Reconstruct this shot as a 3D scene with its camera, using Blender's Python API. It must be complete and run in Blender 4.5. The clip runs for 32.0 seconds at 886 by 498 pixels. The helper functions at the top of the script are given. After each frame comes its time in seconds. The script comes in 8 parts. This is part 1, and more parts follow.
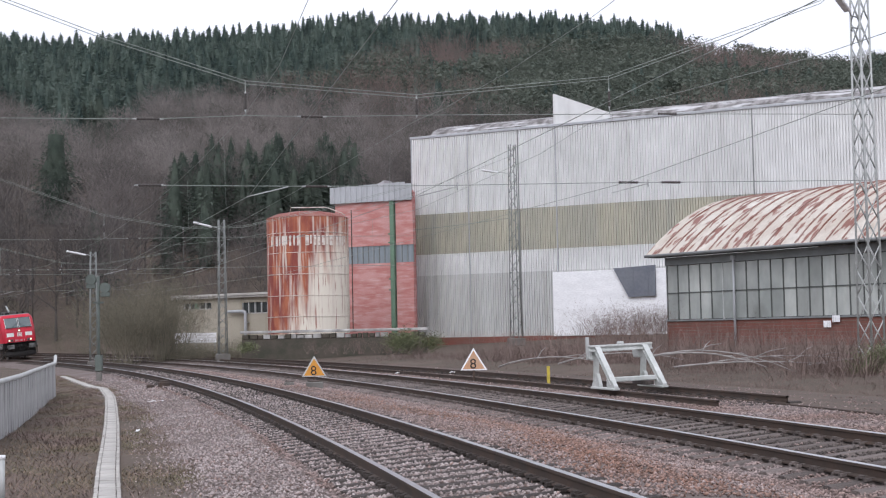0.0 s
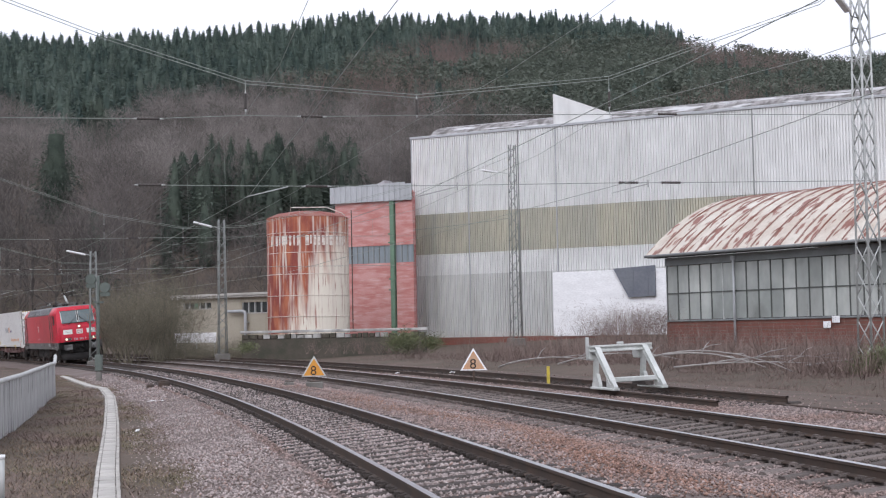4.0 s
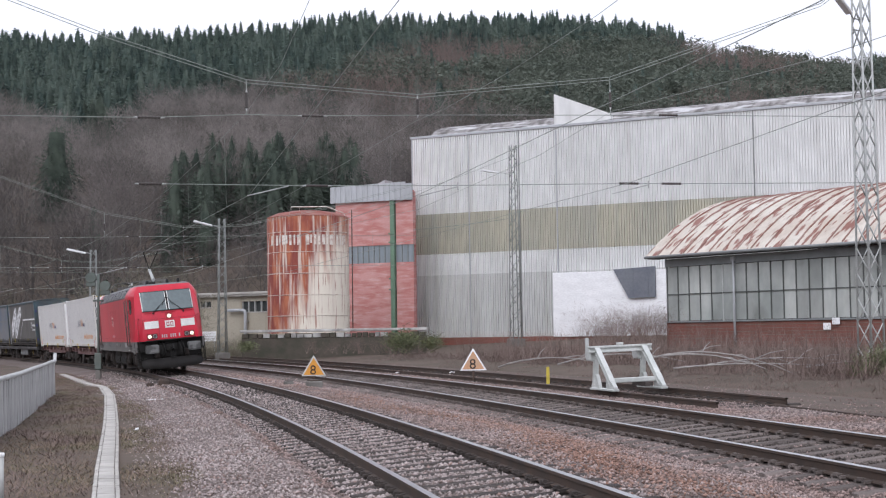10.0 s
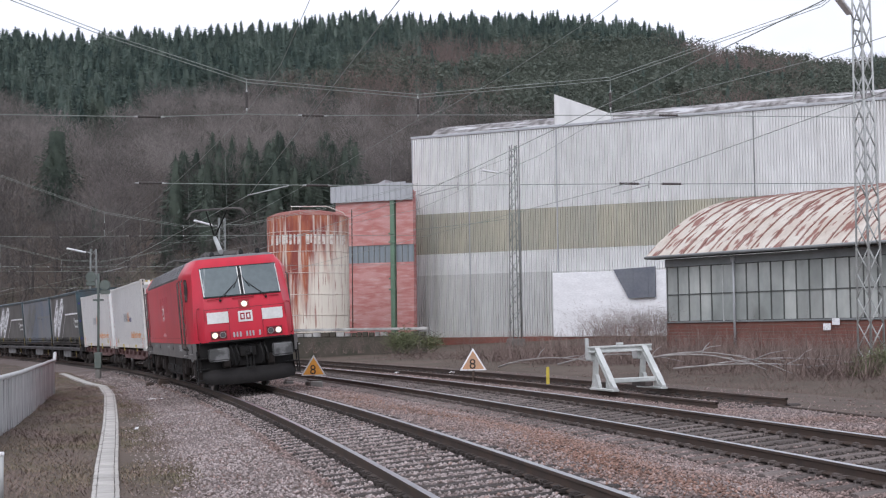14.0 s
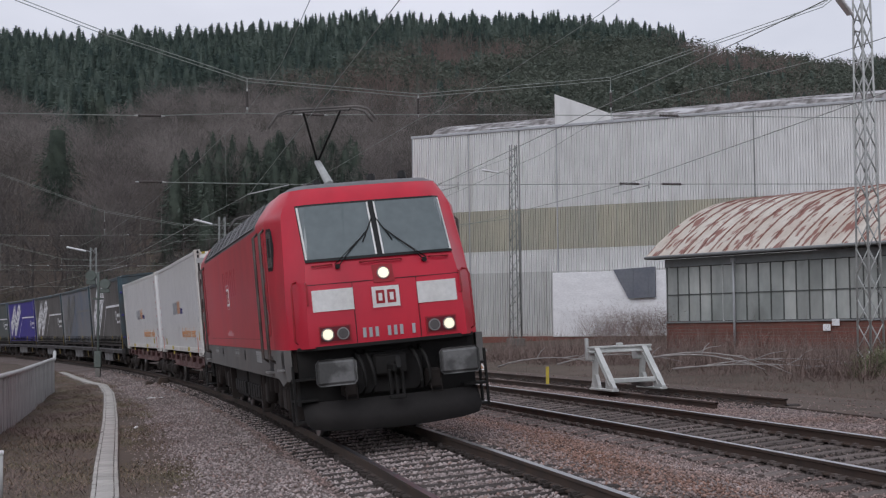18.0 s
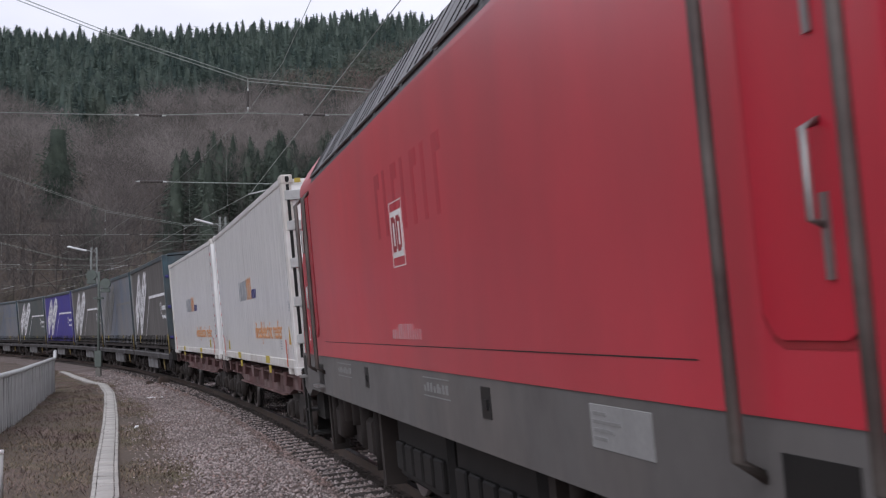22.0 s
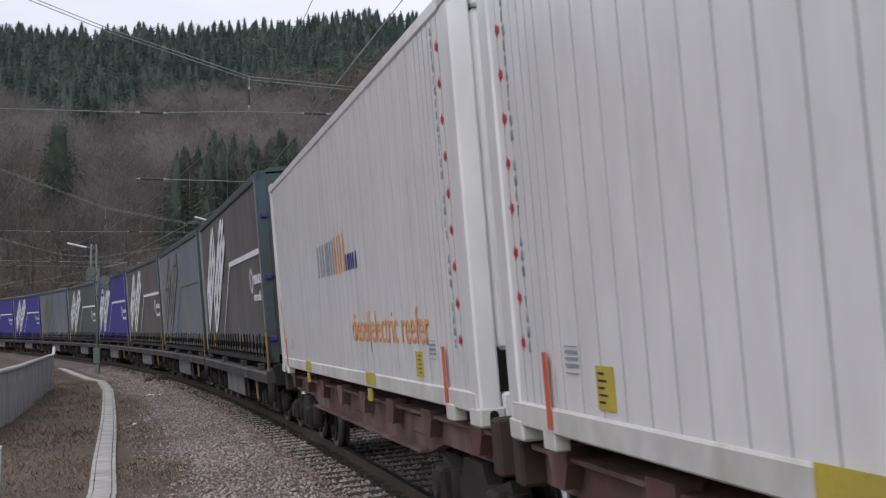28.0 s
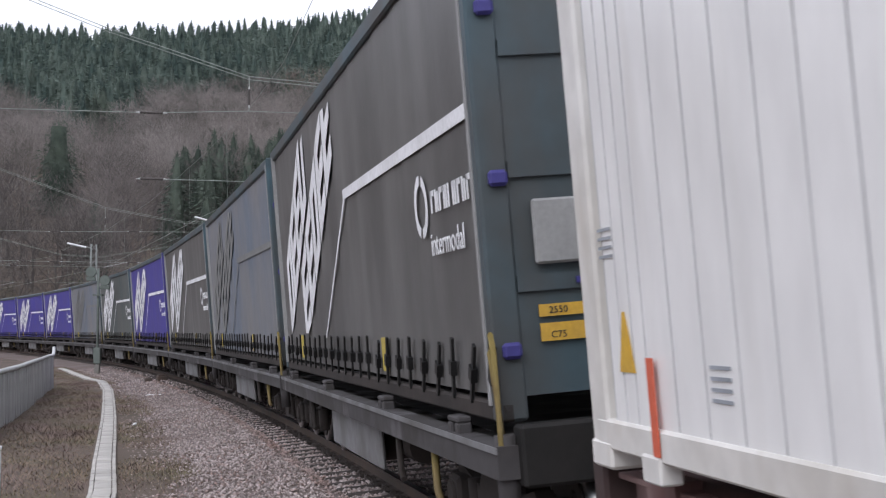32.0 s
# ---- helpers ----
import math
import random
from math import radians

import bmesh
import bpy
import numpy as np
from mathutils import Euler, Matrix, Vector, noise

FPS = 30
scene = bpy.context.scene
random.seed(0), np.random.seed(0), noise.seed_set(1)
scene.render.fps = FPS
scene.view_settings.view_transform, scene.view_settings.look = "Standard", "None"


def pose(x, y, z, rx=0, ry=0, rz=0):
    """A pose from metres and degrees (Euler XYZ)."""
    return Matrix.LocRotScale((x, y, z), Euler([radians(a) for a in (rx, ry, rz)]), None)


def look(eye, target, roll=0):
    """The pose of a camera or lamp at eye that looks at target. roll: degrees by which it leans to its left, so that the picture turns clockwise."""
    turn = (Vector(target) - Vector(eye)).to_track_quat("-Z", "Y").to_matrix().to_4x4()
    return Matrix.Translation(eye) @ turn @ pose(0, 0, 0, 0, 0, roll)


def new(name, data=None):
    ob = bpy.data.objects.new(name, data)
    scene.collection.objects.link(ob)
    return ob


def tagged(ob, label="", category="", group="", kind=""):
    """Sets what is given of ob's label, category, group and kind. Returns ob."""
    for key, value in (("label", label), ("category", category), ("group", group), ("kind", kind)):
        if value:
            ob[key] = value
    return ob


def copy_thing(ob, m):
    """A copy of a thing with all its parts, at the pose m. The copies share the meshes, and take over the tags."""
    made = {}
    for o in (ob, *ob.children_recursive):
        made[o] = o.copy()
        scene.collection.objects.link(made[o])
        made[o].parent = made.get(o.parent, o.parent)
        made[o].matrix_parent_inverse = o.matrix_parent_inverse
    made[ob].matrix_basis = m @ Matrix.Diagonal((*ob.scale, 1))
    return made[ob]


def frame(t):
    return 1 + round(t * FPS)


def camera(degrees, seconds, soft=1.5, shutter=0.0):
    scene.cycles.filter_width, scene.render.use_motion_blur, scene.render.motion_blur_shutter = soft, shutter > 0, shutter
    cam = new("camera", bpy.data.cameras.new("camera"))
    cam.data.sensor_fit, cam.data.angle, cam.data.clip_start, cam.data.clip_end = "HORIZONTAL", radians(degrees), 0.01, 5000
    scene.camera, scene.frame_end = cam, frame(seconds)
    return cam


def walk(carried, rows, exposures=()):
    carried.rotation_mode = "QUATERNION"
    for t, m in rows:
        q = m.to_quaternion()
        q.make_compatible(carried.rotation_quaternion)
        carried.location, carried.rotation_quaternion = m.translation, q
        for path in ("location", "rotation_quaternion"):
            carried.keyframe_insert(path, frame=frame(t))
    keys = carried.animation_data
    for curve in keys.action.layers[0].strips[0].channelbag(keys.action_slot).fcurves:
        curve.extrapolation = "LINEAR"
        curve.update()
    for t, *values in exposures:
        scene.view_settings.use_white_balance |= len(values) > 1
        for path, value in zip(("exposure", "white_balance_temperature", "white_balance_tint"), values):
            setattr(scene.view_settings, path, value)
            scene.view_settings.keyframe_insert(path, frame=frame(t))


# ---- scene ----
# camera: stands still on the inside of the curve and slowly rights its lean
EYE = (0.0, 0.0, 1.563)
cam = camera(33.63, 32.0, soft=1.2, shutter=0.25)


def aim(yaw, tilt, roll):
    y, p = radians(yaw), radians(tilt)
    d = Vector((math.sin(y) * math.cos(p), math.cos(y) * math.cos(p), math.sin(p)))
    return look(EYE, Vector(EYE) + d * 10, roll)


AIM = [(0, .01, 3.219, -1.205), (2, .01, 3.224, -1.165), (3.5, .011, 3.222, -1.15), (6, .011, 3.221, -1.09), (7.5, .01, 3.223, -1.0),
       (9, .005, 3.223, -.919), (11, .001, 3.22, -.846), (13, 0, 3.217, -.795), (14.5, 0, 3.217, -.78), (17, 0, 3.21, -.71), (18, 0, 3.203, -.64),
       (19, -.01, 3.19, -.592), (20, -.006, 3.2, -.55), (22, -.022, 3.208, -.54), (24, -.032, 3.208, -.49), (25, -.036, 3.212, -.39),
       (26.5, -.028, 3.211, -.2), (28, -.014, 3.208, -.022), (32, -.014, 3.208, -.021)]
walk(cam, [(t, aim(a, b, c)) for t, a, b, c in AIM],
     exposures=[(0, .15, 6150, 12), (9, .18, 6150, 12), (14, .08, 6100, 12), (16.5, -.05, 6150, 12), (18, -.54, 6150, 12), (19, -.5, 6150, 13), (20.1, -.02, 6150, 14), (21.1, -.25, 6150, 14), (22.2, -.17, 6150, 14), (23.1, .25, 6100, 14), (26, .0, 6150, 13), (28, -.28, 6200, 12), (30, -.16, 6200, 12), (31, -.1, 6200, 12), (32, .3, 6150, 12)])

# overcast daylight
world = bpy.data.worlds.new("overcast_sky")
scene.world = world
world.use_nodes = True
wn, wl = world.node_tree.nodes, world.node_tree.links
wn.clear()
w_out, w_bg, w_sky, w_mix = wn.new("ShaderNodeOutputWorld"), wn.new("ShaderNodeBackground"), wn.new("ShaderNodeTexSky"), wn.new("ShaderNodeMixRGB")
w_tex, w_map, w_noise, w_ramp, w_mul = wn.new("ShaderNodeTexCoord"), wn.new("ShaderNodeMapping"), wn.new("ShaderNodeTexNoise"), wn.new("ShaderNodeValToRGB"), wn.new("ShaderNodeMixRGB")
w_sky.sky_type, w_sky.sun_disc = "NISHITA", False
w_sky.sun_elevation, w_sky.sun_rotation = radians(38), radians(200)
w_mul.blend_type, w_mul.inputs[0].default_value = "MULTIPLY", 1.0
w_mul.inputs[2].default_value = (.1, .1, .1, 1)
w_map.inputs["Scale"].default_value = (2, 2, 5)
w_noise.inputs["Scale"].default_value, w_noise.inputs["Detail"].default_value = 1.6, 5
w_ramp.color_ramp.elements[0].position, w_ramp.color_ramp.elements[0].color = .3, (.93, .935, 1.0, 1)
w_ramp.color_ramp.elements[1].position, w_ramp.color_ramp.elements[1].color = .62, (1.22, 1.205, 1.27, 1)
w_mix.inputs[0].default_value = .88
for a, b in ((w_tex.outputs["Generated"], w_map.inputs[0]), (w_map.outputs[0], w_noise.inputs["Vector"]), (w_noise.outputs["Fac"], w_ramp.inputs[0]),
             (w_sky.outputs[0], w_mul.inputs[1]), (w_mul.outputs[0], w_mix.inputs[1]), (w_ramp.outputs[0], w_mix.inputs[2]),
             (w_mix.outputs[0], w_bg.inputs[0]), (w_bg.outputs[0], w_out.inputs[0])):
    wl.new(a, b)
w_bg.inputs[1].default_value = 1.0
sun = new("sun", bpy.data.lights.new("sun", "SUN"))
sun.data.energy, sun.data.angle, sun.data.color = 1.1, radians(40), (1, .985, .97)
sun.matrix_world = look((0, 0, 34), (14, 40, 0))


# ---- materials ----
def material(name, colour, rough=.8, metal=0.0, second=None, scale=1.0, amount=.5, fine=None, bump=.0, bump_scale=20.0, stretch=(1, 1, 1),
             island=0.0, rand=0.0, spec=.3, coat=0.0, sharp=(.35, .65), extra=None):
    """A surface with two scales of stain and grain, optional relief, and shifts of brightness from piece to piece."""
    m = bpy.data.materials.new(name)
    m.use_nodes = True
    n, l = m.node_tree.nodes, m.node_tree.links
    b = n["Principled BSDF"]
    b.inputs["Roughness"].default_value, b.inputs["Metallic"].default_value = rough, metal
    b.inputs["Specular IOR Level"].default_value = spec
    b.inputs["Coat Weight"].default_value = coat
    tc, mp = n.new("ShaderNodeTexCoord"), n.new("ShaderNodeMapping")
    mp.inputs["Scale"].default_value = stretch
    l.new(tc.outputs["Object"], mp.inputs[0])
    n1 = n.new("ShaderNodeTexNoise")
    n1.inputs["Scale"].default_value, n1.inputs["Detail"].default_value = scale, 6
    l.new(mp.outputs[0], n1.inputs["Vector"])
    r1 = n.new("ShaderNodeValToRGB")
    r1.color_ramp.elements[0].position, r1.color_ramp.elements[1].position = sharp
    l.new(n1.outputs["Fac"], r1.inputs[0])
    mix = n.new("ShaderNodeMixRGB")
    mix.inputs[1].default_value = (*colour, 1)
    mix.inputs[2].default_value = (*(second or [c * .7 for c in colour]), 1)
    f = n.new("ShaderNodeMath")
    f.operation = "MULTIPLY"
    f.inputs[1].default_value = amount
    l.new(r1.outputs[0], f.inputs[0])
    l.new(f.outputs[0], mix.inputs[0])
    out = mix.outputs[0]
    n2 = n.new("ShaderNodeTexNoise")
    n2.inputs["Scale"].default_value, n2.inputs["Detail"].default_value = fine or scale * 9, 8
    l.new(mp.outputs[0], n2.inputs["Vector"])
    g = n.new("ShaderNodeMapRange")
    g.inputs[3].default_value, g.inputs[4].default_value = .8, 1.2
    l.new(n2.outputs["Fac"], g.inputs[0])
    hs = n.new("ShaderNodeHueSaturation")
    l.new(out, hs.inputs["Color"])
    val = g.outputs[0]
    for source, k in (("island", island), ("rand", rand)):
        if k:
            s_ = n.new("ShaderNodeNewGeometry").outputs["Random Per Island"] if source == "island" else n.new("ShaderNodeObjectInfo").outputs["Random"]
            q = n.new("ShaderNodeMapRange")
            q.inputs[3].default_value, q.inputs[4].default_value = 1 - k, 1 + k
            l.new(s_, q.inputs[0])
            mm = n.new("ShaderNodeMath")
            mm.operation = "MULTIPLY"
            l.new(q.outputs[0], mm.inputs[0])
            l.new(val, mm.inputs[1])
            val = mm.outputs[0]
    l.new(val, hs.inputs["Value"])
    out = hs.outputs[0]
    if extra:
        out = extra(m, n, l, tc, out, b)
    l.new(out, b.inputs["Base Color"])
    if bump:
        bp, n3 = n.new("ShaderNodeBump"), n.new("ShaderNodeTexNoise")
        n3.inputs["Scale"].default_value, n3.inputs["Detail"].default_value = bump_scale, 5
        l.new(mp.outputs[0], n3.inputs["Vector"])
        bp.inputs["Strength"].default_value, bp.inputs["Distance"].default_value = bump, .02
        l.new(n3.outputs["Fac"], bp.inputs["Height"])
        l.new(bp.outputs[0], b.inputs["Normal"])
    return m


def streaks(colour, scale=(1, 1, .08), low=.5, high=.62, amount=.8, noise_scale=2.0):
    """A second coat of stain: runs that are drawn out downwards."""
    def add(m, n, l, tc, out, b):
        mp, nz, rp, mx = n.new("ShaderNodeMapping"), n.new("ShaderNodeTexNoise"), n.new("ShaderNodeValToRGB"), n.new("ShaderNodeMixRGB")
        mp.inputs["Scale"].default_value = scale
        nz.inputs["Scale"].default_value, nz.inputs["Detail"].default_value = noise_scale, 7
        rp.color_ramp.elements[0].position, rp.color_ramp.elements[1].position = low, high
        rp.color_ramp.elements[1].color = (amount, amount, amount, 1)
        mx.inputs[2].default_value = (*colour, 1)
        l.new(tc.outputs["Object"], mp.inputs[0])
        l.new(mp.outputs[0], nz.inputs["Vector"])
        l.new(nz.outputs["Fac"], rp.inputs[0])
        l.new(rp.outputs[0], mx.inputs[0])
        l.new(out, mx.inputs[1])
        return mx.outputs[0]
    return add


def leafy(m, share=.5):
    """Thin growth lets part of the light through."""
    n, l = m.node_tree.nodes, m.node_tree.links
    b, out = n["Principled BSDF"], n["Material Output"]
    tr, mx = n.new("ShaderNodeBsdfTranslucent"), n.new("ShaderNodeMixShader")
    l.new(b.inputs["Base Color"].links[0].from_socket, tr.inputs[0])
    mx.inputs[0].default_value = share
    l.new(b.outputs[0], mx.inputs[1])
    l.new(tr.outputs[0], mx.inputs[2])
    l.new(mx.outputs[0], out.inputs["Surface"])
    return m


def glow(name, colour, strength):
    m = bpy.data.materials.new(name)
    m.use_nodes = True
    b = m.node_tree.nodes["Principled BSDF"]
    b.inputs["Base Color"].default_value = (*colour, 1)
    b.inputs["Emission Color"].default_value = (*colour, 1)
    b.inputs["Emission Strength"].default_value = strength
    return m


M_GROUND = material("earth_and_dead_grass", (.115, .086, .068), .95, second=(.08, .064, .047), scale=.25, amount=.9, fine=3, bump=.6, bump_scale=6)
M_EARTH = material("bare_brown_earth", (.125, .094, .077), .95, second=(.085, .067, .055), scale=.7, amount=.95, fine=9, bump=.9, bump_scale=14)
M_BALLAST = material("ballast_bed", (.17, .138, .126), .95, second=(.13, .1, .088), scale=.5, amount=.8, fine=14, bump=1.0, bump_scale=18)
M_STONE = material("ballast_stone", (.31, .252, .237), .9, second=(.25, .172, .148), scale=.5, amount=.9, fine=9, island=.5)
M_GRAVEL = material("old_pale_gravel", (.43, .37, .355), .92, second=(.3, .25, .235), scale=.6, amount=.9, fine=9, island=.4)
M_RUSTSTONE = material("rust_stained_stone", (.25, .145, .108), .9, second=(.31, .22, .19), scale=.8, amount=.8, fine=9, island=.45)
M_SLEEPER = material("weathered_sleeper", (.05, .042, .038), .9, second=(.1, .084, .077), scale=6, amount=.7, fine=40, bump=.8, bump_scale=45, rand=.2, stretch=(4, 1, 1))
M_SLEEPERP = material("dusty_pale_sleeper", (.19, .158, .145), .9, second=(.1, .086, .08), scale=6, amount=.7, fine=40, bump=.8, bump_scale=45, rand=.3, stretch=(4, 1, 1))
M_DARKSTONE = material("dark_crib_stone", (.06, .052, .047), .9, second=(.12, .1, .09), scale=.8, amount=.9, fine=9, island=.5)
M_RAIL = material("rusty_rail_side", (.06, .047, .04), .75, second=(.09, .06, .045), scale=2, amount=.8, fine=30)
M_RAILTOP = material("polished_rail_head", (.5, .5, .52), .28, metal=1.0, scale=3, amount=.3)
M_RAILDULL = material("rusted_rail_head", (.12, .085, .07), .6, metal=.4, scale=3, amount=.5)
M_CONC = material("pale_concrete", (.46, .44, .41), .9, second=(.33, .31, .28), scale=1.3, amount=.8, fine=18, bump=.2, bump_scale=30, rand=.12)
M_CONCD = material("dark_concrete", (.2, .19, .175), .9, second=(.12, .11, .1), scale=1.2, amount=.8, fine=15, bump=.3)
M_GALV = material("galvanised_steel", (.5, .51, .5), .6, metal=.25, second=(.36, .37, .36), scale=.8, amount=.7, fine=10)
M_GALVD = material("weathered_grey_steel", (.25, .26, .25), .65, metal=.2, second=(.17, .18, .17), scale=.8, amount=.7)
M_STEELG = material("grey_green_paint", (.125, .145, .13), .65, second=(.085, .1, .09), scale=1.2, amount=.7)
M_WIRE = material("copper_wire", (.3, .33, .3), .6, scale=3)
M_INSUL = material("brown_insulator", (.075, .065, .06), .3, scale=5, rand=.1)

# ---- building helpers ----
def mesh_of(name, bm, mat, smooth=False):
    me = bpy.data.meshes.new(name)
    bm.normal_update()
    bm.to_mesh(me)
    bm.free()
    for m in (mat if isinstance(mat, (list, tuple)) else [mat]):
        me.materials.append(m)
    if smooth:
        me.polygons.foreach_set("use_smooth", [True] * len(me.polygons))
    return me


def part(name, bm, mat, parent=None, label="", smooth=False, kind=""):
    ob = new(name, mesh_of(name, bm, mat, smooth))
    if parent:
        ob.parent = parent
    return tagged(ob, label, kind=kind)


def thing(name, label, category, group="", m=None, kind=""):
    ob = new(name)
    ob.empty_display_size = .2
    if m is not None:
        ob.matrix_basis = m
    return tagged(ob, label, category, group, kind)


def arrays(name, verts, faces, mat, parent=None, label="", kind="", smooth=False):
    """A mesh object from numpy arrays: faces all of one size."""
    me = bpy.data.meshes.new(name)
    v, f = np.asarray(verts, np.float32), np.asarray(faces, np.int32)
    me.vertices.add(len(v))
    me.vertices.foreach_set("co", v.ravel())
    me.loops.add(f.size)
    me.loops.foreach_set("vertex_index", f.ravel())
    me.polygons.add(len(f))
    me.polygons.foreach_set("loop_start", np.arange(0, f.size, f.shape[1], dtype=np.int32))
    if smooth:
        me.polygons.foreach_set("use_smooth", np.ones(len(f), bool))
    me.materials.append(mat)
    me.update(calc_edges=True)
    ob = new(name, me)
    if parent:
        ob.parent = parent
    return tagged(ob, label, kind=kind)


def quads(bm, pts, loops, mat=0):
    vs = [bm.verts.new(p) for p in pts]
    for lp in loops:
        f = bm.faces.new([vs[i] for i in lp])
        f.material_index = mat
    return vs


BOX = ((0, 3, 2, 1), (4, 5, 6, 7), (0, 1, 5, 4), (1, 2, 6, 5), (2, 3, 7, 6), (3, 0, 4, 7))


def box(bm, x0, x1, y0, y1, z0, z1, m=None, mat=0, bevel=0.0):
    pts = [Vector(p) for p in ((x0, y0, z0), (x1, y0, z0), (x1, y1, z0), (x0, y1, z0), (x0, y0, z1), (x1, y0, z1), (x1, y1, z1), (x0, y1, z1))]
    if m is not None:
        pts = [m @ p for p in pts]
    vs = quads(bm, pts, BOX, mat)
    if bevel:
        es = list({e for v in vs for e in v.link_edges})
        bmesh.ops.bevel(bm, geom=es, offset=bevel, segments=1, affect="EDGES", profile=.5)
    return vs


def prism(bm, outline, a, b, axis="x", mat=0):
    """A flat outline (pairs) drawn out from a to b along an axis."""
    def at(p, k):
        return {"x": (k, p[0], p[1]), "y": (p[0], k, p[1]), "z": (p[0], p[1], k)}[axis]
    n = len(outline)
    vs = [bm.verts.new(at(p, a)) for p in outline] + [bm.verts.new(at(p, b)) for p in outline]
    fs = [bm.faces.new([vs[i], vs[(i + 1) % n], vs[n + (i + 1) % n], vs[n + i]]) for i in range(n)]
    fs += [bm.faces.new(vs[:n][::-1]), bm.faces.new(vs[n:])]
    for f in fs:
        f.material_index = mat
    bmesh.ops.recalc_face_normals(bm, faces=fs)


def tube(bm, pts, r, n=6, mat=0, caps=True):
    """A round bar along a line of points; r may be a list."""
    pts = [Vector(p) for p in pts]
    rings = []
    for i, p in enumerate(pts):
        d = (pts[min(i + 1, len(pts) - 1)] - pts[max(i - 1, 0)]).normalized()
        u = d.cross(Vector((0, 0, 1)) if abs(d.z) < .9 else Vector((1, 0, 0))).normalized()
        w = d.cross(u)
        k = r[i] if isinstance(r, (list, tuple)) else r
        rings.append([bm.verts.new(p + u * k * math.cos(2 * math.pi * j / n) + w * k * math.sin(2 * math.pi * j / n)) for j in range(n)])
    for a, b in zip(rings, rings[1:]):
        for j in range(n):
            f = bm.faces.new((a[j], a[(j + 1) % n], b[(j + 1) % n], b[j]))
            f.material_index = mat
            f.smooth = True
    if caps:
        for ring, flip in ((rings[0], False), (rings[-1], True)):
            f = bm.faces.new(ring if flip else ring[::-1])
            f.material_index = mat


def disc(bm, c, axis, r, depth, n=16, mat=0):
    c, a = Vector(c), Vector(axis).normalized()
    tube(bm, [c - a * depth / 2, c + a * depth / 2], r, n, mat)


def done(bm):
    bmesh.ops.recalc_face_normals(bm, faces=bm.faces)
    return bm


LETTERS = {}


def word(txt, size, mat, parent, m, width=None, label=""):
    """Words in the built-in face, flat on the surface that m gives (x along, y up)."""
    key = (txt, size, mat.name, width)
    if key in LETTERS:
        ob = new("lettering", LETTERS[key])
        ob.parent = parent
        ob.matrix_basis = m
        return ob
    cu = bpy.data.curves.new("lettering", "FONT")
    cu.body, cu.size, cu.extrude, cu.resolution_u = txt, size, .002, 3
    tmp = bpy.data.objects.new("lettering_tmp", cu)
    me = bpy.data.meshes.new_from_object(tmp)
    bpy.data.objects.remove(tmp)
    LETTERS[key] = me
    if width:
        xs = [v.co.x for v in me.vertices]
        k = width / (max(xs) - min(xs))
        for v in me.vertices:
            v.co.x *= k
    me.materials.clear()
    me.materials.append(mat)
    ob = new("lettering", me)
    ob.parent = parent
    ob.matrix_basis = m
    return ob


def on_side(x, z, sd, y):
    """On a vehicle's flank, writing that runs so that it can be read: x starts at its left end."""
    return pose(x, sd * y, z, 90, 0, 0 if sd < 0 else 180)


# ---- the curve of the railway ----
R0, PSI0 = 471.68, -1.26478
CX, CY = -12.146 + R0 * math.sin(PSI0), 64.336 - R0 * math.cos(PSI0)
CANT = .0844


def rail_xy(s, off=0.0):
    a = PSI0 + math.pi / 2 - s / R0
    return CX + (R0 + off) * math.cos(a), CY + (R0 + off) * math.sin(a)


def on_track(s, half=5.2, off=0.0, cant=CANT, lift=0.0):
    """The pose of a vehicle whose bogies stand half a metre-count before and behind s: x ahead, y to its left, z up."""
    ax, ay = rail_xy(s + half, off)
    bx, by = rail_xy(s - half, off)
    return pose((ax + bx) / 2, (ay + by) / 2, lift, math.degrees(cant), 0, math.degrees(math.atan2(ay - by, ax - bx)))


def offset_of(x, y):
    return math.hypot(x - CX, y - CY) - R0


def along(x, y):
    return (PSI0 + math.pi / 2 - math.atan2(y - CY, x - CX)) * R0


B_OFF, B_CANT = 5.315, .096
C_OFF = 8.55


def smooth(a, b, x):
    k = min(1, max(0, (x - a) / (b - a)))
    return k * k * (3 - 2 * k)


def ground_z(x, y):
    """Height of the ground: track bed, the bank behind it, the wooded hill."""
    o = offset_of(x, y)
    if o < 12.6:
        z = -.455 - .165 * smooth(-3.2, -2.4, o) + .12 * smooth(11.8, 12.6, o)
    else:
        z = -.12 - .38 * (1 - smooth(12.6, 12.9, o)) + .2 * smooth(13, 18, o) + 1.2 * smooth(20, 55, o) * smooth(50, 95, y)
    r, az = math.hypot(x, y), math.atan2(x, y)
    rise = max(0.0, (r - 165) / 455) if abs(az) < 1.6 else 0
    if rise > 0:
        top = float(np.interp(az, (-.3, -.24, -.14, -.05, .09, .15, .165, .2, .27, .31), (110.5, 109.5, 114.5, 121, 117, 114, 108, 103, 95, 98)))
        top *= 1 - smooth(.9, 1.6, abs(az))
        k = min(1.15, rise)
        z += top * (k ** 1.08 if k < 1 else 1 - (k - 1) * .6) + 2.5 * noise.noise(Vector((x * .012, y * .012, 3))) * min(1, rise * 6)
    return z


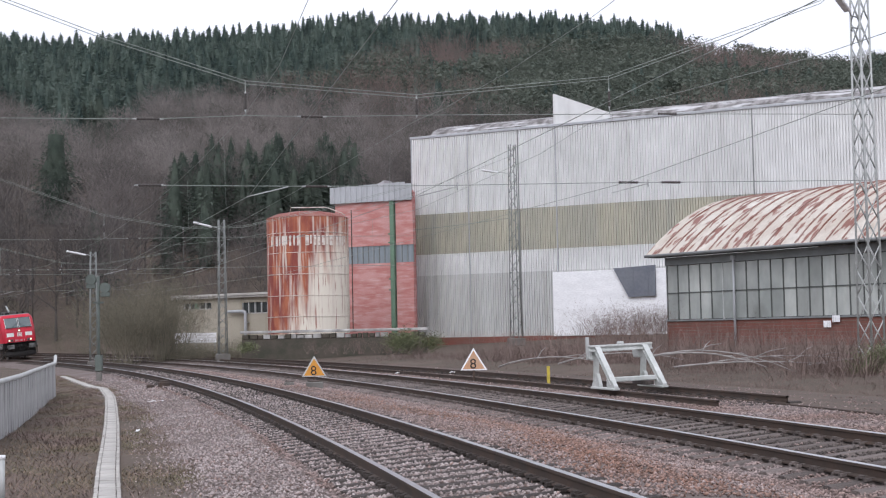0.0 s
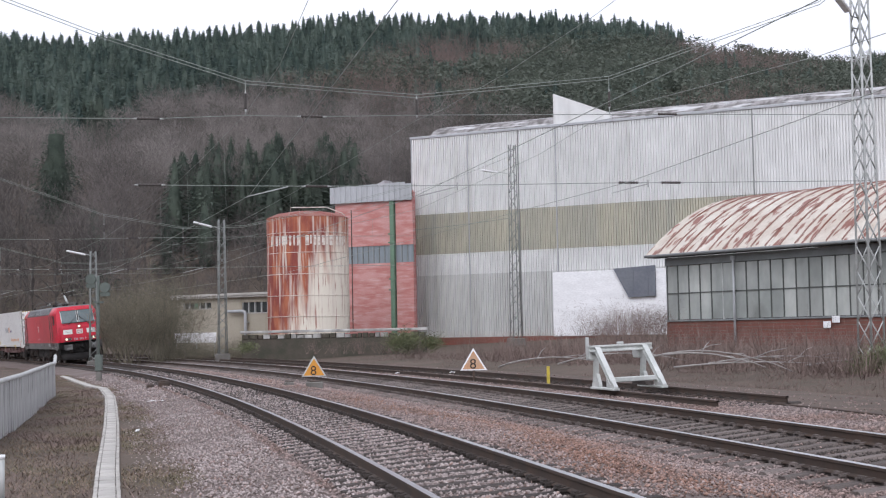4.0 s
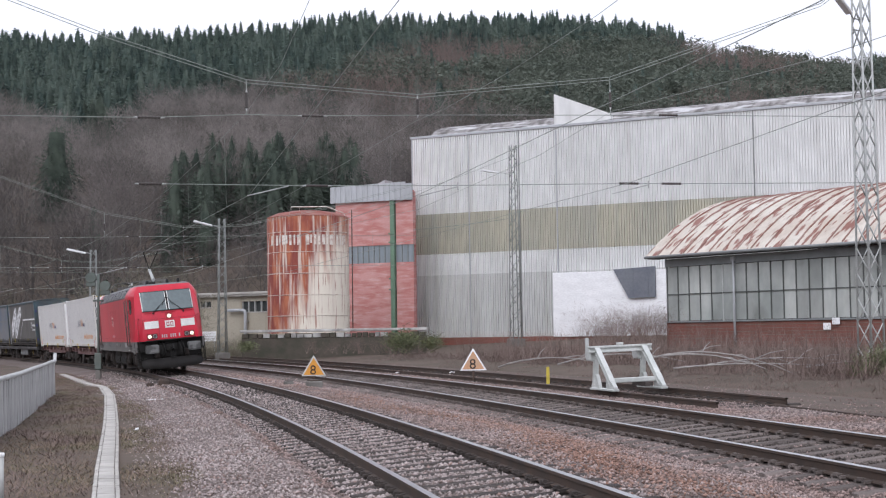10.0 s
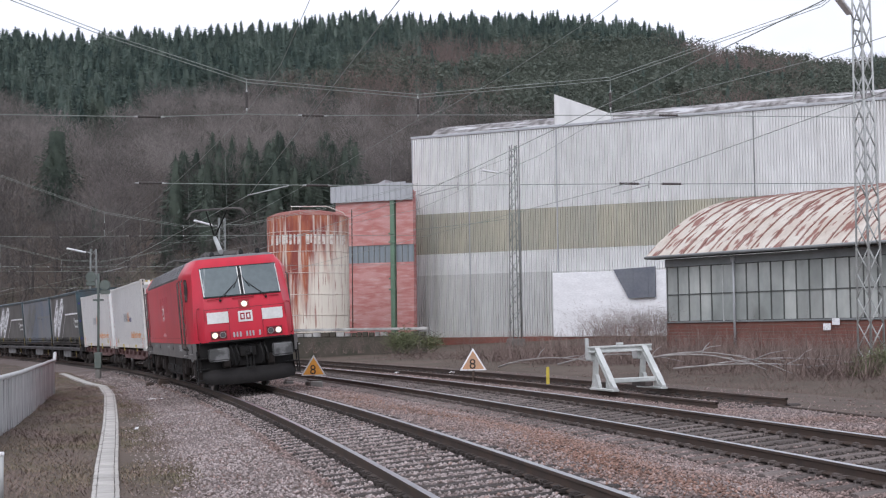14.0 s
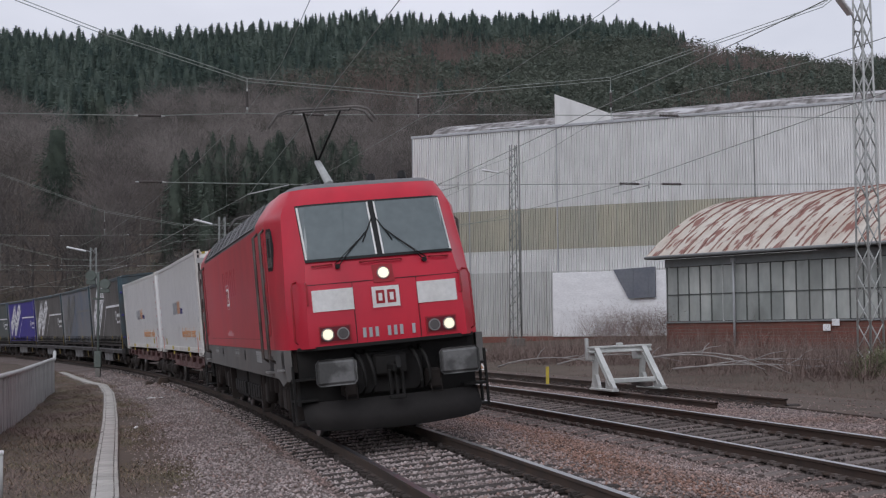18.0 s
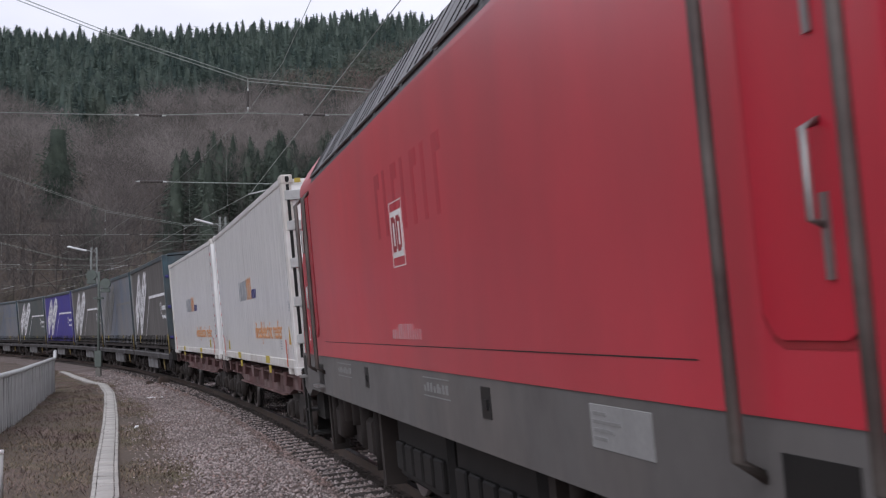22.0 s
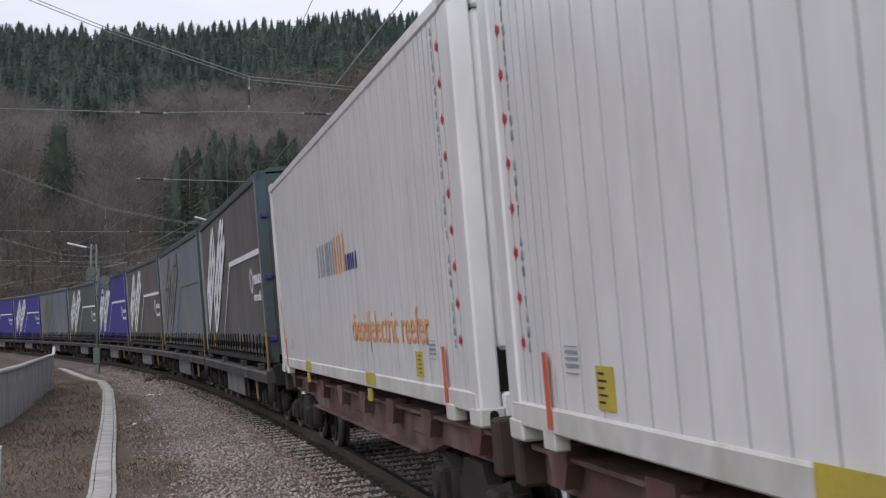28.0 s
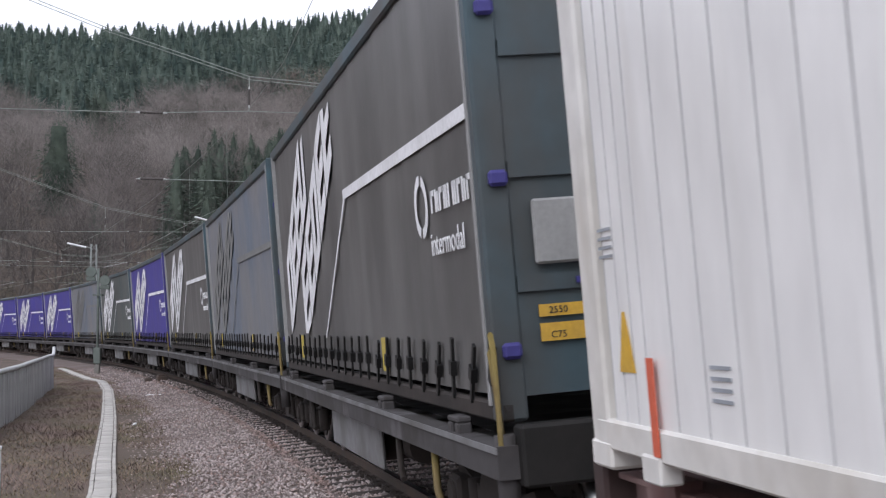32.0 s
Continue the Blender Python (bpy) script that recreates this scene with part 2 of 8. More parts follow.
# ---- the ground: one sheet out to the horizon ----
def make_ground():
    radii = [0.0, 1e-6]
    r, step = 1.2, 1.2
    while r < 120:
        radii.append(r)
        r += step
        step *= 1.012
    while r < 2600:
        radii.append(r)
        r *= 1.05
    azs = [radians(a) for a in np.concatenate([np.arange(-180, -24, 6), np.arange(-24, 24.01, .5), np.arange(27, 180, 6)])]
    n = len(azs)
    v = [(0, 0, ground_z(0, 0))]
    for r in radii[1:]:
        for a in azs:
            x, y = r * math.sin(a) - .4, r * math.cos(a) - .3
            v.append((x, y, ground_z(x, y) + (.03 * noise.noise(Vector((x * .6, y * .6, 0))) if r < 150 else 0)))
    f = []
    for i in range(len(radii) - 2):
        for j in range(n):
            p, q = 1 + i * n, 1 + (i + 1) * n
            f.append((p + j, q + j, q + (j + 1) % n, p + (j + 1) % n))
    ob = arrays("ground", v, f, M_GROUND, kind="structure", smooth=True)
    tagged(ob, "brown earth with dead grass rising to a wooded hill", "ground")


make_ground()


# ---- rails and sleepers ----
RAIL_SHAPE = ((-.036, 0), (.036, 0), (.036, -.035), (.012, -.05), (.012, -.13), (.07, -.145), (.07, -.16), (-.07, -.16), (-.07, -.145), (-.012, -.13), (-.012, -.05), (-.036, -.035))


def rail(off, z, s0, s1, step, top, parent, cant):
    bm = bmesh.new()
    prev = None
    c, sn = math.cos(cant), math.sin(cant)
    s = s0
    while s <= s1 + 1e-6:
        ring = []
        for y, h in RAIL_SHAPE:
            x_, y_ = rail_xy(s, off + y * c - h * sn)
            ring.append(bm.verts.new((x_, y_, z + y * sn + h * c)))
        if prev:
            for i in range(12):
                f = bm.faces.new((prev[i], prev[(i + 1) % 12], ring[(i + 1) % 12], ring[i]))
                f.material_index = 1 if i == 0 else 0
        prev = ring
        s += step
    done(bm)
    return part("rail", bm, [M_RAIL, top], parent)


def sleeper_mesh(mat):
    bm = bmesh.new()
    prism(bm, ((-.13, -.2), (.13, -.2), (.125, -.03), (.09, 0), (-.09, 0), (-.125, -.03)), -1.3, 1.3, "y")
    for y in (-.752, .752):
        for x in (-.09, .09):
            box(bm, x - .03, x + .03, y - .14, y + .14, 0, .035)
        for d in (-.12, .12):
            box(bm, -.05, .05, y + d - .025, y + d + .025, .03, .065)
    return mesh_of("sleeper", bm, mat)


SLEEPER, PALE_SLEEPER = sleeper_mesh(M_SLEEPER), sleeper_mesh(M_SLEEPERP)


def railway(label, off, cant, z, s0, s1, near0, near1, top, name):
    track = thing(name, label, "railway track", kind="structure")
    for sd in (-1, 1):
        o = off + sd * .752 * math.cos(cant)
        rail(o, z + sd * .752 * math.sin(cant), s0, s1, 1.0, top, track, cant)
    k = 0
    s = near1
    while s > near0 and k < 290:
        ob = new("sleeper", PALE_SLEEPER if name == "track_outer" else SLEEPER)
        ob.parent = track
        ob.matrix_basis = on_track(s, .2, off, cant, z) @ pose(0, random.uniform(-.02, .02), -.165, 0, 0, random.uniform(-.6, .6))
        s -= .6
        k += 1
    return track


railway("ballasted main line with polished rails in a curve", 0, CANT, 0, -190, 128, -60, 100, M_RAILTOP, "track_inner")
railway("second ballasted line with polished rails in a curve", B_OFF, B_CANT, .012, -190, 128, -50, 98, M_RAILTOP, "track_outer")
railway("rusty siding that ends behind the buffer stop", C_OFF, .03, .1, -120, 38.5, -30, 37.4, M_RAILDULL, "track_siding")

# ---- buildings of the works ----
M_YELLOW = material("yellow_plate", (.55, .43, .06), .65, second=(.42, .33, .08), scale=3, amount=.8)
M_SHEET = material("pale_corrugated_sheet", (.76, .76, .755), .7, second=(.66, .66, .65), scale=.12, amount=.7, fine=1.2, stretch=(1, 1, .4), island=.03, extra=streaks((.45, .43, .41), (1, 1, .05), .54, .78, .5, 1.5))
M_SHEETD = material("grimy_corrugated_sheet", (.64, .64, .63), .75, second=(.52, .52, .51), scale=.15, amount=.8, fine=1.2, stretch=(1, 1, .4), extra=streaks((.33, .32, .3), (1, 1, .05), .5, .75, .6, 1.5))
M_DARKPANE = material("dark_office_pane", (.04, .045, .045), .4, scale=2)
M_SHEETY = material("yellowed_plastic_sheet", (.5, .475, .38), .6, second=(.4, .39, .33), scale=.3, amount=.9, fine=2, stretch=(1, 1, .3), extra=streaks((.38, .38, .34), (1, 1, .04), .5, .7, .6, .8))
M_BRICK = material("painted_red_brick", (.46, .19, .172), .9, second=(.55, .3, .28), scale=.5, amount=1.0, fine=7, bump=.4, bump_scale=9, stretch=(1, 1, 4), sharp=(.4, .62), extra=streaks((.62, .45, .43), (.6, .6, 3.0), .5, .68, .55, 1.6))
M_BRICKD = material("dark_red_brick", (.22, .085, .066), .9, second=(.16, .08, .062), scale=.7, amount=.8, fine=9, stretch=(1, 1, 4), bump=.3)
M_BRICKW = material("mossy_dark_stone", (.1, .085, .07), .95, second=(.06, .06, .045), scale=1.2, amount=.9, fine=8, bump=.5)
M_GREEN = material("green_paint", (.15, .235, .165), .6, scale=.8)
M_GREYMET = material("grey_sheet_cladding", (.45, .46, .48), .6, second=(.36, .37, .38), scale=.5, amount=.6, stretch=(3, 3, .3))
M_BLUEGLASS = material("blue_grey_panes", (.19, .225, .245), .35, second=(.27, .3, .32), scale=.8, amount=.8, stretch=(3, 3, .3), spec=.5)
M_ROOFRUST = material("rusted_pale_roof_sheet", (.61, .575, .515), .75, second=(.44, .36, .295), scale=.5, amount=.75, fine=6, stretch=(1, .5, 1), extra=streaks((.2, .06, .045), (1.6, .5, .5), .54, .6, .85, 1.6))
M_SEAM = material("rusted_roof_seam", (.26, .13, .105), .8, second=(.4, .3, .27), scale=.9, amount=.9, fine=6)
M_ROOFGREY = material("weathered_bitumen_roof", (.3, .285, .28), .8, second=(.13, .12, .115), scale=1.5, amount=.95, fine=7, stretch=(1.2, .4, 1), sharp=(.42, .58), extra=streaks((.62, .62, .63), (.25, 1.2, 1), .52, .62, .8, 1.6))
M_FRAME = material("dark_steel_frame", (.035, .04, .038), .6, scale=2)
M_SHEDBAR = material("grey_window_bar", (.1, .105, .1), .7, scale=2)
M_SHEDTRIM = material("grey_painted_steel", (.24, .25, .25), .85, scale=1.2)
M_PALEFRAME = material("pale_painted_frame", (.5, .51, .5), .6, scale=2)
M_DIRTGLASS = material("dirty_window_pane", (.41, .425, .4), .3, second=(.25, .27, .255), scale=.4, amount=.9, fine=3, sharp=(.4, .62), rand=.22, spec=.5, stretch=(1, 1, .5), extra=streaks((.17, .18, .165), (.5, .5, .3), .58, .7, .7, .9))
M_WHITE = material("white_wall_paint", (.86, .86, .87), .8, second=(.74, .74, .75), scale=.6, amount=.6, stretch=(1, 1, 3))
M_DKPANEL = material("blue_grey_tarpaulin", (.13, .14, .17), .7, second=(.19, .2, .22), scale=.6, amount=.7)
M_BEIGE = material("beige_render", (.41, .37, .3), .9, second=(.34, .31, .25), scale=.5, amount=.7, fine=8, extra=streaks((.25, .22, .16), (1, 1, .1), .52, .7, .5, 1.2))
M_DARKIN = material("interior_shade_black", (.03, .03, .03), .9, scale=1)
M_WHITESTONE = material("old_whitewashed_stone", (.5, .49, .47), .9, second=(.2, .19, .18), scale=1.1, amount=1.0, fine=6, rand=.2, bump=.4)


def frame_of(p, q):
    """Axes of a wall from p to q on the ground plan: x runs along it, y points behind it."""
    d = Vector((q[0] - p[0], q[1] - p[1], 0))
    return pose(p[0], p[1], 0, 0, 0, math.degrees(math.atan2(d.y, d.x))), d.length


def ribs(bm, x0, x1, y, z0, z1, pitch=.2, depth=.06, mat=0, slope=0.0):
    """Corrugated sheet: folded along x, with its height drawn straight up."""
    n = int((x1 - x0) / pitch)
    prev = None
    for i in range(n):
        for k, d in ((0, 0), (.26, 0), (.34, -depth), (.92, -depth)):
            x = x0 + (i + k) * pitch
            a = (bm.verts.new((x, y + d, z0)), bm.verts.new((x, y + d, z1 + slope * (x - x0))))
            if prev:
                f = bm.faces.new((prev[0], a[0], a[1], prev[1]))
                f.material_index = mat
            prev = a


def make_hall():
    m, L = frame_of((-2.45, 125.0), (32.35, 106.5))
    L += 22
    hall = thing("works_hall", "large pale grey corrugated steel factory hall, streaked and weathered", "factory", m=m)
    bands = ((1.0, 2.75, M_SHEETD, .0), (2.75, 6.3, M_SHEETD, .03), (6.3, 8.1, M_SHEET, .0), (8.1, 11.5, M_SHEETY, .03), (11.5, 18.06, M_SHEET, .06))
    for i, (z0, z1, mat, out) in enumerate(bands):
        bm = bmesh.new()
        ribs(bm, 0, L, -out, z0, z1, .22, .12)
        part("wall_sheet", bm, mat, hall, "yellowed translucent corrugated band" if mat is M_SHEETY else "")
    for x in (0, 5.4, 10.05, 13.4, 29.75, 38):
        bm = bmesh.new()
        box(bm, x - .05, x + .05, -.2, -.1, 1, 18.1, bevel=.02)
        part("cover_strip", bm, M_GALVD if x in (10.05, 29.75) else M_GREYMET, hall)
    bm = bmesh.new()
    box(bm, 0, L, .05, .3, 1, 17.9)
    part("wall_core", bm, M_CONCD, hall)
    bm = bmesh.new()
    box(bm, 0, .25, .3, 30, 1, 17.9)
    box(bm, 0, L, 30, 30.2, 1, 17.9)
    box(bm, L - .2, L, .3, 30, 1, 17.9)
    part("end_wall", bm, M_SHEET, hall)
    # barrel roof set back from the eaves, in long weathered strips
    bm = bmesh.new()
    prev = None
    for i in range(19):
        a = math.pi * i / 18
        y, z = 16.5 - 15.6 * math.cos(a), 17.9 + 2.35 * math.sin(a) ** .8
        row = [bm.verts.new((x, y, z)) for x in np.linspace(1.2, L, 40)]
        if prev:
            for u in range(39):
                bm.faces.new((prev[u], prev[u + 1], row[u + 1], row[u]))
        prev = row
    done(bm)
    part("roof", bm, M_ROOFGREY, hall, "weathered grey barrel roof", smooth=True)
    # light gable that stands up over the eaves
    bm = bmesh.new()
    prism(bm, ((13.3, 17.95), (18.2, 18.3), (18.2, 18.75), (13.3, 20.75)), -.14, .3, "y")
    box(bm, 13.3, 13.45, .3, 4.0, 17.95, 20.4)
    part("roof_gable", bm, M_SHEET, hall, "pale triangular gable standing over the eaves")
    bm = bmesh.new()
    box(bm, -.1, L, -.26, .05, 18.0, 18.22, bevel=.03)
    part("gutter", bm, M_GREYMET, hall)
    bm = bmesh.new()
    box(bm, 0, L, -.28, .2, -.3, 1.05, bevel=.02)
    part("plinth", bm, M_BRICKD, hall, "low dark red brick plinth")
    # whitewashed wall of the loading bay and the tarpaulin beside it
    bm = bmesh.new()
    box(bm, 13.0, 22.6, -.42, -.16, 1.0, 6.15, bevel=.02)
    part("loading_bay_wall", bm, M_WHITE, hall, "whitewashed block wall of the loading bay")
    bm = bmesh.new()
    prism(bm, ((18.35, 6.25), (21.8, 6.4), (21.8, 4.0), (19.6, 3.95)), -.7, -.46, "y")
    for x in (20.0, 21.2):
        box(bm, x, x + .06, -.74, -.7, 4.0, 6.3)
    part("tarpaulin", bm, M_DKPANEL, hall, "slanting blue-grey tarpaulin")


def make_shed():
    m, L = frame_of((13.38, 88.0), (21.63, 76.6))
    L += 12
    shed = thing("barrel_roof_shed", "low shed with a rusted barrel roof and dirty steel windows", "shed", m=m)
    W, E, top = 15.0, 5.68, 3.6
    bm = bmesh.new()
    box(bm, 0, L, -.05, .3, -.3, 1.9, bevel=.02)
    part("brick_base", bm, M_BRICKD, shed, "dark red brick base wall")
    for k in range(8):
        bm = bmesh.new()
        box(bm, .05, L, -.075, -.05, .35 + k * .19, .37 + k * .19)
        part("mortar_line", bm, M_CONCD, shed)
    bm = bmesh.new()
    box(bm, 0, L, -.1, .25, 5.2, 5.68, bevel=.02)
    box(bm, 0, L, -.16, .2, 1.86, 1.96, bevel=.02)
    part("lintel", bm, M_SHEDTRIM, shed, "grey painted steel lintel and sill")
    n = int(L / .9)
    for i in range(n):
        x = .1 + i * .9
        for z0, z1 in ((1.96, 3.55), (3.55, 5.2)):
            bm = bmesh.new()
            box(bm, x + .02, x + .88, .0, .02, z0 + .03, z1 - .03)
            part("pane", bm, M_DIRTGLASS, shed)
        bm = bmesh.new()
        pale = i in (5, 6)
        box(bm, x - .03, x + .03, -.05, .06, 1.96, 5.2)
        part("mullion", bm, M_PALEFRAME if pale else M_SHEDBAR, shed)
    bm = bmesh.new()
    box(bm, .1, L, -.05, .05, 3.52, 3.58)
    part("transom", bm, M_SHEDBAR, shed)
    # dark sheet under the eaves, their shadow put into its colour
    bm = bmesh.new()
    box(bm, -.7, L, -.86, -.02, 5.7, 5.74)
    part("soffit", bm, M_FRAME, shed, "dark sheet painted for the shadow under the eaves")
    for x in (.35, 6.7, 13.0):
        bm = bmesh.new()
        box(bm, x, x + .35, .3, .6, 0, 5.3)
        part("column", bm, M_CONCD, shed)
    bm = bmesh.new()
    box(bm, 0, .25, .3, W, -.3, E)
    box(bm, L - .25, L, .3, W, -.3, E)
    box(bm, 0, L, W, W + .25, -.3, E)
    part("back_wall", bm, M_BRICKD, shed)
    # added near-black sheet, stands in for the unlit inside of the shed
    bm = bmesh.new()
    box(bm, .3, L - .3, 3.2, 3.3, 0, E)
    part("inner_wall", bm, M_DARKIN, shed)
    # drainpipe with its hopper
    bm = bmesh.new()
    tube(bm, [(5.6, -.2, 5.5), (5.6, -.2, .3)], .07, 8)
    box(bm, 5.48, 5.72, -.3, -.1, 5.3, 5.55)
    part("drainpipe", bm, M_GREYMET, shed)
    # curved roof in lapped sheets, each with a raised seam
    N = 14
    def arc(k):
        u = 2 * k / N - 1
        return W / 2 + (W / 2 + .9) * u, E + .2 + (top + .15) * (1 - abs(u) ** 1.9)
    strips = int((L + 1.6) / 1.05)
    for j in range(strips):
        x0 = -.8 + j * 1.05
        bm = bmesh.new()
        rows = []
        for k in range(N + 1):
            y, z = arc(k)
            rows.append([bm.verts.new((x, y, z + d)) for x, d in ((x0, .0), (x0 + .98, .0), (x0 + 1.0, .09), (x0 + 1.05, .09))] + [bm.verts.new((x0 + 1.05, y, z - .04)), bm.verts.new((x0, y, z - .04))])
        for a, b in zip(rows, rows[1:]):
            for q in range(6):
                bm.faces.new((a[q], a[(q + 1) % 6], b[(q + 1) % 6], b[q])).material_index = 1 if q in (1, 2, 3) else 0
        bm.faces.new(rows[0])
        bm.faces.new(rows[-1][::-1])
        done(bm)
        part("roof_sheet", bm, [M_ROOFRUST, M_SEAM], shed)
    bm = bmesh.new()
    y, z = arc(0)
    tube(bm, [(-.8, y - .05, z - .08), (L, y - .05, z - .08)], .09, 8)
    part("gutter", bm, M_SHEDTRIM, shed)
    # two pale enamel signs leaning on the brick
    for x, z in ((11.9, 1.35), (12.5, 1.62)):
        bm = bmesh.new()
        box(bm, x, x + .5, -.2, -.17, z, z + .36, bevel=.01)
        part("notice_board", bm, M_WHITE, shed, "small pale notice board")


def make_brick_building():
    m, L = frame_of((-8.95, 122.5), (-2.1, 119.6))
    b = thing("brick_works_building", "faded red brick building with a grey sheet parapet", "building", m=m)
    for x0, x1 in ((0, 5.0), (5.55, L - .35)):
        for z0, z1 in ((1.0, 7.3), (8.75, 12.5)):
            bm = bmesh.new()
            box(bm, x0, x1, 0, .4, z0, z1)
            part("brick_wall", bm, M_BRICK, b)
            k = z0 + .9
            while k < z1:
                bm = bmesh.new()
                box(bm, x0, x1, -.02, 0, k, k + .07)
                part("joint_band", bm, M_BRICK, b)
                k += 1.9
        n = max(2, int((x1 - x0) / .5))
        for i in range(n):
            w = (x1 - x0) / n
            bm = bmesh.new()
            box(bm, x0 + i * w + .03, x0 + (i + 1) * w - .03, .08, .12, 7.3, 8.75)
            part("pane", bm, M_BLUEGLASS, b)
        for i in range(n + 1):
            bm = bmesh.new()
            box(bm, x0 + i * w - .03, x0 + i * w + .03, .0, .1, 7.3, 8.75)
            part("window_bar", bm, M_SHEDTRIM, b)
    bm = bmesh.new()
    box(bm, 5.09, 5.46, -.2, .3, 1, 12.5, bevel=.03)
    for z in (5.0, 5.9, 8.9, 9.6):
        box(bm, 4.97, 5.58, -.26, -.2, z, z + .12)
    part("pilaster", bm, M_GREEN, b, "green painted steel pilaster")
    bm = bmesh.new()
    ribs(bm, -.35, L - .35, -.25, 12.4, 13.75, .5, .07, slope=.02)
    box(bm, -.35, L - .35, -.2, .0, 12.4, 13.75)
    part("parapet", bm, M_GREYMET, b, "pale grey sheet parapet")
    bm = bmesh.new()
    box(bm, 0, .3, .4, 4, 1, 13.5)
    box(bm, 0, L - 2, 4, 4.3, 1, 13.5)
    box(bm, 0, L - 2, .0, 4, 13.4, 13.6)
    part("side_wall", bm, M_BRICK, b)
    bm = bmesh.new()
    prism(bm, ((1.3, 13.7), (3.2, 13.9), (3.2, 14.5)), 3, 4.5, "y")
    part("roof_light", bm, M_GREYMET, b)
    return b


def rust_mix(m, n, l, tc, out, b):
    """Ochre rust above, bare white patch and pale runs on one flank."""
    sx, mr = n.new("ShaderNodeSeparateXYZ"), n.new("ShaderNodeMapRange")
    l.new(tc.outputs["Object"], sx.inputs[0])
    nz = n.new("ShaderNodeTexNoise")
    mp = n.new("ShaderNodeMapping")
    mp.inputs["Scale"].default_value = (1.2, 1.2, .14)
    l.new(tc.outputs["Object"], mp.inputs[0])
    nz.inputs["Scale"].default_value, nz.inputs["Detail"].default_value = 1.6, 8
    l.new(mp.outputs[0], nz.inputs["Vector"])
    def math_(op, a, k):
        q = n.new("ShaderNodeMath")
        q.operation = op
        for i, v in enumerate((a, k)):
            if isinstance(v, (int, float)):
                q.inputs[i].default_value = v
            else:
                l.new(v, q.inputs[i])
        return q.outputs[0]
    # the bare patch lies on the flank towards +x, in the lower two thirds
    side = math_("MULTIPLY", sx.outputs[0], .46)
    low = math_("MULTIPLY", sx.outputs[2], -.26)
    nn = math_("ADD", math_("MULTIPLY", nz.outputs["Fac"], 3.6), .1)
    tot = math_("ADD", math_("ADD", side, low), nn)
    rp = n.new("ShaderNodeValToRGB")
    rp.color_ramp.elements[0].position, rp.color_ramp.elements[1].position = .4, 1.0
    mid = rp.color_ramp.elements.new(.62)
    mid.color = (.3, .3, .3, 1)
    mr.inputs[1].default_value, mr.inputs[2].default_value = 0.0, 1.6
    l.new(tot, mr.inputs[0])
    l.new(mr.outputs[0], rp.inputs[0])
    mx = n.new("ShaderNodeMixRGB")
    mx.inputs[2].default_value = (.76, .7, .6, 1)
    l.new(rp.outputs[0], mx.inputs[0])
    l.new(out, mx.inputs[1])
    pale = streaks((.68, .6, .52), (2.6, 2.6, .12), .53, .63, .8, 2.0)(m, n, l, tc, mx.outputs[0], b)
    return streaks((.3, .085, .05), (3.2, 3.2, .2), .58, .66, .75, 2.4)(m, n, l, tc, pale, b)


M_TANK = material("rusted_tank_steel", (.42, .145, .08), .8, second=(.24, .062, .052), scale=1.6, amount=.95, sharp=(.4, .6), fine=9, stretch=(1, 1, .35), extra=rust_mix)
M_TANKTOP = material("rust_red_tank_roof", (.24, .075, .06), .8, second=(.33, .2, .17), scale=1.2, amount=.7)
M_LETTER = material("flaked_white_paint", (.72, .66, .6), .8, second=(.42, .24, .18), scale=3, amount=.7, sharp=(.5, .65))


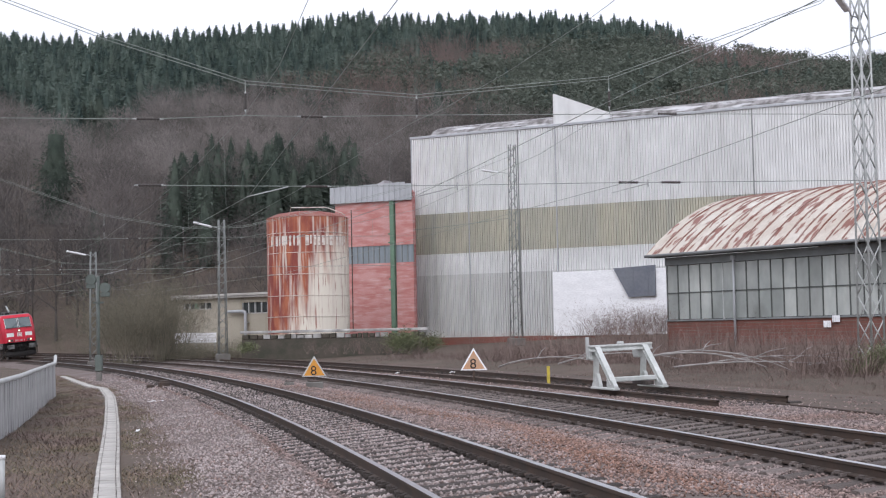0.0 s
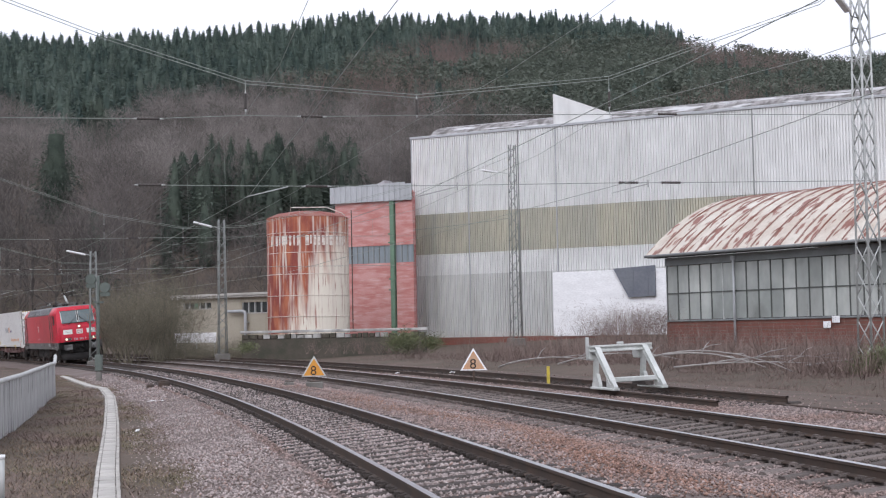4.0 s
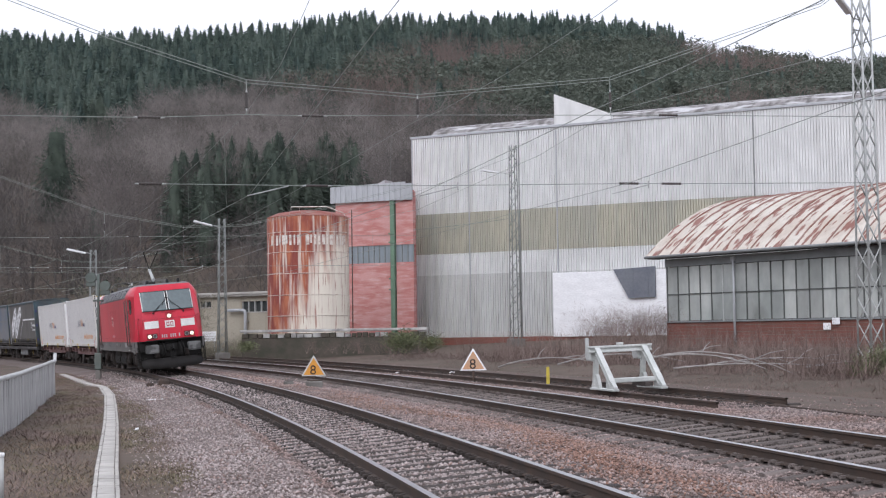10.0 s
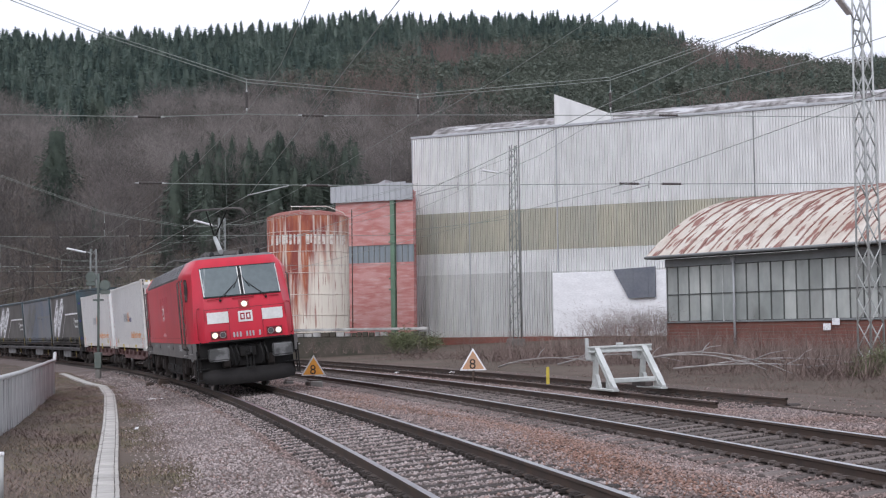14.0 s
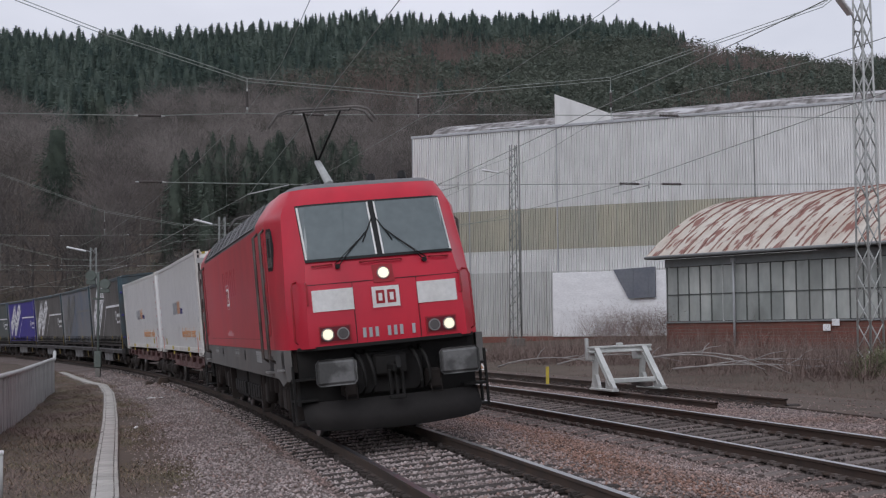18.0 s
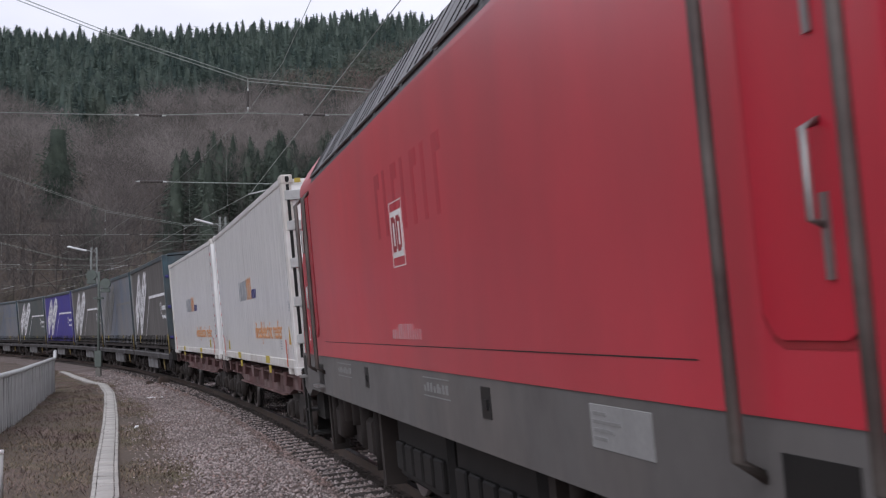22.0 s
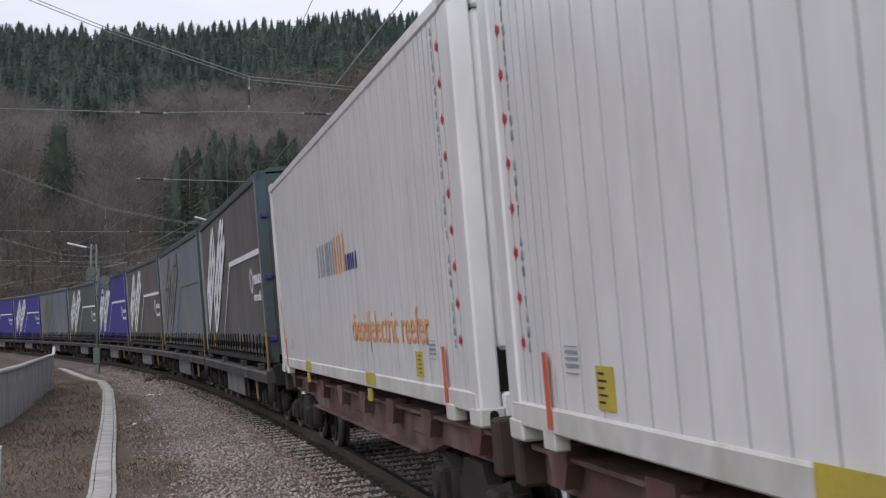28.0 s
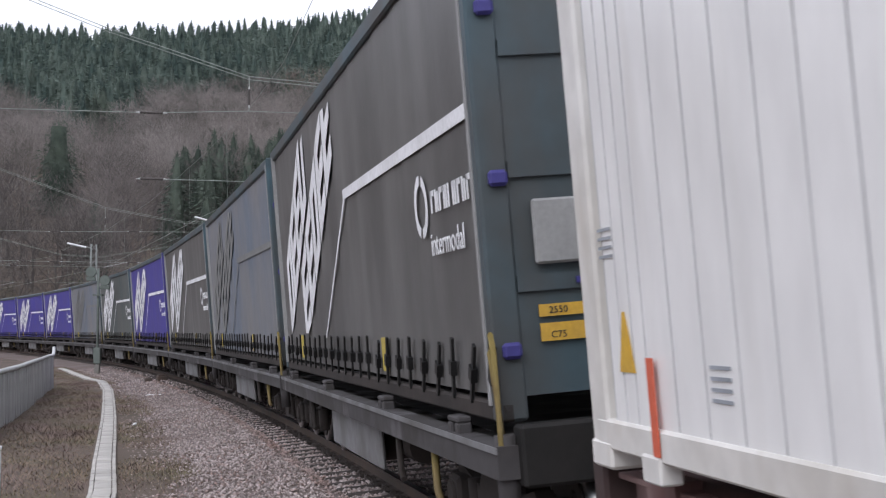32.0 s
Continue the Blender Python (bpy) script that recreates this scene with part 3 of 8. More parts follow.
def make_tank():
    t = thing("storage_tank", "tall cylindrical storage tank, rusted with a pale bare patch", "tank", m=pose(-9.95, 108, 1.6, 0, 0, 5))
    r, z1, N = 3.0, 8.45, 48
    courses = (.0, 1.25, 2.75, 4.3, 5.85, 7.3, z1)
    for a, c in zip(courses, courses[1:]):
        bm = bmesh.new()
        k = .012 if courses.index(a) % 2 else 0
        rings = [[bm.verts.new(((r + q) * math.cos(2 * math.pi * j / N), (r + q) * math.sin(2 * math.pi * j / N), z)) for j in range(N)] for z, q in ((a, k), (c - .03, k), (c - .03, -.02), (c, -.02))]
        for p, q in zip(rings, rings[1:]):
            for j in range(N):
                bm.faces.new((p[j], p[(j + 1) % N], q[(j + 1) % N], q[j]))
        part("shell_course", bm, M_TANK, t, smooth=False)
    for z in courses[1:-1]:
        bm = bmesh.new()
        tube(bm, [((r + .02) * math.cos(2 * math.pi * j / N), (r + .02) * math.sin(2 * math.pi * j / N), z) for j in range(N + 1)], .02, 4)
        part("weld_band", bm, M_LETTER, t)
    bm = bmesh.new()
    rings = []
    for k, z in ((1.01, z1), (1.0, z1 + .05), (.75, z1 + .35), (.4, z1 + .52), (.05, z1 + .58)):
        rings.append([bm.verts.new((r * k * math.cos(2 * math.pi * j / N), r * k * math.sin(2 * math.pi * j / N), z)) for j in range(N)])
    for p, q in zip(rings, rings[1:]):
        for j in range(N):
            bm.faces.new((p[j], p[(j + 1) % N], q[(j + 1) % N], q[j]))
    part("tank_roof", bm, M_TANKTOP, t, "shallow rust-red conical roof", smooth=True)
    bm = bmesh.new()
    tube(bm, [(-1.2, -1.4, z1 + .5), (-1.2, -1.4, z1 + .75), (1.4, -1.4, z1 + .75), (2.6, -1.0, z1 + .3), (2.9, -.6, z1 - .1)], .035, 5)
    tube(bm, [(-.6, 0, z1 + .5), (-.6, 0, z1 + .85), (.5, 0, z1 + .85)], .03, 5)
    part("roof_rail", bm, M_LETTER, t)
    # ladder in its cage on the flank
    bm = bmesh.new()
    for d in (-.2, .2):
        a = -.12 + d * .09
        tube(bm, [((r + .25) * math.cos(a), (r + .25) * math.sin(a), .1), ((r + .25) * math.cos(a), (r + .25) * math.sin(a), z1 + .6)], .03, 5)
    for k in range(26):
        box(bm, r + .22, r + .28, -.7, -.12, .3 + k * .33, .33 + k * .33)
    part("ladder", bm, M_RAIL, t)
    # flaked painted word round the top: plain bars
    for k in range(11):
        a = -math.pi / 2 + (-.98 + k * .2)
        bm = bmesh.new()
        h = .72
        box(bm, -.22, -.05 + .05 * (k % 3), -.012, .012, 0, h)
        if k % 4:
            box(bm, .1 + .02 * (k % 2), .24, -.012, .012, .05 * (k % 3), h)
        bmesh.ops.transform(bm, matrix=pose((r + .03) * math.cos(a), (r + .03) * math.sin(a), 6.35, 0, 0, math.degrees(a) + 90), verts=bm.verts)
        part("paint_bar", bm, M_LETTER, t)


def make_low_buildings():
    # retaining wall with a pale coping before the tank
    m, L = frame_of((-13.6, 98.5), (-1.2, 97.5))
    w = thing("retaining_wall", "low old stone retaining wall with pale coping", "wall", m=m, kind="structure")
    bm = bmesh.new()
    box(bm, 0, L, 0, .5, -.3, 1.3, bevel=.03)
    part("wall_body", bm, M_BRICKW, w)
    random.seed(5)
    x = 0
    while x < L - .3:
        d = random.uniform(.35, .6)
        bm = bmesh.new()
        box(bm, x + .03, x + d - .03, -.06, .3, 1.3, 1.3 + random.uniform(.22, .32), bevel=.03)
        part("stone", bm, M_WHITESTONE if random.random() < .3 else M_BRICKW, w)
        x += d
    bm = bmesh.new()
    box(bm, -.1, L + .1, -.15, .55, 1.68, 1.86, bevel=.03)
    part("coping", bm, M_WHITESTONE, w)
    # flat roofed beige office
    m, L = frame_of((-22.0, 121.0), (-12.8, 115.0))
    L -= 1.8
    b = thing("beige_office", "low flat-roofed beige rendered building", "building", m=m)
    bands = ((.7, 1.9, 3.82, 4.28), (2.4, 3.75, 3.82, 4.28), (7.0, L + 2.4, 3.38, 4.2))
    xs = [0] + [q for w in bands for q in w[:2]] + [L + 3]
    walls = [(0, L + 3, 0, .3, .3, 3.38), (0, L + 3, 0, .3, 4.28, 4.6), (0, .3, .3, 2.5, .3, 4.6), (.3, L + 3, 2.5, 2.8, .3, 4.6)]
    walls += [(xs[k], xs[k + 1], 0, .3, 3.38, 4.28) for k in range(0, len(xs), 2)]
    walls += [(x0, x1, 0, .3, 3.38, z0) for x0, x1, z0, z1 in bands if z0 > 3.5] + [(x0, x1, 0, .3, z1, 4.28) for x0, x1, z0, z1 in bands if z1 < 4.25]
    for x0, x1, y0, y1, z0, z1 in walls:
        bm = bmesh.new()
        box(bm, x0, x1, y0, y1, z0, z1)
        part("wall", bm, M_BEIGE, b)
    for x0, x1, z0, z1 in bands:
        w = bmesh.new()
        box(w, x0, x1, .2, .25, z0, z1)
        w = part("window_pane", w, M_DARKPANE, b)
        k = x0
        while k < x1 + .05:
            bm = bmesh.new()
            box(bm, k - .04, k + .04, .04, .2, z0, z1)
            part("window_post", bm, M_PALEFRAME, w)
            k += (x1 - x0) / round((x1 - x0) / .65)
        bm = bmesh.new()
        box(bm, x0 - .08, x1 + .08, -.05, .1, z0 - .09, z0 - .003)
        part("window_sill", bm, M_CONC, w)
    bm = bmesh.new()
    box(bm, 1.94, 2.36, -.03, 0, 3.82, 4.28, bevel=.005)
    part("green_panel", bm, M_GREEN, b, "dull green infill panel")
    for y, z0, z1 in ((-.42, 4.6, 4.74), (-.5, 4.745, 4.95)):
        bm = bmesh.new()
        box(bm, -.3, L + 3, y, 3.1, z0, z1, bevel=.03)
        part("flat_roof", bm, M_CONC, b)
    bm = bmesh.new()
    tube(bm, [(5.85, -.35, 3.5), (7.4, -.35, 3.5), (7.6, -.35, 3.44), (7.66, -.35, 3.25), (7.66, -.35, .4)], .13, 10)
    part("vent_pipe", bm, M_GREYMET, b, "bent silvery vent pipe", smooth=True)
    for z in (1.2, 2.6):
        bm = bmesh.new()
        box(bm, 7.5, 7.82, -.3, 0, z, z + .05)
        part("pipe_clip", bm, M_GALV, b)
    # white slatted barrier beside it
    f = thing("white_barrier", "white slatted barrier beside the beige building", "barrier", m=pose(-20.6, 112, 0))
    for k in range(4):
        bm = bmesh.new()
        box(bm, 0, 3.2, 0, .05, 1.08 + k * .195, 1.255 + k * .195, bevel=.01)
        part("slat", bm, M_WHITE, f)
    for x in (.1, 1.6, 3.0):
        bm = bmesh.new()
        box(bm, x, x + .1, .05, .15, .0, 1.8)
        part("post", bm, M_GALV, f)


make_hall()
make_shed()
make_brick_building()
make_tank()
make_low_buildings()

# ---- the wooded hill ----
M_CONIFER = material("spruce_needles", (.07, .102, .09), .9, second=(.165, .205, .172), scale=.12, amount=.95, fine=.6, island=.22, sharp=(.38, .64))
M_FIR = material("dark_fir_needles", (.062, .082, .066), .9, second=(.12, .145, .115), scale=.2, amount=.9, fine=1.0, island=.25, sharp=(.38, .64))
leafy(M_FIR, .3)
leafy(M_CONIFER, .3)
M_BARE = material("bare_twigs", (.31, .28, .262), .95, second=(.122, .113, .102), scale=.1, amount=1.0, fine=.35, island=.12, sharp=(.42, .6))
leafy(M_BARE)
# M_BARE again in darker tones, for the trees low on the slope
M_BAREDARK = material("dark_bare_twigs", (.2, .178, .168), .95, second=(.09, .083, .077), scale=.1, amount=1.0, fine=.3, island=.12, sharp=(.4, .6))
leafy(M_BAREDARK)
M_LARCH = material("russet_larch_twigs", (.25, .19, .17), .95, second=(.2, .165, .15), scale=.1, amount=.9, fine=.3, island=.12)
leafy(M_LARCH)
M_PINE = material("pine_needles", (.1, .118, .095), .9, second=(.15, .166, .135), scale=.08, amount=.9, fine=.3, island=.1)
leafy(M_PINE, .3)
M_BARK = material("grey_bark", (.11, .095, .08), .95, scale=2, bump=.4)


def conifer_shape(rng, sprays, width, full=.72, size=1.0, core=.6):
    """Unit-high conifer: a lumpy dark body in fine drooping sprays that thin out to a slim leader."""
    v, f = [], []
    n, rows = 7, 6
    def reach(h):
        return width * (1 - h) ** full * min(1.0, .5 + h * 5)
    for k in range(rows):
        h = .02 + .9 * k / (rows - 1)
        for j in range(n):
            a = 6.283 * (j + .5 * (k % 2)) / n
            r = reach(h) * core * rng.uniform(.65, 1.2)
            v.append((r * math.cos(a), r * math.sin(a), h))
    for k in range(rows - 1):
        for j in range(n):
            p, q = k * n + j, k * n + (j + 1) % n
            f += [(p, q, p + n), (q, q + n, p + n)]
    for j in range(3):
        c, s, base = math.cos(2.1 * j) * .012, math.sin(2.1 * j) * .012, len(v)
        v += [(c, s, .9), (-s, c, .9), (0, 0, 1.0)]
        f.append((base, base + 1, base + 2))
    lobes = rng.uniform(.7, 1.2, (12, 6))
    for i in range(sprays):
        h = .03 + .94 * (i + rng.uniform(0, 1)) / sprays
        a = i * 2.4 + rng.uniform(-.5, .5)
        rad = reach(h) * lobes[int(h * 11.9), int(a % 6.283 / 1.0473) % 6] * rng.uniform(.6, 1.05)
        c, s = math.cos(a), math.sin(a)
        k = (.012 + .038 * (1 - h)) * rng.uniform(.6, 1.3) * size
        tip = np.array((c * (rad + k * 1.3), s * (rad + k * 1.3), h - k * rng.uniform(-.2, 1.0)))
        root = np.array((c * (rad - k * 1.2), s * (rad - k * 1.2), h + k * rng.uniform(0, .8)))
        side = np.array((-s, c, rng.normal() * .6)) * k * rng.uniform(.3, .6)
        b = len(v)
        v += [tuple(root - side), tuple(root + side), tuple(tip)]
        f.append((b, b + 1, b + 2))
    return np.array(v), np.array(f)


def pine_shape(rng, pads, leaves):
    """Unit-high pine: a bare stem below, flat pads of needles in a rounded open crown."""
    v, f = [], []
    for j in range(3):
        a, b = 2.1 * j, len(v)
        v += [(.014 * math.cos(a), .014 * math.sin(a), 0), (.014 * math.cos(a + 2.1), .014 * math.sin(a + 2.1), 0), (0, 0, .85)]
        f.append((b, b + 1, b + 2))
    for i in range(pads):
        h = .35 + .63 * (i + rng.uniform(0, 1)) / pads
        r = .27 * math.sqrt(max(.03, 1 - ((h - .6) / .42) ** 2)) * rng.uniform(.15, 1)
        a = rng.uniform(0, 6.28)
        c = np.array((r * math.cos(a), r * math.sin(a), h))
        size = rng.uniform(.09, .15)
        for k in range(leaves):
            p = c + rng.normal(size=3) * (size * .55, size * .55, size * .2)
            d = rng.normal(size=3) * (.6, .6, .35) + (0, 0, .25)
            d = d / np.linalg.norm(d) * size * .36
            u = np.cross(d, rng.normal(size=3))
            u = u / (np.linalg.norm(u) + 1e-9) * size * .19
            b = len(v)
            v += [tuple(p - u), tuple(p + u), tuple(p + d)]
            f.append((b, b + 1, b + 2))
    return np.array(v), np.array(f)


def winter_shape(rng, limbs, twigs, spread):
    """Unit-high leafless forest tree: stem and limbs in a rounded crown of fine rising twigs."""
    v, f = [], []
    def blade(a, b, w):
        a, b = np.array(a, float), np.array(b, float)
        u = np.cross(b - a, rng.normal(size=3))
        u = u / (np.linalg.norm(u) + 1e-9) * w
        k = len(v)
        v.extend([a - u, a + u, b])
        f.append((k, k + 1, k + 2))
    for j in range(2):
        blade((0, 0, 0), (0, 0, .75), .011)
    for i in range(limbs):
        a, z = rng.uniform(0, 6.28), rng.uniform(.25, .6)
        r = spread * rng.uniform(.4, .9)
        blade((0, 0, z), (r * math.cos(a), r * math.sin(a), z + rng.uniform(.2, .35)), .006)
    for i in range(twigs):
        # a point inside the crown, more of them towards its skin
        q = rng.normal(size=3)
        q = q / np.linalg.norm(q) * rng.uniform(.35, 1) ** .5
        p = np.array((q[0] * spread, q[1] * spread, .62 + q[2] * .35))
        d = np.array((q[0] * .6, q[1] * .6, .55 + .4 * q[2])) + rng.normal(size=3) * .4
        blade(p, p + d * rng.uniform(.06, .12), .0021)
    return np.array(v), np.array(f)


def thicket_shape(rng, stems, twigs, spread):
    """Unit-high leafless bush: bent stems fanning from one root under a haze of fine twigs."""
    v, f = [], []
    def blade(a, b, w, tip=0.0):
        u = np.cross(b - a, rng.normal(size=3))
        u = u / (np.linalg.norm(u) + 1e-9) * w
        k = len(v)
        v.extend([a - u, a + u, b + u * tip])
        f.append((k, k + 1, k + 2))
    ends = []
    for i in range(stems):
        a, r = rng.uniform(0, 6.28), spread * rng.uniform(.3, 1)
        root = np.array((rng.normal() * .02, rng.normal() * .02, 0))
        knee = root + np.array((math.cos(a) * r * .45, math.sin(a) * r * .45, rng.uniform(.25, .4)))
        end = knee + np.array((math.cos(a) * r * .4, math.sin(a) * r * .4, rng.uniform(.25, .5)))
        blade(root, knee + (knee - root) * .1, .008)
        blade(knee - (knee - root) * .2, end, .005)
        ends.append((knee, end))
    for i in range(twigs):
        p, q = ends[rng.integers(len(ends))]
        k = rng.uniform(.1, 1.1) ** .6
        c = p * (1 - k) + q * k + rng.normal(size=3) * (.14, .14, .1)
        d = rng.normal(size=3) * .6 + (c[0] * 1.2, c[1] * 1.2, .7)
        blade(c, c + d * rng.uniform(.04, .09), .0017)
    return np.array(v), np.array(f)


def weed_shape(rng, stalks):
    """Unit-high dead weed: fine bent stalks that lean every way from a loose root, forked near the tip."""
    v, f = [], []
    for i in range(stalks):
        a, lean = rng.uniform(0, 6.28), abs(rng.normal(0, 1.5))
        root = np.array((rng.normal() * .3, rng.normal() * .3, 0))
        d = np.array((math.cos(a) * lean, math.sin(a) * lean, 1.0))
        d = d / np.linalg.norm(d) * rng.uniform(.2, 1) ** 1.3
        side = np.array((-math.sin(a), math.cos(a), 0)) * rng.uniform(.003, .008)
        bend = root + d * .6
        tip = bend + (d + rng.normal(size=3) * (.4, .4, .15)) * .4
        fork = bend + rng.normal(size=3) * (.22, .22, .1) + d * .15
        k = len(v)
        v += [root - side, root + side, bend + side * .6, bend - side * .6, tip, fork]
        f += [(k, k + 1, k + 2), (k, k + 2, k + 3), (k + 3, k + 2, k + 4), (k + 3, k + 2, k + 5)]
    return np.array(v), np.array(f)


def scatter(name, shapes, spots, mat, label, category):
    """One mesh of many trees: spots are x, y, z, height, turn, width."""
    V, F, base = [], [], 0
    for i, (x, y, z, h, a, w) in enumerate(spots):
        v, f = shapes[i % len(shapes)]
        c, s = math.cos(a), math.sin(a)
        q = np.empty_like(v)
        q[:, 0], q[:, 1], q[:, 2] = (v[:, 0] * c - v[:, 1] * s) * h * w + x, (v[:, 0] * s + v[:, 1] * c) * h * w + y, v[:, 2] * h + z
        V.append(q)
        F.append(f + base)
        base += len(v)
    ob = arrays(name, np.concatenate(V), np.concatenate(F), mat, kind="stuff")
    return tagged(ob, label, category)


def make_woods():
    rng = np.random.default_rng(3)
    fir = [conifer_shape(rng, 230, .2, rng.uniform(.55, .8), 1.12, .5) for _ in range(12)]
    near_fir = [conifer_shape(rng, 700, .25, rng.uniform(.6, .85), .66, .5) for _ in range(6)]
    pine = [pine_shape(rng, 20, 15) for _ in range(8)]
    bare = [winter_shape(rng, 10, 470, rng.uniform(.24, .34)) for _ in range(9)]
    larch = [winter_shape(rng, 6, 220, .2) for _ in range(4)]
    firs, pines, bares, larches, clump, low_bares = [], [], [], [], [], []
    r = 172.0
    while r < 665:
        gap = 5.6 if r > 340 else (4.9 if r > 290 else 5.4)
        for a in np.arange(-.36, .37, gap / r):
            rr, aa = r + rng.uniform(-.45, .45) * gap, a + rng.uniform(-.45, .45) * gap / r
            x, y = rr * math.sin(aa), rr * math.cos(aa)
            k = noise.noise(Vector((x * .011, y * .008, 1.7)))
            k2 = noise.noise(Vector((x * .03, y * .03, 7.1)))
            k3 = noise.noise(Vector((x * .018, y * .012, 4.4)))
            line = float(np.interp(aa, (-.3, -.27, -.245, -.225, -.2, -.14, -.08, -.05, .0, .06, .16, .2), (410, 372, 335, 345, 415, 425, 400, 440, 505, 520, 540, 900))) + 30 * k
            mixed = float(np.interp(aa, (-.3, -.14, -.1, -.05, .05, .3), (900, 470, 385, 365, 330, 310)))
            z = ground_z(x, y) - .3
            turn = rng.uniform(0, 6.28)
            if abs(aa + .258) < .021 and 225 < rr < 285:
                continue
            if rr > line and k2 > -.62:
                firs.append((x, y, z, rng.uniform(13, 19.5), turn, rng.uniform(1.0, 1.45)))
            elif rr > mixed and rr > 300:
                pick = k3 + rng.uniform(-.45, .45)
                if pick > -.06:
                    pines.append((x, y, z, rng.uniform(11, 16), turn, rng.uniform(1.1, 1.6)))
                elif pick > -.2:
                    firs.append((x, y, z, rng.uniform(12, 17), turn, rng.uniform(1.0, 1.3)))
                else:
                    larches.append((x, y, z, rng.uniform(13, 18), turn, rng.uniform(1.0, 1.4)))
            else:
                (bares if rr > 262 + 60 * k else low_bares).append((x, y, z, rng.uniform(7, 15) * (.6 if -.2 < aa < -.05 and rr < 235 else 1), turn, rng.uniform(1.05, 1.6)))
        r += gap * .9
    # dark clump half way up, loose towards its edges, and a few single firs
    for i in range(210):
        aa, rr = rng.uniform(-.182, -.058), rng.uniform(226, 285)
        top = float(np.interp(aa, (-.182, -.165, -.13, -.105, -.09, -.075, -.058), (250, 275, 262, 285, 255, 285, 262)))
        if rr > top or rng.random() < .25:
            continue
        x, y = rr * math.sin(aa), rr * math.cos(aa)
        clump.append((x, y, ground_z(x, y) - .3, rng.uniform(9, 16), rng.uniform(0, 6.28), rng.uniform(1.0, 1.4)))
    for aa, rr, h in ((-.238, 200, 9), (-.234, 203, 12), (-.229, 201, 8), (-.235, 330, 17), (-.23, 335, 18), (-.24, 338, 16), (-.226, 332, 15), (-.186, 212, 9), (-.161, 215, 10)):
        x, y = rr * math.sin(aa), rr * math.cos(aa)
        clump.append((x, y, ground_z(x, y) - .3, h, aa * 90, 1.3))
    # one broad old conifer standing alone on the slope
    x, y = 262 * math.sin(-.258), 262 * math.cos(.258)
    t = thing("lone_conifer", "broad dark old conifer standing alone among bare trees", "tree", m=pose(x, y, ground_z(x, y) - .5))
    bm = bmesh.new()
    tube(bm, [(0, 0, 0), (0, 0, 9), (0, 0, 15)], [.5, .35, .1], 8)
    part("trunk", bm, M_BARK, t)
    v, f = conifer_shape(rng, 3600, .29, .45, .45, .7)
    arrays("crown", v * 17.5, f, M_FIR, t)
    scatter("spruce_wood", fir, firs, M_CONIFER, "dark green spruce wood along the ridge", "woods")
    scatter("spruce_clump", near_fir, clump, M_FIR, "dark clump of spruces on the lower slope", "woods")
    scatter("pine_wood", pine, pines, M_PINE, "olive green pine wood on the hillside", "woods")
    scatter("larch_wood", larch, larches, M_LARCH, "russet leafless larches among the pines", "woods")
    scatter("dark_bare_wood", bare, low_bares, M_BAREDARK, "leafless wood in darker tones at the foot of the slope", "woods")
    scatter("bare_wood", bare, bares, M_BARE, "leafless brown deciduous wood on the slope", "woods")


make_woods()

# ---- ballast, trough, fence ----
M_GRASS = material("dead_grass_blades", (.25, .19, .14), .9, second=(.15, .115, .08), scale=.8, amount=.9, island=.4)
M_MOSS = material("mossy_blades", (.135, .125, .068), .9, second=(.17, .145, .09), scale=.8, amount=.9, island=.4)
M_WEED = material("dry_weed_stalks", (.225, .168, .148), .95, second=(.15, .11, .096), scale=.4, amount=.9, island=.4)
M_THICKET = leafy(material("dark_olive_twigs", (.22, .2, .15), .95, second=(.13, .122, .092), scale=.4, amount=.9, island=.35), .35)
M_BROOM = material("green_broom", (.125, .142, .068), .9, second=(.16, .17, .1), scale=.8, amount=.8, island=.4)
M_BIRCH = material("pale_birch_bark", (.4, .38, .36), .85, second=(.22, .2, .19), scale=3, amount=.7)
M_ORSIGN = material("orange_enamel", (.66, .3, .045), .55, second=(.5, .22, .04), scale=1.5, amount=.7)
M_ORSIGNF = material("faded_orange_enamel", (.55, .3, .16), .65, second=(.5, .36, .26), scale=2.5, amount=.9)
M_FENCE = material("weathered_grey_board", (.43, .43, .425), .8, second=(.3, .3, .3), scale=.8, amount=.8, fine=8, stretch=(4, 4, .5), rand=.14, bump=.15)
M_BLACKLET = material("black_lettering", (.02, .02, .02), .6, scale=4)

BED = ((-3.3, -.48), (-2.3, -.42), (-1.5, -.345), (-1.25, -.3), (0, -.19), (1.3, -.085), (1.7, -.085), (2.4, -.13), (3.4, -.26), (3.95, -.335), (4.1, -.31), (5.3, -.19), (6.6, -.07), (7.2, -.065), (8.5, -.085), (9.9, -.06), (11.2, -.05), (13.0, -.12))


def bed_z(o):
    for (a, p), (b, q) in zip(BED, BED[1:]):
        if o <= b:
            return p + (q - p) * max(0, (o - a) / (b - a))
    return BED[-1][1]


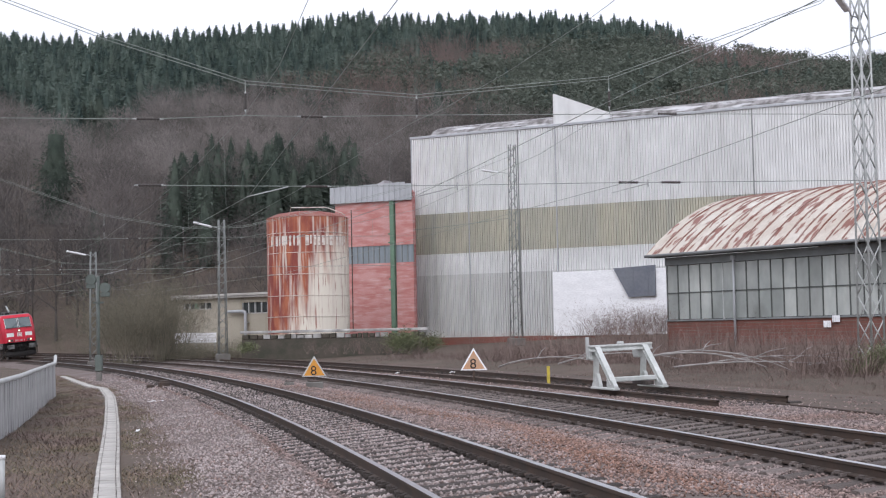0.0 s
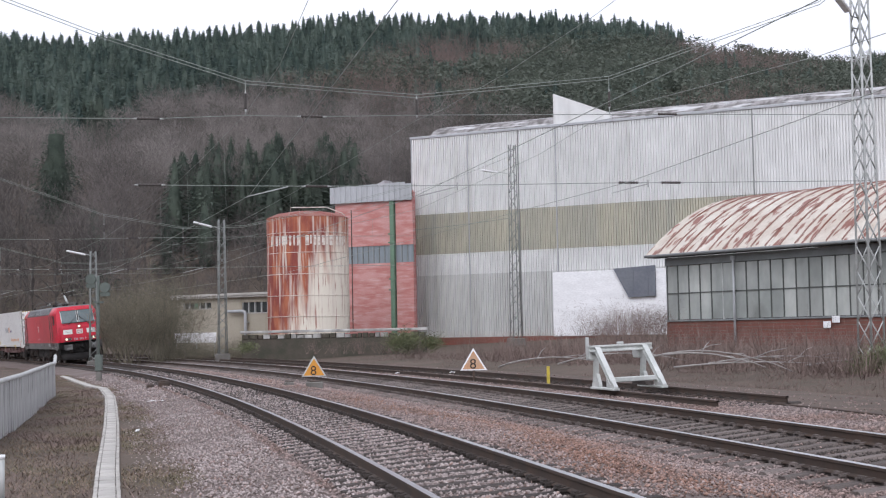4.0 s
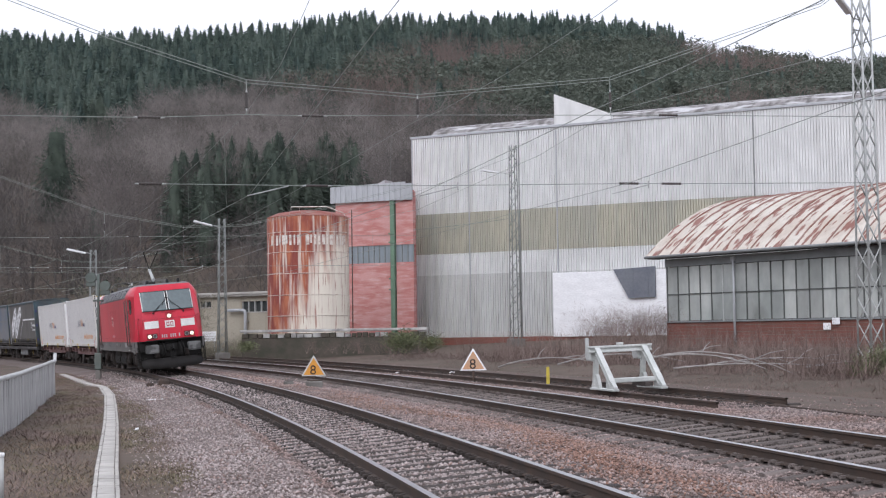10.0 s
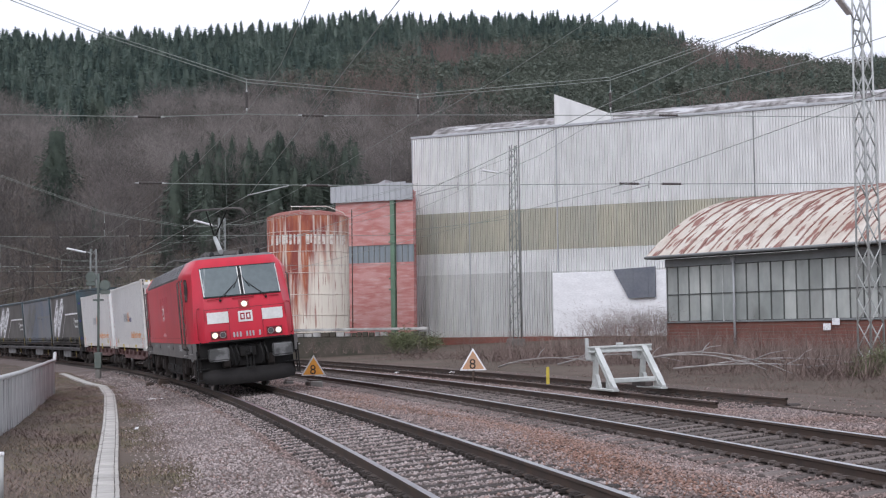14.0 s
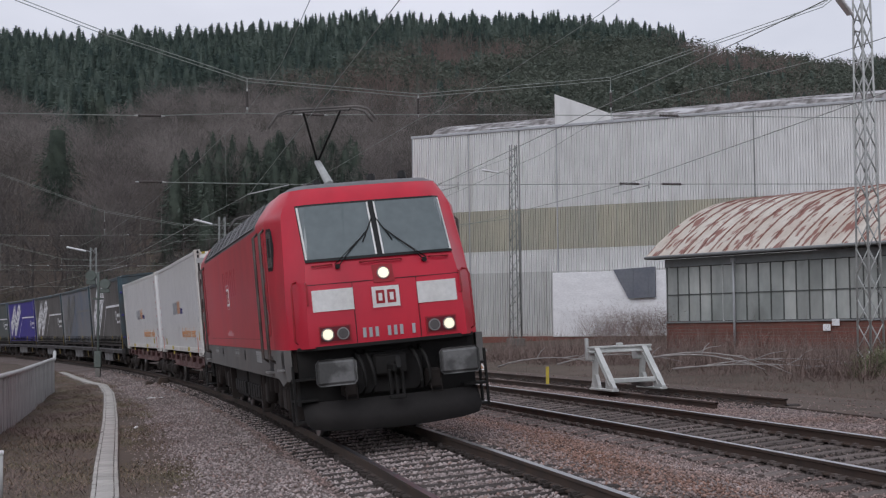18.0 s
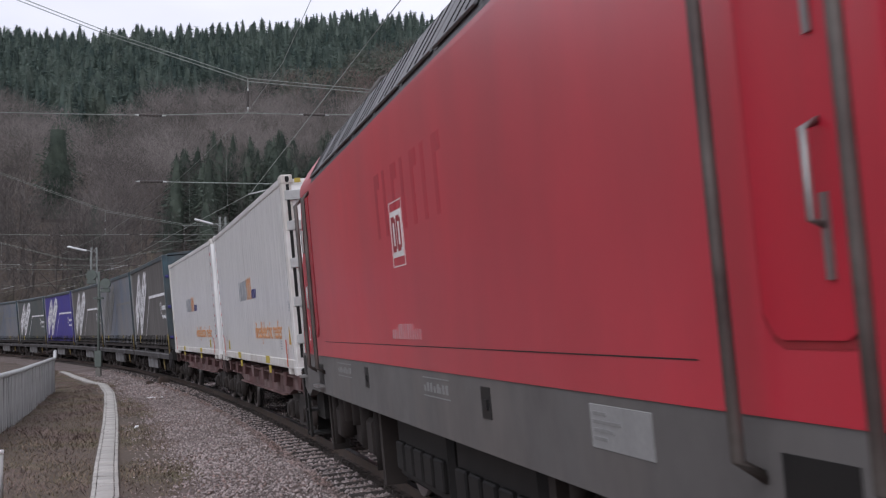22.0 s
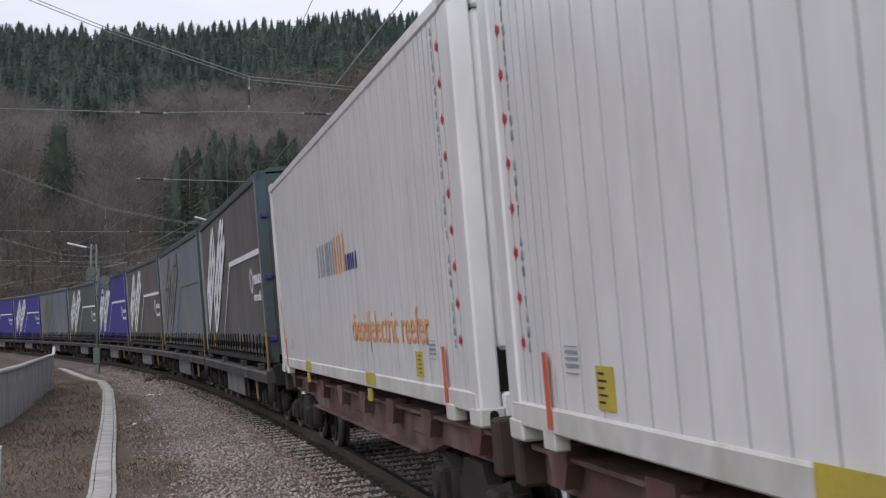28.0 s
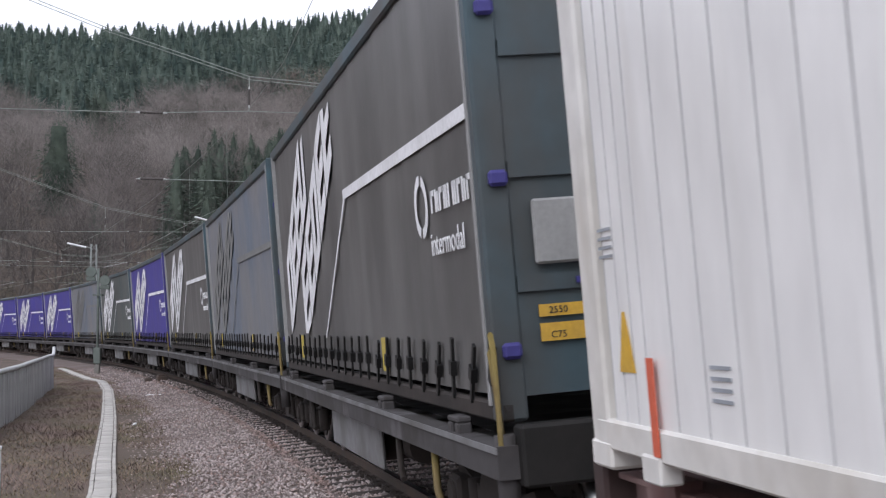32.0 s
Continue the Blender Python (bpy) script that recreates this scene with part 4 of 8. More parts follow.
def make_bed():
    offs = np.arange(-3.3, 13.01, .3)
    ss = np.concatenate([np.arange(-190, -30, 3.0), np.arange(-30, 60, .5), np.arange(60, 129, 2.0)])
    v = []
    for s in ss:
        for o in offs:
            x, y = rail_xy(s, o)
            v.append((x, y, bed_z(o) + .02 * noise.noise(Vector((x * 2, y * 2, 0)))))
    n = len(offs)
    edge = int(np.searchsorted(offs, 9.0))
    f = [(i * n + j, i * n + j + 1, (i + 1) * n + j + 1, (i + 1) * n + j) for i in range(len(ss) - 1) for j in range(n - 1)]
    strip = arrays("earth_strip", v, [q[::-1] for q in f if q[0] % n >= edge], M_EARTH, kind="structure", smooth=True)
    tagged(strip, "bare brown earth between the outer line and the waste ground", "ground")
    ob = arrays("ballast", v, [q[::-1] for q in f if q[0] % n < edge], M_BALLAST, smooth=True)
    tagged(ob, "bed of grey and reddish broken stone under the tracks", "ballast", kind="structure")
    cable = thing("ground_cable", "thin dark cable lying along the edge of the stone bed", "cable")
    bm = bmesh.new()
    tube(bm, [(*rail_xy(q, 9.15 + .05 * math.sin(q * .7)), bed_z(9.15) + .03) for q in np.arange(8, 60, 1.0)], .022, 6)
    part("cable_run", bm, M_RAIL, cable)
    # loose stones
    rng = np.random.default_rng(11)
    octa_v = np.array([(1, 0, 0), (0, 1, 0), (-1, 0, 0), (0, -1, 0), (0, 0, .75), (0, 0, -.6)])
    octa_f = np.array([(0, 1, 4), (1, 2, 4), (2, 3, 4), (3, 0, 4), (1, 0, 5), (2, 1, 5), (3, 2, 5), (0, 3, 5)])
    spots = []
    for s0, s1, dens in ((38, 52, 310), (24, 38, 190), (8, 24, 85), (-14, 8, 35)):
        for o0, o1, k in ((-3.7, 8.0, 1.0), (8.0, 9.1, .6), (9.1, 12.0, .05), (-1.35, 1.35, .6), (B_OFF - 1.35, B_OFF + 1.35, .6)):
            n = int((s1 - s0) * (o1 - o0) * dens * k)
            spots.append(np.stack([rng.uniform(s0, s1, n), rng.uniform(o0, o1, n), np.full(n, 1.0)], 1))
    sp = np.concatenate(spots)
    keep = np.ones(len(sp), bool)
    for c, near in ((0, 58), (B_OFF, 56)):
        d = sp[:, 1] - c
        ph = np.mod((near - sp[:, 0]), .6)
        keep &= ~((np.abs(d) < 1.32) & ((ph < .125) | (ph > .475)))
        keep &= np.abs(np.abs(d) - .752) > .12
    keep &= ~((sp[:, 1] < -2.9) & (rng.random(len(sp)) < .55))
    sp = sp[keep]
    n = len(sp)
    a = PSI0 + math.pi / 2 - sp[:, 0] / R0
    px, py = CX + (R0 + sp[:, 1]) * np.cos(a), CY + (R0 + sp[:, 1]) * np.sin(a)
    pz = np.interp(sp[:, 1], [b[0] for b in BED], [b[1] for b in BED]) + rng.uniform(.002, .028, n)
    size = rng.uniform(.014, .031, n) * np.where(sp[:, 0] < 20, 1.35, 1)
    jit = octa_v[None] * rng.uniform(.6, 1.35, (n, 6, 3)) * size[:, None, None]
    ca, sa = np.cos(rng.uniform(0, 6.28, n)), np.sin(rng.uniform(0, 6.28, n))
    tilt = rng.uniform(-.6, .6, n)
    x = jit[:, :, 0] * ca[:, None] - jit[:, :, 1] * sa[:, None]
    y = jit[:, :, 0] * sa[:, None] + jit[:, :, 1] * ca[:, None]
    z = jit[:, :, 2] + x * tilt[:, None]
    V = np.stack([x + px[:, None], y + py[:, None], z + pz[:, None]], 2).reshape(-1, 3)
    F = (octa_f[None] + (np.arange(n) * 6)[:, None, None]).reshape(-1, 3)
    stain = np.exp(-((sp[:, 1] - 2.6 - .5 * np.sin(sp[:, 0] * .35)) / .75) ** 2) * (.25 + .6 * np.clip((sp[:, 0] - 20) / 20, 0, 1))
    red = rng.random(n) < stain
    crib = (np.abs(sp[:, 1] - B_OFF) < .72) & (rng.random(n) < .93)
    old = ((sp[:, 1] < -1.45) | (np.abs(sp[:, 1]) < 1.3)) & ~red & (rng.random(n) < .8)
    for name, pick, mat, label in (("ballast_stones", ~red & ~old & ~crib, M_STONE, "loose broken track stone, grey to reddish"), ("old_gravel", old, M_GRAVEL, "pale lavender-grey old gravel on the shoulder of the track"), ("oily_stones", crib & ~red & ~old, M_DARKSTONE, "dark stone between the rails of the outer line"), ("rusty_stones", red, M_RUSTSTONE, "track stone stained orange-brown between the lines")):
        FF = F.reshape(n, 8, 3)[pick].reshape(-1, 3)
        used, inv = np.unique(FF, return_inverse=True)
        tagged(arrays(name, V[used], inv.reshape(-1, 3), mat), label, "stones", kind="stuff")


def polyline(pts, step):
    """Points and headings at even steps along a line."""
    out, carry = [], 0.0
    for (x0, y0), (x1, y1) in zip(pts, pts[1:]):
        L = math.hypot(x1 - x0, y1 - y0)
        d = carry
        while d < L:
            out.append((x0 + (x1 - x0) * d / L, y0 + (y1 - y0) * d / L, math.atan2(y1 - y0, x1 - x0)))
            d += step
        carry = d - L
    return out


TROUGH = ((-2.2, 8.0), (-4.2, 18.2), (-5.13, 22.3), (-6.3, 27.6), (-7.7, 33.9), (-9.55, 42.0), (-11.4, 50.0), (-13.6, 58.5), (-15.0, 62.0), (-17.2, 68.7), (-20.5, 78.9))


def make_trough():
    t = thing("cable_trough", "pale concrete cable trough with square lids beside the track", "cable trough", kind="structure")
    lid = bmesh.new()
    box(lid, -.235, .235, -.11, .11, -.02, .025, bevel=.008)
    lid = mesh_of("lid", lid, M_CONC)
    edge = bmesh.new()
    for y in (-.145, .145):
        box(edge, -.25, .25, y - .028, y + .028, -.1, .018, bevel=.006)
    edge = mesh_of("trough_edge", edge, M_CONC)
    random.seed(8)
    for x, y, a in polyline(TROUGH, .5):
        for name, me in (("lid", lid), ("trough_edge", edge)):
            ob = new(name, me)
            ob.parent = t
            ob.matrix_basis = pose(x, y, -.425 + random.uniform(-.006, .006), 0, 0, math.degrees(a) + random.uniform(-1, 1))


def make_fence():
    f = thing("board_fence", "curved grey board fence with a pale top rail", "fence")
    line = ((-8.2, 24.0), (-9.09, 30.0), (-10.1, 35.0), (-11.2, 40.0), (-12.3, 45.0), (-13.2, 49.0), (-13.8, 52.0))
    board = bmesh.new()
    box(board, -.115, .115, -.02, .02, -.55, .68, bevel=.006)
    board = mesh_of("board", board, M_FENCE)
    random.seed(3)
    for x, y, a in polyline(line, .245):
        ob = new("board", board)
        ob.parent = f
        ob.matrix_basis = pose(x, y, random.uniform(-.01, .01), random.uniform(-1.5, 1.5), 0, math.degrees(a))
    bm = bmesh.new()
    tube(bm, [(x, y, .72 + .03 * (i % 2) * .2) for i, (x, y) in enumerate(line)] + [(-13.95, 52.6, .82), (-14.02, 52.9, .97)], .06, 8)
    part("top_rail", bm, M_PALEFRAME, f, "pale bent top rail")
    for x, y, a in polyline(line, 2.45):
        bm = bmesh.new()
        box(bm, -.05, .05, .03, .13, -.55, .66)
        bmesh.ops.transform(bm, matrix=pose(x, y, 0, 0, 0, math.degrees(a)), verts=bm.verts)
        part("post", bm, M_GALV, f)
    p = thing("marker_post", "short pale marker post in the dead grass", "post", m=pose(-5.52, 18.3, -.5))
    bm = bmesh.new()
    tube(bm, [(0, 0, 0), (0, 0, .6)], .035, 8)
    part("stake", bm, M_GALV, p)
    bm = bmesh.new()
    disc(bm, (0, 0, .62), (0, 0, 1), .04, .05, 10)
    part("cap", bm, M_WHITE, p)


# ---- lineside things ----
def lattice(name, label, x, y, z0, z1, w0, w1, panels, turn, category, fine=False):
    """A square lattice mast: four angle legs and crossed bars on each side."""
    steel = M_GALV if fine else M_GALVD
    t = thing(name, label, category, m=pose(x, y, z0, 0, 0, turn))
    H = z1 - z0
    def corner(k, z):
        w = (w0 + (w1 - w0) * z / H) / 2
        return Vector(((w, w, z), (-w, w, z), (-w, -w, z), (w, -w, z))[k])
    r = .045 if fine else .035
    for k in range(4):
        bm = bmesh.new()
        tube(bm, [corner(k, 0), corner(k, H)], r, 4)
        part("leg", bm, steel, t)
    for k in range(4):
        for i in range(panels):
            a, b = H * i / panels, H * (i + 1) / panels
            for p, q in (((k, a), ((k + 1) % 4, b)), (((k + 1) % 4, a), (k, b))) if fine else ((((k + i) % 2 and k or (k + 1) % 4, a), ((k + i) % 2 and (k + 1) % 4 or k, b)),):
                bm = bmesh.new()
                tube(bm, [corner(*p), corner(*q)], .022 if fine else .02, 4)
                part("brace", bm, steel, t)
    bm = bmesh.new()
    box(bm, -w0 * .8, w0 * .8, -w0 * .8, w0 * .8, -.4, .12, bevel=.04)
    part("footing", bm, M_CONCD, t)
    return t


def lamp_arm(parent, start, end):
    bm = bmesh.new()
    s, e = Vector(start), Vector(end)
    tube(bm, [s, s.lerp(e, .5) + Vector((0, 0, .06)), e], .025, 6)
    part("lamp_arm", bm, M_GALV, parent)
    d = (e - s).normalized()
    bm = bmesh.new()
    box(bm, -.1, 1.15, -.12, .12, -.05, .06, bevel=.03)
    bmesh.ops.transform(bm, matrix=Matrix.Translation(e) @ d.to_track_quat("X", "Z").to_matrix().to_4x4(), verts=bm.verts)
    part("lamp_head", bm, M_WHITE, parent, "long pale lamp head")


def insulator(name_parent, p, axis, length=.5, r=.06):
    p, a = Vector(p), Vector(axis).normalized()
    bm = bmesh.new()
    n = 15
    tube(bm, [p + a * length * (i / (n - 1) - .5) for i in range(n)], [r * (1.0 if i % 2 else .5) for i in range(n)], 10)
    rod = part("insulator", bm, M_INSUL, name_parent)
    for e in (-1, 1):
        bm = bmesh.new()
        tube(bm, [p + a * e * length * .5, p + a * e * length * .68], [r * .6, r * .25], 8)
        part("end_fitting", bm, M_GALV, rod)


def wire(parent, pts, r=.011, name="wire"):
    bm = bmesh.new()
    tube(bm, pts, r, 4, caps=False)
    part(name, bm, M_WIRE, parent)


def sag(p, q, drop, n=10):
    p, q = Vector(p), Vector(q)
    return [p.lerp(q, i / n) - Vector((0, 0, 4 * drop * (i / n) * (1 - i / n))) for i in range(n + 1)]


def across(s, o, z):
    x, y = rail_xy(s, o)
    return Vector((x, y, z))


# spans across the tracks: place along the line, carrying wire, upper and lower wire, as offset and height
SPANS = ((25, ((-13.5, 13.2), (-3.92, 9.75), (-.13, 8.61), (4.74, 8.32), (10.59, 8.99), (17.58, 11.49), (19.1, 12.6)),
          ((-13, 7.45), (-6.64, 7.47), (-2.78, 7.5), (-.14, 7.64), (1.72, 7.64), (5.51, 7.75), (12.42, 7.9), (19.1, 8.0)),
          ((-2.95, 5.69), (1.82, 5.68), (5.3, 5.72), (11.12, 5.84), (12.47, 5.85), (19.1, 5.95)), (-2.78, 1.72, 12.42), (-2.75, 1.82, 11.12, 12.47), (-.13, 4.74, 10.59)),
         (-25, ((-12, 13.4), (-6.03, 11.1), (-.04, 9.02), (4.72, 8.26), (8.45, 8.38), (14, 9.6), (20, 11.2)),
          ((-12, 7.5), (-2.95, 7.48), (1.7, 7.59), (8.09, 7.68), (20, 7.8)), ((-12, 5.8), (-4.68, 5.7), (1.61, 5.71), (5.42, 5.79), (20, 5.9)), (-2.95, 1.7), (-4.68, -2.96, 1.61), (-.04, 4.72)),
         (-75, ((-8, 12.2), (-.14, 10.04), (5.47, 8.71), (9, 8.6), (16, 9.8)), ((-8, 7.6), (5, 7.6), (16, 7.7)), ((-8, 6.0), (5, 6.1), (16, 6.2)), (1.0, ), (2.2, ), (-.1, 5.4)))
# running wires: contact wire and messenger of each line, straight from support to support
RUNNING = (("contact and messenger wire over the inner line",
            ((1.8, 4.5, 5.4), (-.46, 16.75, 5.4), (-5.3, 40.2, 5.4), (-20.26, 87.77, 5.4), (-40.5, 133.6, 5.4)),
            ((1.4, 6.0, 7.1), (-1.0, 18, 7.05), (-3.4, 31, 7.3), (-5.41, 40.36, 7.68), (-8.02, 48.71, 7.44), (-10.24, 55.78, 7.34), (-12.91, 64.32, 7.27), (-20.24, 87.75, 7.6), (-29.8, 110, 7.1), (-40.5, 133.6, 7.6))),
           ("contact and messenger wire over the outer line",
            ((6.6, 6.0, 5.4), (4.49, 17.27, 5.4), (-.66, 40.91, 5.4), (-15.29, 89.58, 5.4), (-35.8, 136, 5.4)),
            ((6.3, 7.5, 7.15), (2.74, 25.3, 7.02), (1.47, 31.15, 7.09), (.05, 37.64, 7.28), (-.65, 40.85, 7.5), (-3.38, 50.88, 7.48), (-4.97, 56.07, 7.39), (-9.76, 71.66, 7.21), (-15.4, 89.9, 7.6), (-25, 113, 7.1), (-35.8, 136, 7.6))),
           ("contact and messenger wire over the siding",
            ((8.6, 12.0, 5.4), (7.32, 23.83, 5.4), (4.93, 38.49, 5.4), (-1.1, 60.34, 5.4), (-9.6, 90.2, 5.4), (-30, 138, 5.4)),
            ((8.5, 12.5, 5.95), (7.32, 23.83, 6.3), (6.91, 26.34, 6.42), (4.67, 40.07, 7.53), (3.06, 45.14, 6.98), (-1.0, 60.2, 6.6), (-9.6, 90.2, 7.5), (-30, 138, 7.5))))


def make_masts():
    t = lattice("catenary_tower", "tall galvanised lattice tower carrying the overhead line", 13.1, 45.1, .1, 13.2, .56, .34, 17, 45 - 15, "mast", True)
    bm = bmesh.new()
    tube(bm, [(-.2, -.1, 10.55), (-.55, -.2, 10.55)], .025, 6)
    tube(bm, [(-.2, -.1, 10.9), (-.55, -.2, 10.9), (-.55, -.2, 10.4)], .025, 6)
    part("lamp_bracket", bm, M_GALV, t)
    lamp_arm(t, (-.55, -.2, 10.9), (-.85, -.3, 11.05))
    m2 = lattice("catenary_mast", "slim galvanised lattice mast before the factory hall", 4.75, 97.3, .9, 13.9, .6, .36, 24, 20, "mast")
    lamp_arm(m2, (-.2, -.1, 11.0), (-1.3, -.3, 11.1))
    m3 = lattice("catenary_mast", "slim galvanised lattice mast beside the retaining wall", -14.35, 95, .3, 9.1, .52, .36, 18, 20, "mast")
    lamp_arm(m3, (-.1, 0, 8.2), (-.75, -.1, 8.35))
    m4 = lattice("catenary_mast", "slim galvanised lattice mast among bare bushes", -22.7, 95, .0, 7.2, .48, .34, 15, 20, "mast")
    lamp_arm(m4, (-.1, 0, 6.9), (-.6, -.1, 7.0))
    # signal post seen from behind, its cabinet at the foot
    p = thing("signal_post", "grey-green signal post with round heads and a cabinet", "signal", m=pose(-16.25, 69.0, -.5))
    bm = bmesh.new()
    tube(bm, [(0, 0, 0), (0, 0, 5.0)], .06, 8)
    part("post", bm, M_STEELG, p)
    bm = bmesh.new()
    box(bm, -.16, .16, -.15, .15, .55, 1.3, bevel=.02)
    part("cabinet", bm, M_STEELG, p)
    bm = bmesh.new()
    box(bm, -.12, .12, -.12, .12, 0, .5, bevel=.02)
    part("foot", bm, M_CONCD, p)
    for dx, z in ((-.33, 4.85), (.33, 4.45)):
        bm = bmesh.new()
        disc(bm, (dx, -.05, z), (0, 1, 0), .24, .2, 18)
        head = part("signal_head", bm, M_STEELG, p)
        bm = bmesh.new()
        disc(bm, (dx, .1, z), (0, 1, 0), .19, .16, 16)
        box(bm, dx - .22, dx + .22, -.12, .02, z - .42, z - .22, bevel=.02)
        part("lamp_housing", bm, M_STEELG, head)
        bm = bmesh.new()
        tube(bm, [(0, 0, z - .1), (dx, 0, z)], .03, 6)
        part("bracket", bm, M_STEELG, p)
    bm = bmesh.new()
    box(bm, -.22, .22, -.15, .15, 3.72, 3.8)
    part("platform", bm, M_STEELG, p)
    for s, load, up, low, up_ins, low_ins, drops in SPANS:
        h = thing("cross_span", "overhead cross-span of wires with brown insulators", "overhead line")
        for d in (0, .09):
            wire(h, [across(s, o, z - d) for o, z in load], .011, "carrying_wire")
        wire(h, [across(s, o, z) for o, z in up], .011, "cross_wire")
        wire(h, [across(s, o, z) for o, z in low], .011, "cross_wire")
        n = across(s, 1, 0) - across(s, 0, 0)
        for line_, places in ((up, up_ins), (low, low_ins)):
            for o in places:
                insulator(h, across(s, o, float(np.interp(o, [q[0] for q in line_], [q[1] for q in line_]))), n, .62, .045)
        for o in drops:
            zc, zu = (float(np.interp(o, [q[0] for q in c_], [q[1] for q in c_])) for c_ in (load, up))
            wire(h, [across(s, o, zc), across(s, o, zu)], .013, "dropper")
            insulator(h, across(s, o, zc - (zc - zu) * .6), (0, 0, 1), .45, .05)
            bm = bmesh.new()
            zl = float(np.interp(o, [q[0] for q in low], [q[1] for q in low]))
            tube(bm, [across(s, o + 1.15, zl - .02), across(s, o + .0, zl - .3)], .018, 6)
            if o > 4:
                tube(bm, [across(s, o + 1.15, zl + .1), across(s, o + 1.15, zl - .12)], .02, 6)
            part("steady_arm", bm, M_GALV, h)
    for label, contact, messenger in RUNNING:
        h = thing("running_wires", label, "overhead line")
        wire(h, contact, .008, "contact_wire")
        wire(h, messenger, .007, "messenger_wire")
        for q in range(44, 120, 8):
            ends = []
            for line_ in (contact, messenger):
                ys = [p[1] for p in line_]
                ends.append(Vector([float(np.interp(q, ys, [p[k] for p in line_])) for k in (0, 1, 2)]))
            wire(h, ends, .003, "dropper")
    h = thing("feeder_wire", "slack feeder wire strung between the masts", "overhead line")
    wire(h, sag((4.8, 97.3, 13.2), (-30, 150, 11), 1.5), .011)
    wire(h, sag((4.6, 97, 9.0), (-2.0, 101, 8.6), .05), .02)


def make_signs():
    for x, y, z0, mat, lab in ((-4.53, 50.8, .1, M_ORSIGN, "bright orange triangular speed board with a black figure"), (.92, 47.3, .3, M_ORSIGNF, "faded orange triangular speed board with a black figure")):
        s = thing("speed_board", lab, "sign", "triangular speed boards", m=pose(x, y, z0, -4, 0, 2))
        h, w = .68, .43
        bm = bmesh.new()
        prism(bm, ((-w, 0), (w, 0), (0, h + .04)), 0, .02, "y")
        part("border", bm, M_WHITE if mat is M_ORSIGNF else M_PALEFRAME, s, "pale border")
        bm = bmesh.new()
        prism(bm, ((-w + .075, .035), (w - .075, .035), (0, h - .055)), -.006, 0, "y")
        part("face", bm, mat, s)
        word("8", .46, M_BLACKLET, s, pose(-.135, -.009, .05, 90, 0, 0))
        bm = bmesh.new()
        box(bm, -.035, .035, .02, .07, -.5, .2)
        part("post", bm, M_RAIL, s)
    p = thing("marker_stake", "short yellow marker stake beside the siding", "post", m=pose(2.95, 42.1, -.15))
    bm = bmesh.new()
    box(bm, -.045, .045, -.03, .03, 0, .66, bevel=.01)
    part("stake", bm, M_YELLOW, p)
    # point motor and rail lubricator boxes between the rails
    for s, o, k in ((18, 2.9, 1.0), (17.2, 2.2, .6), (9.2, -1.15, .9), (8.6, -1.6, .6)):
        x, y = rail_xy(s, o)
        b = thing("track_box", "low rusty lineside equipment box beside the rail", "equipment box", "boxes along the rails", m=pose(x, y, bed_z(o) - .02, 0, 0, math.degrees(PSI0)))
        bm = bmesh.new()
        box(bm, -.35 * k, .35 * k, -.22 * k, .22 * k, 0, .24 * k, bevel=.04 * k)
        part("case", bm, M_CONCD if s > 12 else M_RAIL, b)
        bm = bmesh.new()
        box(bm, -.3 * k, .3 * k, -.18 * k, .18 * k, .24 * k, .28 * k, bevel=.01)
        part("lid", bm, M_RAIL, b)


